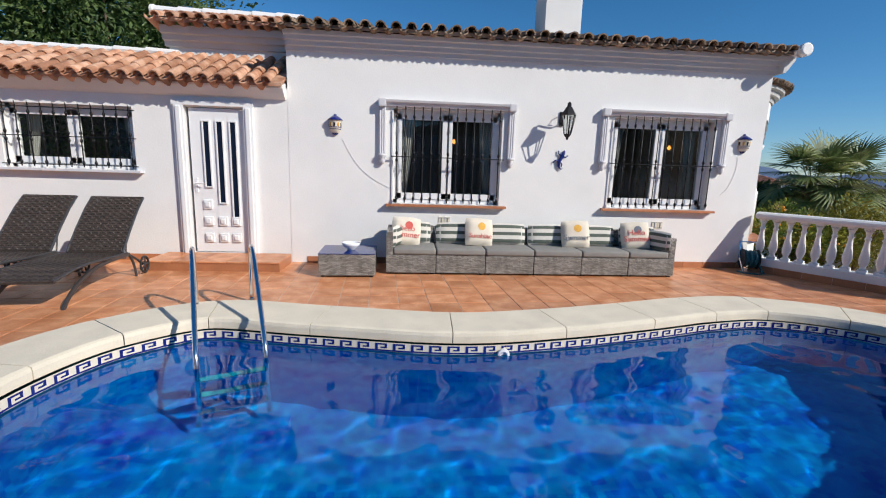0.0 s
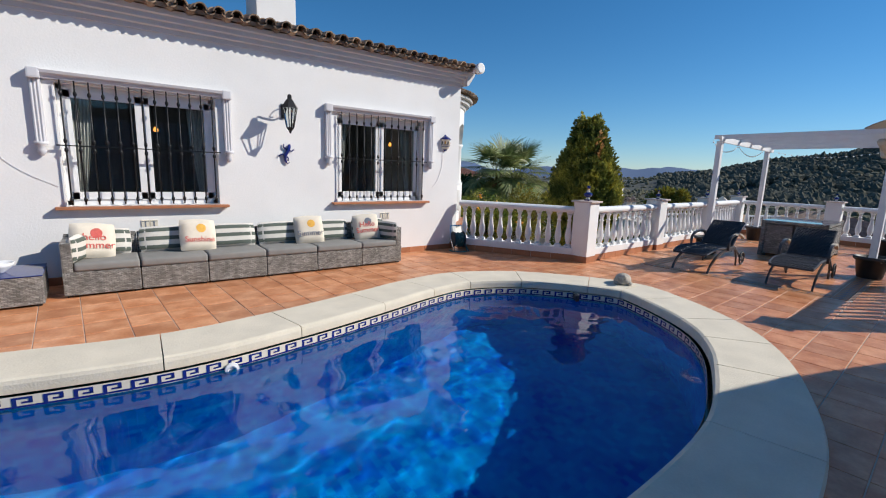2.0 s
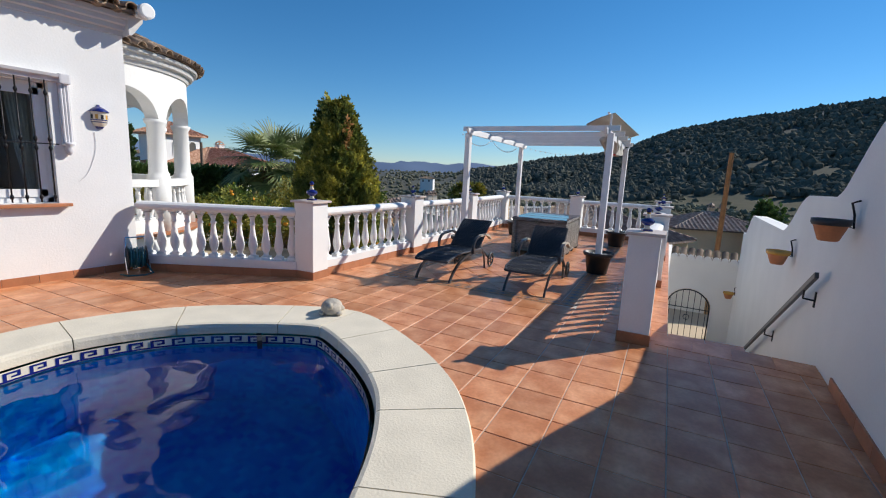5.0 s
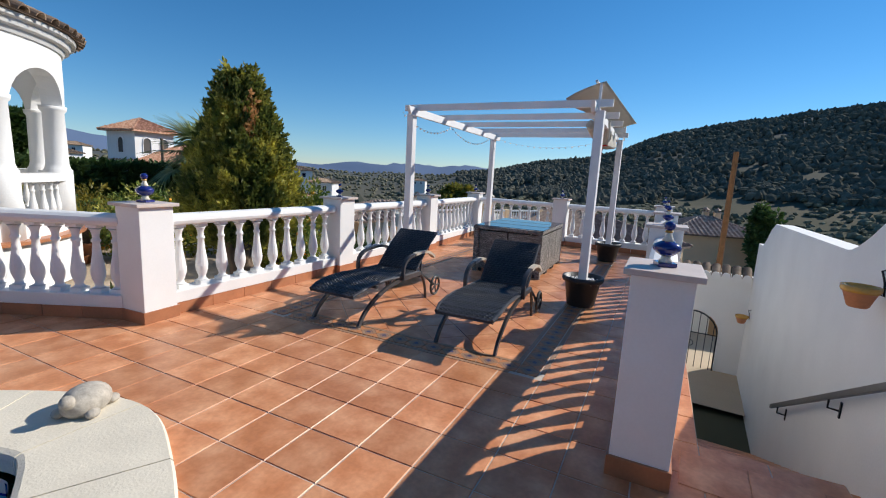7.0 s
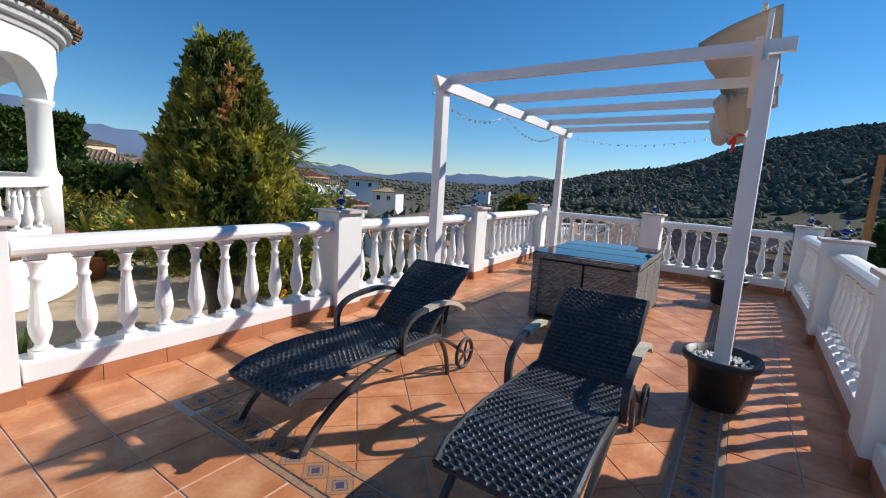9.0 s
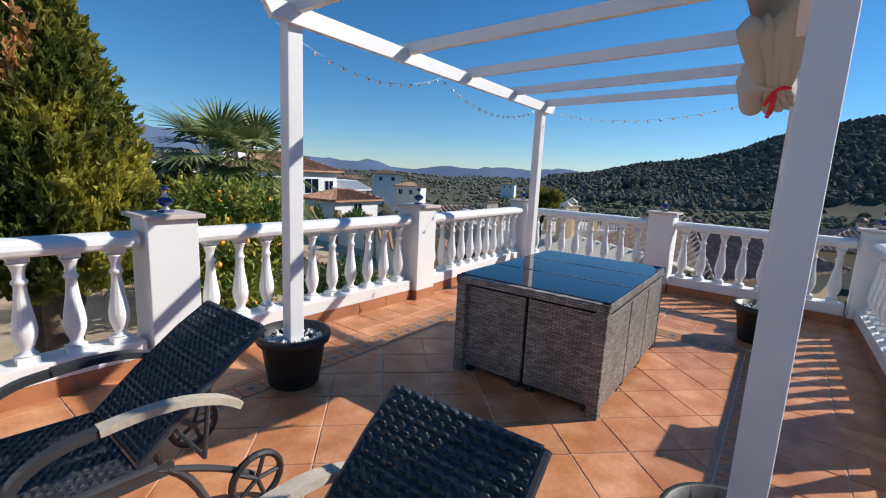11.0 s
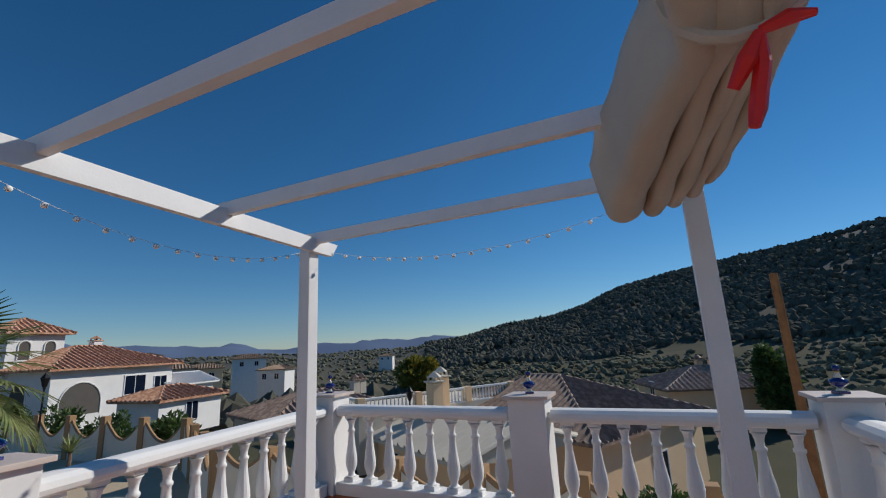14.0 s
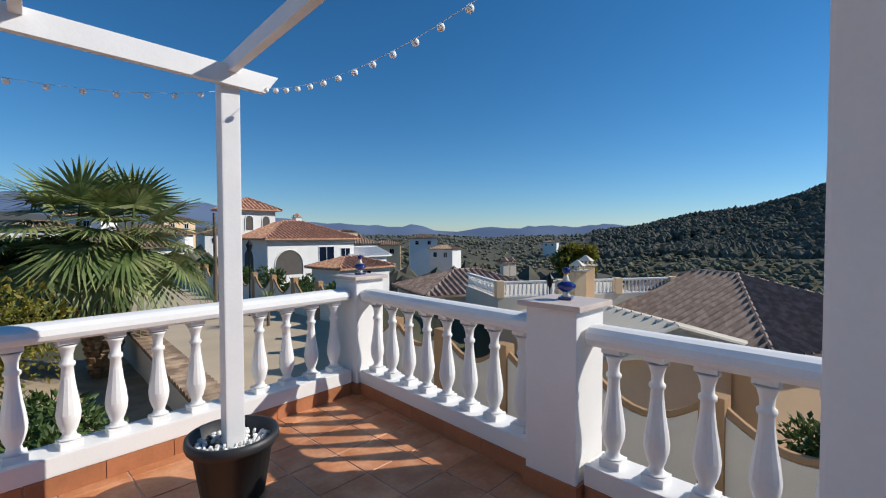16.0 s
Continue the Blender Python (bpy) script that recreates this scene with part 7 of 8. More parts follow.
def hip_house(name, label, x, y, ang, lx, ly, z0, ze, zr, wall_m, roof_m, windows=(), arches=(), over=0.4, pitch=0.32, chim=(), gable=False):
    """A house with a hipped roof: wall, roof slopes with tile rows, windows with reveals and grilles, arches."""
    t = thing(name, pose(x, y, 0, 0, 0, ang), label, "house", "neighbouring houses")
    holes = []
    bm = B()
    box(bm, (0, 0, (z0 + ze) / 2), (lx, ly, ze - z0))
    part("wall", bm, wall_m, t)
    hx, hy = lx / 2 + over, ly / 2 + over
    r = 0.0 if gable else min(hx, hy)
    rg = max(hx - r, 0.05)
    A = [(-hx, -hy, ze), (hx, -hy, ze), (hx, hy, ze), (-hx, hy, ze)]
    Ra, Rb = (-rg, 0, zr), (rg, 0, zr)
    V, F = [], []
    ribbed_slope(V, F, (A[0], A[1], Rb, Ra), pitch)
    ribbed_slope(V, F, (A[2], A[3], Ra, Rb), pitch)
    if not gable:
        ribbed_slope(V, F, (A[1], A[2], Rb, Rb), pitch)
        ribbed_slope(V, F, (A[3], A[0], Ra, Ra), pitch)
    i = len(V)
    V += [(-hx, -hy, ze - 0.12), (hx, -hy, ze - 0.12), (hx, hy, ze - 0.12), (-hx, hy, ze - 0.12), *A, Ra, Rb]
    F += [(i, i + 3, i + 2, i + 1), (i, i + 1, i + 5, i + 4), (i + 1, i + 2, i + 6, i + 5), (i + 2, i + 3, i + 7, i + 6), (i + 3, i, i + 4, i + 7), (i + 4, i + 5, i + 9, i + 8), (i + 6, i + 7, i + 8, i + 9), (i + 5, i + 6, i + 9), (i + 7, i + 4, i + 8)]
    roof = raw("roof", V, F, roof_m, t)
    bm = B()
    tube(bm, [Ra, Rb], 0.11, 8)
    for c, e in ((A[0], Ra), (A[3], Ra), (A[1], Rb), (A[2], Rb)):
        tube(bm, [c, e], 0.1, 8)
    part("ridge_tiles", bm, roof_m, roof)
    for side, u, z, w, h, kind in windows:
        fx = {"s": lambda p, q: (p, -ly / 2 - q), "n": lambda p, q: (-p, ly / 2 + q), "w": lambda p, q: (-lx / 2 - q, -p), "e": lambda p, q: (lx / 2 + q, p)}[side]
        a2 = {"s": 0, "n": 180, "w": -90, "e": 90}[side]
        px, py = fx(u, 0.0)
        e = new("window")
        e.parent = t
        e.matrix_basis = pose(px, py, z, 0, 0, a2)
        if kind == "arch":
            # no recess: a dark slab on the wall paints the arch's inner shade
            bm = B()
            pts = [(-w / 2, 0)] + [(-w / 2 * math.cos(math.pi * k / 10), h - w / 2 + w / 2 * math.sin(math.pi * k / 10)) for k in range(11)] + [(w / 2, 0)]
            prism(bm, pts, "y", -0.012, 0.05)
            part("opening", bm, INDOOR_SHADE, e)
            bm = B()
            tube(bm, [(p, -0.02, q) for p, q in pts], 0.06, 6)
            part("surround", bm, wall_m, e)
        else:
            bm = B()
            box(bm, (0, 0.02, h / 2), (w, 0.06, h))
            part("pane", bm, DARKGL, e)
            bm = B()
            for aa, bb in (((0, -0.015, 0), (w + 0.14, 0.07, 0.07)), ((0, -0.015, h), (w + 0.14, 0.07, 0.07)), ((-w / 2, -0.015, h / 2), (0.07, 0.07, h)), ((w / 2, -0.015, h / 2), (0.07, 0.07, h)), ((0, -0.015, h / 2), (0.05, 0.05, h))):
                box(bm, aa, bb, 0.01)
            part("frame", bm, PVC, e)
    for cx, cy, w, h in chim:
        bm = B()
        zz = ze + (zr - ze) * 0.5
        box(bm, (cx, cy, zz + h / 2), (w, w, h), 0.02)
        part("chimney", bm, wall_m, t)
        bm = B()
        box(bm, (cx, cy, zz + h + 0.06), (w + 0.16, w + 0.16, 0.06), 0.01)
        lathe(bm, [(w * 0.75, zz + h + 0.25), (0.02, zz + h + 0.5)], 4, (cx, cy, 0))
        for a in (-1, 1):
            for b in (-1, 1):
                box(bm, (cx + a * w * 0.35, cy + b * w * 0.35, zz + h + 0.16), (0.08, 0.08, 0.2))
        part("chimney_cap", bm, roof_m, t)
    return t


# white two-level house across the lane
hip_house("white_house", "white villa with a brown tiled hip roof and arched porch", 30.9, 44.3, 8, 9.6, 7.4, -3.2, 1.1, 2.8, WHITE, ROOF, (("s", -2.7, -2.2, 2.9, 2.3, "arch"), ("s", 1.4, -1.2, 1.8, 1.5, "sq"), ("w", 0.5, -2.0, 1.8, 2.2, "arch"), ("s", 3.7, -1.2, 1.2, 1.3, "sq")), chim=((1.5, 1.5, 0.7, 1.3),), over=0.6, pitch=0.4)
hip_house("white_tower_house", "white square tower with arched windows and a tiled roof", 27.3, 46.6, 8, 3.8, 3.8, -3.2, 3.9, 5.1, WHITE, ROOF, (("s", -0.8, 1.9, 0.8, 1.4, "arch"), ("s", 0.9, 1.9, 0.8, 1.4, "arch"), ("w", 0, 1.9, 0.8, 1.4, "arch")), over=0.5, pitch=0.4)
hip_house("garage_block", "low white annexe with a small tiled roof", 30.5, 32.5, 8, 5.0, 3.6, -3.4, -1.1, -0.35, WHITE, ROOF, (("s", 0, -2.6, 1.0, 1.2, "sq"),), pitch=0.4)
hip_house("white_annexe", "plain white low outbuilding with shallow roof", 38.0, 43.6, 8, 4.8, 4.4, -4.2, -0.8, 0.1, WHITE, PAINT, (), gable=True)
# beige house below the terrace
hip_house("beige_house", "large beige house with a wide dark brown tiled roof", 34.7, 7.5, 66, 11.5, 9.6, -7.5, -2.35, -0.4, BEIGE, ROOFDK, (("n", -2.0, -5.0, 0.9, 1.6, "sq"), ("w", 0.0, -5.0, 1.3, 1.5, "sq"), ("n", 2.5, -5.0, 1.0, 1.9, "sq"), ("s", 2.0, -4.6, 1.2, 1.4, "sq")), over=0.35, pitch=0.36)
hip_house("beige_wing", "beige gabled wing with twin chimneys beside the lane", 27.8, 9.4, 60, 6.5, 5.0, -7.0, -2.3, -1.5, BEIGE, CREAMW, (("n", 1.6, -4.6, 1.0, 1.3, "sq"), ("n", -1.6, -4.6, 1.0, 1.9, "sq")), pitch=0.5, gable=True, chim=((1.2, 0.6, 0.55, 1.75), (1.9, -0.2, 0.55, 1.9)))
hip_house("small_beige_house", "beige neighbouring house with brown hip roof", 53.0, -1.0, -70, 8.0, 7.0, -8.5, -2.6, -1.2, BEIGE, ROOFDK, (("w", 0, -3.5, 1.0, 1.2, "sq"),), chim=((1.0, 0, 0.5, 1.1), (0.2, 0.6, 0.5, 1.1)), pitch=0.4)
hip_house("brown_roof_house", "low house with a dark brown roof and white chimneys", 33.4, 22.4, -20, 7.8, 6.0, -4.8, -2.2, -1.0, CREAMW, ROOFDK, (), chim=((3.2, 0.2, 0.5, 0.9), (3.9, 0.4, 0.5, 0.9)), pitch=0.4)
scallop_wall([(18.45, 12.3), (18.0, 1.2), (18.3, -5.0)], -6.0, 5.1, GARDENW, BROWNW, bay=1.95)


def far_houses():
    rs = random.Random(11)
    spots = [(33, 95, -0.3, 8), (36.5, 110, -0.6, 7), (41, 150, 0.2, 9), (24, 170, 1.0, 9), (17, 120, 0.8, 8), (11, 75, 1.2, 9), (8.5, 60, 0.2, 10), (5, 110, 2.6, 8), (12.5, 140, 2.2, 8), (2, 90, 1.5, 10), (44, 120, -1.2, 7), (19.5, 200, 1.4, 9), (28, 190, 0.9, 8), (-4, 70, 0.8, 9), (97, 420, 3.8, 12), (100.5, 430, 4.2, 10), (104, 430, 4.3, 12), (57, 300, -0.6, 9), (31, 230, 0.8, 10)]
    for az, r, el, s in spots:
        x, y = 10 + r * math.sin(radians(az)), 1.5 + r * math.cos(radians(az))
        ztop = 1.33 + r * math.tan(radians(el))
        zb = min(ground_z(az, r), ztop - 4) - 1.0
        white = rs.random() < 0.7
        hip_house("far_house", "distant white house with a brown roof among the trees" if white else "distant cream house with a brown roof among the trees", x, y, rs.uniform(-30, 30) - az, s, s * 0.7, zb, ztop - s * 0.14, ztop, WHITE if white else BEIGE, ROOFOLD, (("s", -s * 0.25, ztop - s * 0.14 - 2.2, 1.1, 1.3, "sq"), ("s", s * 0.2, ztop - s * 0.14 - 2.2, 1.1, 1.3, "sq")), pitch=0.5)


far_houses()


def roof_terrace():
    t = thing("roof_terrace", Matrix.Identity(4), "cream flat roof terrace with a white balustrade beyond the lane", "terrace")
    bm = B()
    box(bm, (0, 0, -3.6), (9.0, 5.0, 4.2))
    part("block", bm, CREAMW, t)
    me = new("baluster", BALM)
    me.parent = t
    me.matrix_basis = pose(-4.3, -2.4, -1.45)
    for k in range(1, 44):
        share(me, pose(-4.3 + k * 0.2, -2.4, -1.45), t)
    for k in range(24):
        share(me, pose(-4.4, -2.3 + k * 0.2, -1.45), t)
    bm = B()
    box(bm, (0, -2.4, -0.83), (9.0, 0.2, 0.1), 0.02)
    box(bm, (-4.4, 0, -0.83), (0.2, 5.0, 0.1), 0.02)
    box(bm, (0, -2.4, -1.47), (9.0, 0.2, 0.06), 0.01)
    part("rail", bm, WHITE, t)
    for k in range(4):
        bm = B()
        box(bm, (-4.4 + k * 2.93, -2.4, -1.12), (0.35, 0.35, 0.75), 0.02)
        part("pier", bm, BEIGE, t)
    t.matrix_basis = pose(31.5, 13.6, 0.1, 0, 0, -30)


roof_terrace()


def lamp_post(x, y, z0, h, label, slim=True):
    t = thing("street_lamp", pose(x, y, z0), label, "street lamp", "lane street lamps")
    bm = B()
    lathe(bm, [(0.08, 0), (0.08, 0.3), (0.04, 0.4), (0.03, h - 0.5), (0.06, h - 0.45), (0.02, h - 0.4)], 12)
    part("post", bm, BLACKM, t)
    bm = B()
    lathe(bm, [(0.08, h - 0.42), (0.16, h - 0.1), (0.18, h - 0.08), (0.05, h + 0.08), (0.02, h + 0.16)], 6)
    part("lamp_head", bm, BLACKM, t)


lamp_post(19.3, 23.5, -2.6, 3.6, "black street lamp with a six-sided lantern head")
lamp_post(27.5, 11.8, -3.0, 2.6, "black street lamp with a pointed lantern head")


def poles():
    t = thing("utility_pole", pose(18.9, 27.6, -2.6), "dark wooden utility pole in the lane", "pole")
    bm = B()
    tube(bm, [(0, 0, 0), (0.02, 0, 2.6), (0.0, 0, 5.2)], [0.12, 0.1, 0.08], 10)
    part("shaft", bm, TRUNK, t)
    t = thing("steel_pole", pose(21.9, -0.95, -4.8, 0, 1, 0), "leaning rusty orange steel pole", "pole")
    bm = B()
    tube(bm, [(0, 0, 0), (0, 0, 7.45)], [0.11, 0.085], 10)
    part("shaft", bm, RUST, t)


poles()


# ---- garden ----
def garden_ground():
    V, F = [], []
    nx, ny = 30, 30
    for j in range(ny + 1):
        for i in range(nx + 1):
            x, y = 4.6 + 8.55 * i / nx, 4.2 + 10.8 * j / ny
            V.append((x, y, -0.45 - 0.7 * sstep((x - 9) / 3.5) + 0.03 * noise.noise(Vector((x * 1.5, y * 1.5, 0))) - 0.05 * (y - 5)))
    for j in range(ny):
        for i in range(nx):
            k = j * (nx + 1) + i
            F.append((k, k + 1, k + nx + 2, k + nx + 1))
    tagged(raw("garden_ground", V, F, GRAVEL, None, "", True), "sandy gravel garden bed beyond the balustrade", "ground", kind="structure")
    t = thing("garden_wall", Matrix.Identity(4), "low garden wall topped with barrel tiles beside the lane", "wall", "lane garden walls")
    a, b = Vector((13.05, 5.2)), Vector((13.2, 15.5))
    d = b - a
    bm = B()
    box(bm, (d.length / 2, 0, -1.75), (d.length, 0.2, 2.0))
    bmesh.ops.transform(bm, matrix=pose(a.x, a.y, 0, 0, 0, math.degrees(math.atan2(d.y, d.x))), verts=bm.verts)
    part("wall_face", bm, WHITE, t)
    for k in range(60):
        bm = B()
        p = a + d * (k + 0.5) / 60
        pr = [(math.cos(math.pi * j / 8), math.sin(math.pi * j / 8)) for j in range(9)]
        lo = [bm.verts.new((0.22, 0.085 * c, 0.08 * s)) for c, s in pr]
        hi = [bm.verts.new((-0.22, 0.085 * c, 0.08 * s)) for c, s in pr]
        for j in range(8):
            bm.faces.new((lo[j], lo[j + 1], hi[j + 1], hi[j]))
        bm.faces.new(lo[::-1])
        bm.faces.new(hi)
        bmesh.ops.transform(bm, matrix=pose(p.x, p.y, -0.75, 0, 0, 0), verts=bm.verts)
        part("coping_tile", bm, ROOFOLD, t)


garden_ground()


def thuja():
    rs = np.random.RandomState(7)
    cx, cy, z0 = 8.06, 5.62, -0.55
    t = thing("conifer", pose(cx, cy, z0), "broad teardrop conifer, golden green with a browned patch", "tree")
    bm = B()
    for k, (a, b) in enumerate(((0, 0), (0.12, 0.05), (-0.1, 0.08))):
        tube(bm, [(a * 0.4, b * 0.4, 0), (a * 0.8, b, 0.5), (a * 2, b * 2, 1.2), (a * 2.5, b * 2.5, 2.2)], [0.12, 0.09, 0.06, 0.02], 8)
    part("trunk", bm, TRUNK, t, "", True)
    H, base = 3.0, 0.8

    def rad(h):
        u = (h - base) / (H - base)
        return 0.72 * (max(0.0, math.sin(math.pi * min(1, 0.1 + 0.9 * u) ** 0.62)) ** 0.72) * (1 - 0.38 * u) + 0.02
    # flat upright sprays in clusters over the surface, inner ones darker by their own shade
    P_, N_ = [], []
    PB, NB = [], []
    for c in range(2300):
        h = base + (H - base) * rs.beta(1.15, 1.25)
        a = rs.uniform(0, 2 * math.pi)
        lump = 1 + 0.13 * noise.noise(Vector((math.cos(a) * 2.2, math.sin(a) * 2.2, h * 1.6)))
        r = rad(h) * lump * rs.uniform(0.72, 1.0)
        c0 = np.array([r * math.cos(a), r * math.sin(a), h])
        n0 = np.array([math.cos(a) * 0.6, math.sin(a) * 0.6, 0.9])
        brown = (2.15 < h < 2.6 and abs(((a - radians(-108) + math.pi) % (2 * math.pi)) - math.pi) < 0.24 and rs.random() < 0.8)
        k = 30
        hgt = rs.uniform(0.12, 0.27)
        s = rs.uniform(0, 1, k)[:, None]
        q = c0 + n0 * hgt * s + rs.normal(0, 0.036, (k, 3)) * (1.1 - s)
        (PB if brown else P_).append(q)
        (NB if brown else N_).append(np.tile(n0, (k, 1)))
    leaves("foliage", np.concatenate(P_), np.concatenate(N_), 0.036, THUJA, t, "", 2.0, rs)
    leaves("browned_foliage", np.concatenate(PB), np.concatenate(NB), 0.036, THUJABR, t, "dry orange-brown patch", 2.0, rs)
    # shaded inner branches
    q = []
    for c in range(5000):
        h = base + 0.05 + (H - base - 0.3) * rs.beta(1.2, 1.4)
        a = rs.uniform(0, 2 * math.pi)
        r = rad(h) * rs.uniform(0.45, 0.8)
        q.append((r * math.cos(a), r * math.sin(a), h))
    leaves("inner_foliage", q, np.tile((0, 0, 1.0), (len(q), 1)), 0.1, THUJA, t, "", 1.6, rs)


thuja()


def palm(x, y, z0, ht, crowns, seed, label):
    rs = random.Random(seed)
    t = thing("fan_palm", pose(x, y, z0), label, "palm tree")
    for cxy in crowns:
        bm = B()
        n = 26
        pts = [(cxy[0] * (k / n), cxy[1] * (k / n), cxy[2] * k / n) for k in range(n + 1)]
        tube(bm, pts, [0.19 + 0.03 * (k % 2) - 0.002 * k for k in range(n + 1)], 12)
        part("trunk", bm, BARK, t)
        bm = B()
        for k in range(150):
            u = k / 150
            a = k * 2.4
            p = Vector((cxy[0] * u, cxy[1] * u, cxy[2] * u))
            d = Vector((math.cos(a), math.sin(a), 0))
            box(bm, p + d * 0.2 + Vector((0, 0, 0.03)), (0.05, 0.1, 0.12), 0, Matrix.Rotation(a, 3, "Z") @ Matrix.Rotation(0.5, 3, "Y"))
        part("leaf_bases", bm, BARK, t, "crossed old leaf bases")["kind"] = "stuff"
        for f in range(24):
            az = f * 2.39996 + rs.uniform(-0.2, 0.2)
            el = radians(85 - 118 * (f / 24) ** 0.85 + rs.uniform(-6, 6))
            L1 = rs.uniform(0.75, 1.1)
            d = Vector((math.cos(az) * math.cos(el), math.sin(az) * math.cos(el), math.sin(el)))
            c = Vector(cxy)
            hub = c + d * L1 + Vector((0, 0, -0.06 * (1 - math.sin(el))))
            V, F = [], []
            side = d.cross(Vector((0, 0, 1))).normalized() if abs(d.z) < 0.98 else Vector((1, 0, 0))
            up = side.cross(d).normalized()
            tilt = 0.75 if el < 0.9 else 0.35
            # stalk
            for s_, w in ((0, 0.025), (1, 0.012)):
                p = c.lerp(hub, s_)
                V += [tuple(p + side * w), tuple(p - side * w), tuple(p + up * w * 0.8)]
            F += [(0, 3, 4, 1), (1, 4, 5, 2), (2, 5, 3, 0)]
            d = (d - up * tilt).normalized()
            up = side.cross(d).normalized()
            N = 30
            for k in range(N):
                a = radians(-105 + 210 * k / (N - 1)) + rs.uniform(-0.03, 0.03)
                fd = (d * math.cos(a) + side * math.sin(a)).normalized()
                ln = (0.82 + 0.22 * math.cos(a)) * rs.uniform(0.9, 1.08)
                droop = rs.uniform(0.03, 0.2) * (1.1 - 0.5 * math.sin(el))
                cross = fd.cross(up).normalized()
                i = len(V)
                for s_, w in ((0.0, 0.006), (0.35, 0.03), (0.65, 0.026), (1.0, 0.002)):
                    p = hub + fd * ln * s_ + up * (0.06 * math.sin(s_ * 3)) - Vector((0, 0, droop * ln * s_ ** 2.4))
                    V += [tuple(p + cross * w + up * 0.006), tuple(p - cross * w)]
                for q in range(3):
                    F.append((i + 2 * q, i + 2 * q + 1, i + 2 * q + 3, i + 2 * q + 2))
            raw("frond", V, F, PALMLF, t)


palm(12.5, 12.5, -1.5, 2.4, [(-0.4, 0.1, 2.65), (0.5, -0.05, 2.5)], 4, "two-headed fan palm with a rough brown trunk beside the lane")


def leafy(name, label, x, y, z, sx, sy, sz, n, size, material, seed, trunk=True, fruit=0, category="shrub", clumps=60):
    """A shrub: stems and many leaves in uneven clumps."""
    rs = np.random.RandomState(seed)
    t = thing(name, pose(x, y, z), label, category)
    if trunk:
        bm = B()
        for k in range(5):
            a = k * 1.256
            tube(bm, [(0.03 * math.cos(a), 0.03 * math.sin(a), 0), (sx * 0.2 * math.cos(a), sy * 0.2 * math.sin(a), sz * 0.35), (sx * 0.5 * math.cos(a), sy * 0.5 * math.sin(a), sz * 0.75)], [0.05, 0.035, 0.012], 7)
        part("trunk", bm, TRUNK, t)
    C = rs.normal(0, 1, (clumps, 3))
    C /= np.linalg.norm(C, axis=1)[:, None]
    C *= rs.uniform(0.45, 0.95, (clumps, 1))
    k = rs.randint(0, clumps, n)
    d = rs.normal(0, 1, (n, 3))
    d /= np.linalg.norm(d, axis=1)[:, None]
    p = (C[k] + d * rs.uniform(0.1, 0.3, (n, 1))) * np.array([sx, sy, sz / 2]) + np.array([0, 0, sz / 2 + 0.05])
    p[:, 2] = np.maximum(p[:, 2], 0.02)
    leaves("crown", p, d + np.array([0, 0, 0.2]), size, material, t, "", 2.0, rs)
    me = None
    for f in range(fruit):
        q = C[rs.randint(clumps)] * rs.uniform(0.95, 1.2) * np.array([sx, sy, sz / 2]) + np.array([0, 0, sz / 2])
        m = pose(*q)
        if me is None:
            bm = B()
            bmesh.ops.create_icosphere(bm, subdivisions=2, radius=0.042)
            me = part("orange", bm, ORANGE, t, "ripe orange", True)
            me.matrix_basis = m
        else:
            share(me, m, t)
    return t


leafy("orange_tree", "orange tree hung with ripe fruit behind the balustrade", 9.9, 6.9, -0.95, 0.95, 0.9, 2.0, 7000, 0.05, CITRUS, 21, True, 90, "tree")
leafy("orange_tree", "orange tree with yellowing leaves and ripe fruit", 9.2, 9.9, -0.95, 1.2, 1.0, 1.75, 7000, 0.05, CITRUS, 22, True, 70, "tree")
leafy("orange_tree", "low orange bush with fruit by the balustrade", 10.35, 7.5, -1.1, 0.8, 0.9, 2.0, 5000, 0.05, CITRUS, 23, True, 60, "tree")
leafy("shrub", "yellow-green leafy shrub behind the conifer", 10.6, 9.6, -1.0, 1.2, 0.9, 1.9, 5000, 0.05, YELLEAF, 24)
leafy("shrub", "dark green feathery shrub by the balustrade", 11.4, 6.2, -1.2, 0.8, 0.7, 1.2, 5000, 0.04, HEDGE, 25)
leafy("shrub", "dark green shrub in the gravel bed", 8.6, 12.2, -0.9, 0.9, 0.7, 1.2, 4000, 0.05, HEDGE, 26)
leafy("shrub", "bright yellow-green shrub beside the porch", 8.4, 12.6, -0.8, 1.3, 0.8, 1.5, 5000, 0.05, YELLEAF, 27)


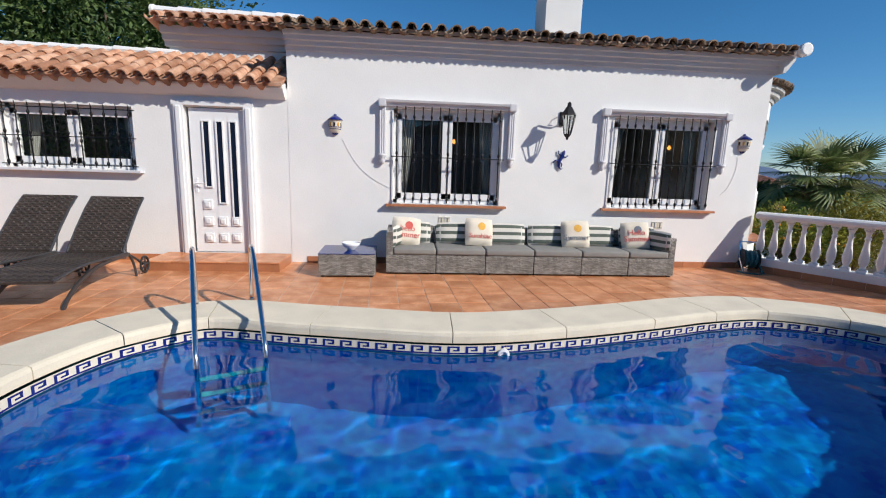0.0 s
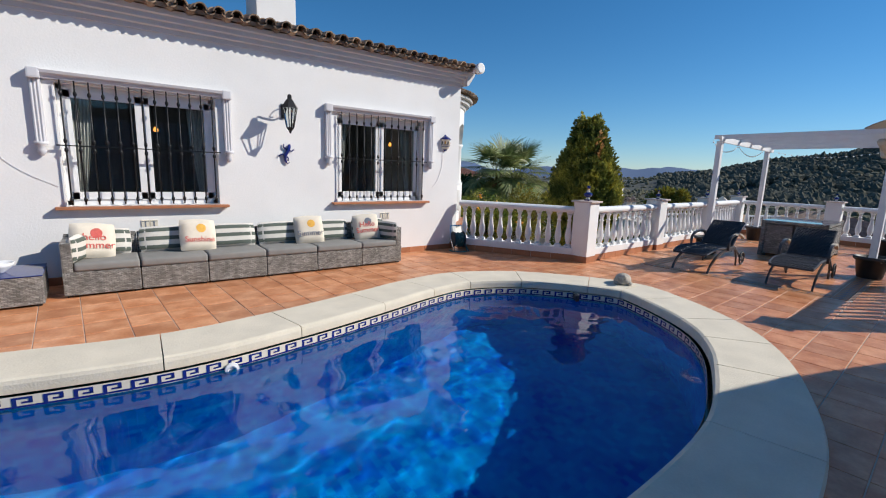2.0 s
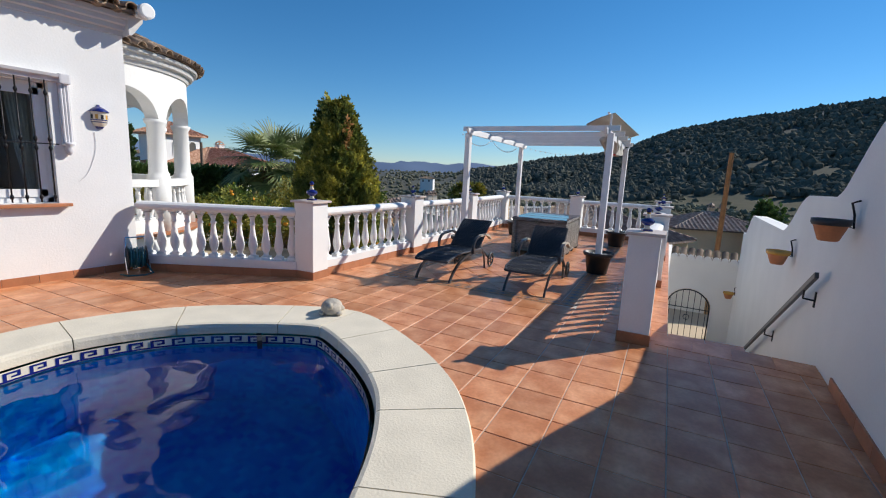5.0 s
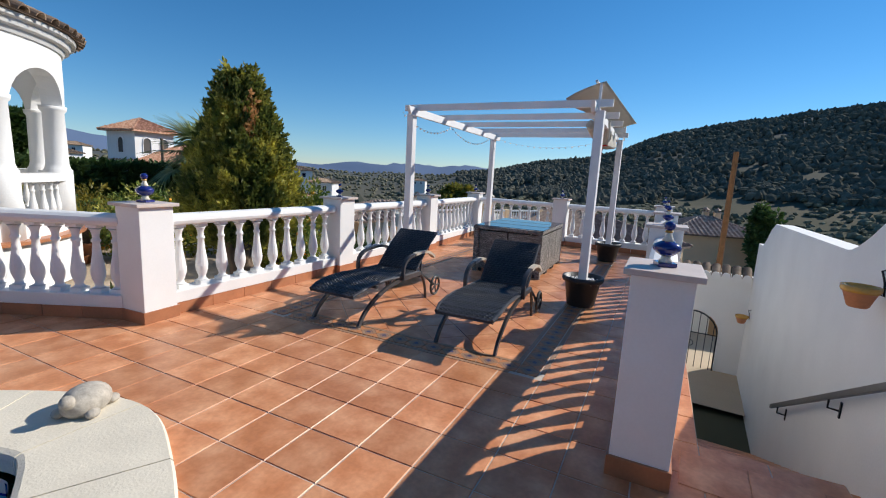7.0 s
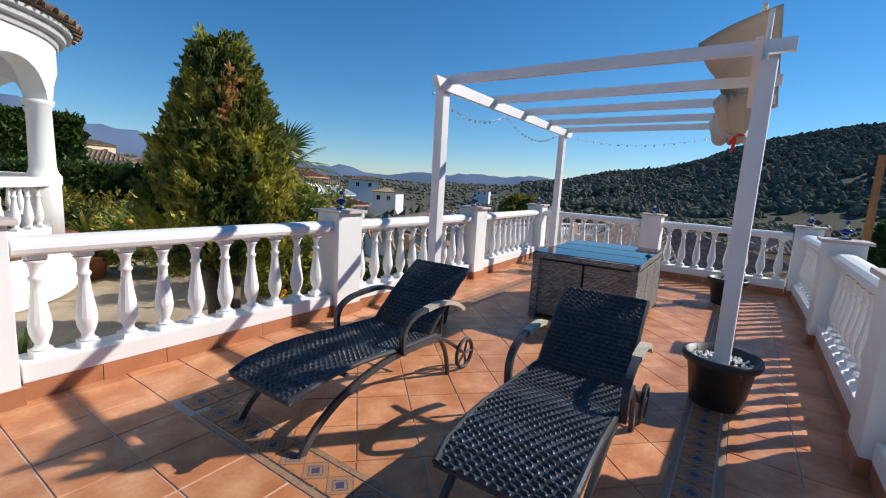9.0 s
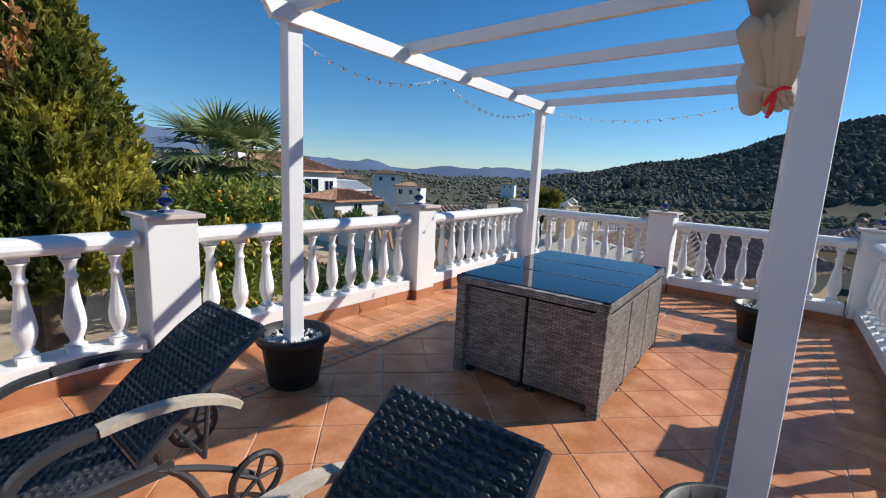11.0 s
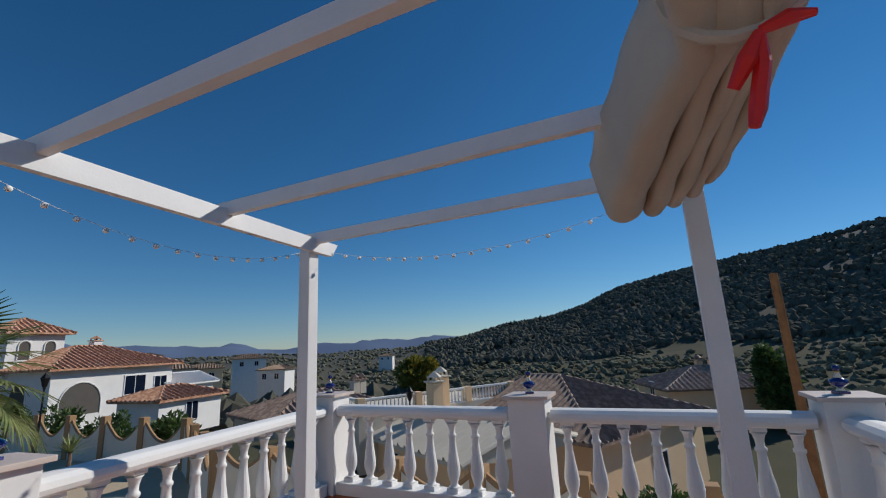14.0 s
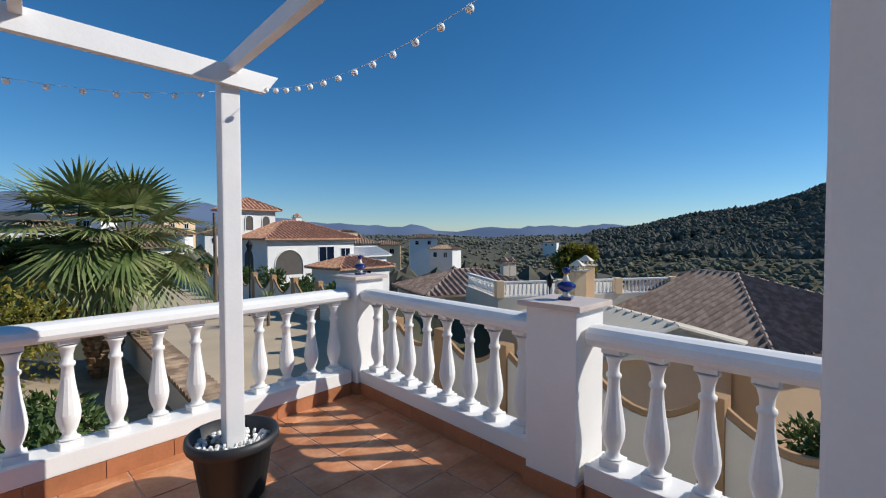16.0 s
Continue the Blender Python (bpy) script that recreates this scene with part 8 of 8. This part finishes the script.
def hedge(x0, y0, x1, y1, z, h, d, seed, label):
    rs = np.random.RandomState(seed)
    t = thing("hedge", Matrix.Identity(4), label, "hedge")
    n = 9000
    u = rs.uniform(0, 1, n)
    face = rs.uniform(0, 1, n)
    off = np.where(face < 0.35, d / 2, np.where(face < 0.7, -d / 2, rs.uniform(-d / 2, d / 2, n)))
    zz = np.where(face < 0.7, rs.uniform(0, h, n), h + rs.normal(0, 0.05, n))
    ln = math.hypot(x1 - x0, y1 - y0)
    ux, uy = (x1 - x0) / ln, (y1 - y0) / ln
    off = off + rs.normal(0, 0.07, n)
    p = np.stack([x0 + ux * ln * u - uy * off, y0 + uy * ln * u + ux * off, z + zz], 1)
    nr = np.stack([-uy * np.sign(off), ux * np.sign(off), np.full(n, 0.5)], 1)
    leaves("foliage", p, nr, 0.1, HEDGE, t, "", 2.0, rs)
    bm = B()
    box(bm, ((x0 + x1) / 2, (y0 + y1) / 2, z + h / 2 - 0.05), (ln, d - 0.25, h - 0.15), 0, Matrix.Rotation(math.atan2(uy, ux), 3, "Z"))
    part("inner_growth", bm, HEDGE, t)


leafy("tree", "yellowing broadleaf tree in the valley beyond the houses", 62.5, 30.8, -4.6, 2.7, 2.5, 4.8, 5000, 0.3, YELLEAF, 51, True, 0, "tree", 40)
leafy("cypress", "dark pointed cypress beside the lower lane", 48.6, -5.2, -5.6, 1.15, 1.15, 6.0, 5000, 0.22, HEDGE, 52, True, 0, "tree", 60)
leafy("shrub", "dense dark shrubs in the neighbour's yard", 25.5, 1.6, -5.6, 1.7, 1.9, 2.6, 5000, 0.11, HEDGE, 53, True, 0, "shrub", 60)
for k_, y_ in enumerate((20.5, 25.0, 29.5, 34.0, 39.0, 44.0)):
    leafy("shrub", "dark garden shrub showing over the scooped lane wall", 22.6, y_, -2.75, 0.9, 1.3, 2.0, 1500, 0.12, HEDGE, 60 + k_, False, 0, "shrub", 24)


hedge(7.6, 14.2, 12.2, 14.6, -0.9, 2.0, 1.0, 31, "tall clipped dark green hedge along the garden")
hedge(7.2, 15.8, 9.2, 16.0, -0.9, 3.2, 1.2, 32, "tall cypress hedge behind the porch")


def spiky(x, y, z, n, ln, label, seed, stem=0.0, material=None):
    """Rosette of stiff sword leaves."""
    rs = random.Random(seed)
    t = thing("yucca", pose(x, y, z), label, "plant", "garden yuccas")
    if stem:
        bm = B()
        tube(bm, [(0, 0, 0), (0.02, 0, stem)], [0.08, 0.06], 8)
        part("stem", bm, TRUNK, t)
    V, F = [], []
    for k in range(n):
        a = k * 2.4
        el = radians(rs.uniform(8, 80))
        d = Vector((math.cos(a) * math.cos(el), math.sin(a) * math.cos(el), math.sin(el)))
        s = d.cross(Vector((0, 0, 1))).normalized()
        L = ln * rs.uniform(0.7, 1.1)
        i = len(V)
        for u, w in ((0, 0.02), (0.4, 0.024), (0.8, 0.014), (1.0, 0.002)):
            p = Vector((0, 0, stem)) + d * L * u - Vector((0, 0, 0.15 * L * u * u))
            V += [tuple(p + s * w), tuple(p - s * w)]
        for q in range(3):
            F.append((i + 2 * q, i + 2 * q + 1, i + 2 * q + 3, i + 2 * q + 2))
    raw("blades", V, F, material or PALMLF, t)


spiky(6.35, 5.5, -0.48, 50, 0.6, "spiky green yucca rosette in the gravel", 1)
spiky(8.0, 10.3, -0.35, 60, 0.6, "yellow-green dracaena in a terracotta pot", 2, 0.35, YELLEAF)
spiky(11.95, 5.9, -1.25, 70, 0.8, "bright green spiky agave by the garden wall", 3)
spiky(10.5, 11.8, -0.9, 70, 0.9, "spiky blue-green yucca among the shrubs", 4, 0.7)
spiky(8.9, 13.2, -0.9, 60, 0.8, "spiky yucca in front of the hedge", 5, 0.6)
spiky(19.0, 20.5, -2.6, 60, 0.9, "young palm by the lane wall", 6, 1.0)


def garden_pots():
    for x, y, r, h in ((8.0, 10.3, 0.26, 0.42), (7.75, 10.05, 0.17, 0.22)):
        t = thing("terracotta_pot", pose(x, y, -0.72), "terracotta garden pot on the gravel", "plant pot", "garden pots")
        bm = B()
        lathe(bm, [(r * 0.7, 0), (r, h * 0.9), (r * 1.08, h * 0.9), (r * 1.08, h), (r * 0.92, h), (r * 0.85, h * 0.8)], 20)
        part("pot", bm, TERRA, t, "", True)


garden_pots()
leafy("big_tree", "dense dark green tree rising behind the house", -6.3, 9.6, 0.0, 2.7, 1.9, 6.2, 60000, 0.055, HEDGE, 41, True, 0, "tree", 220)

floor_build()
deco_build()
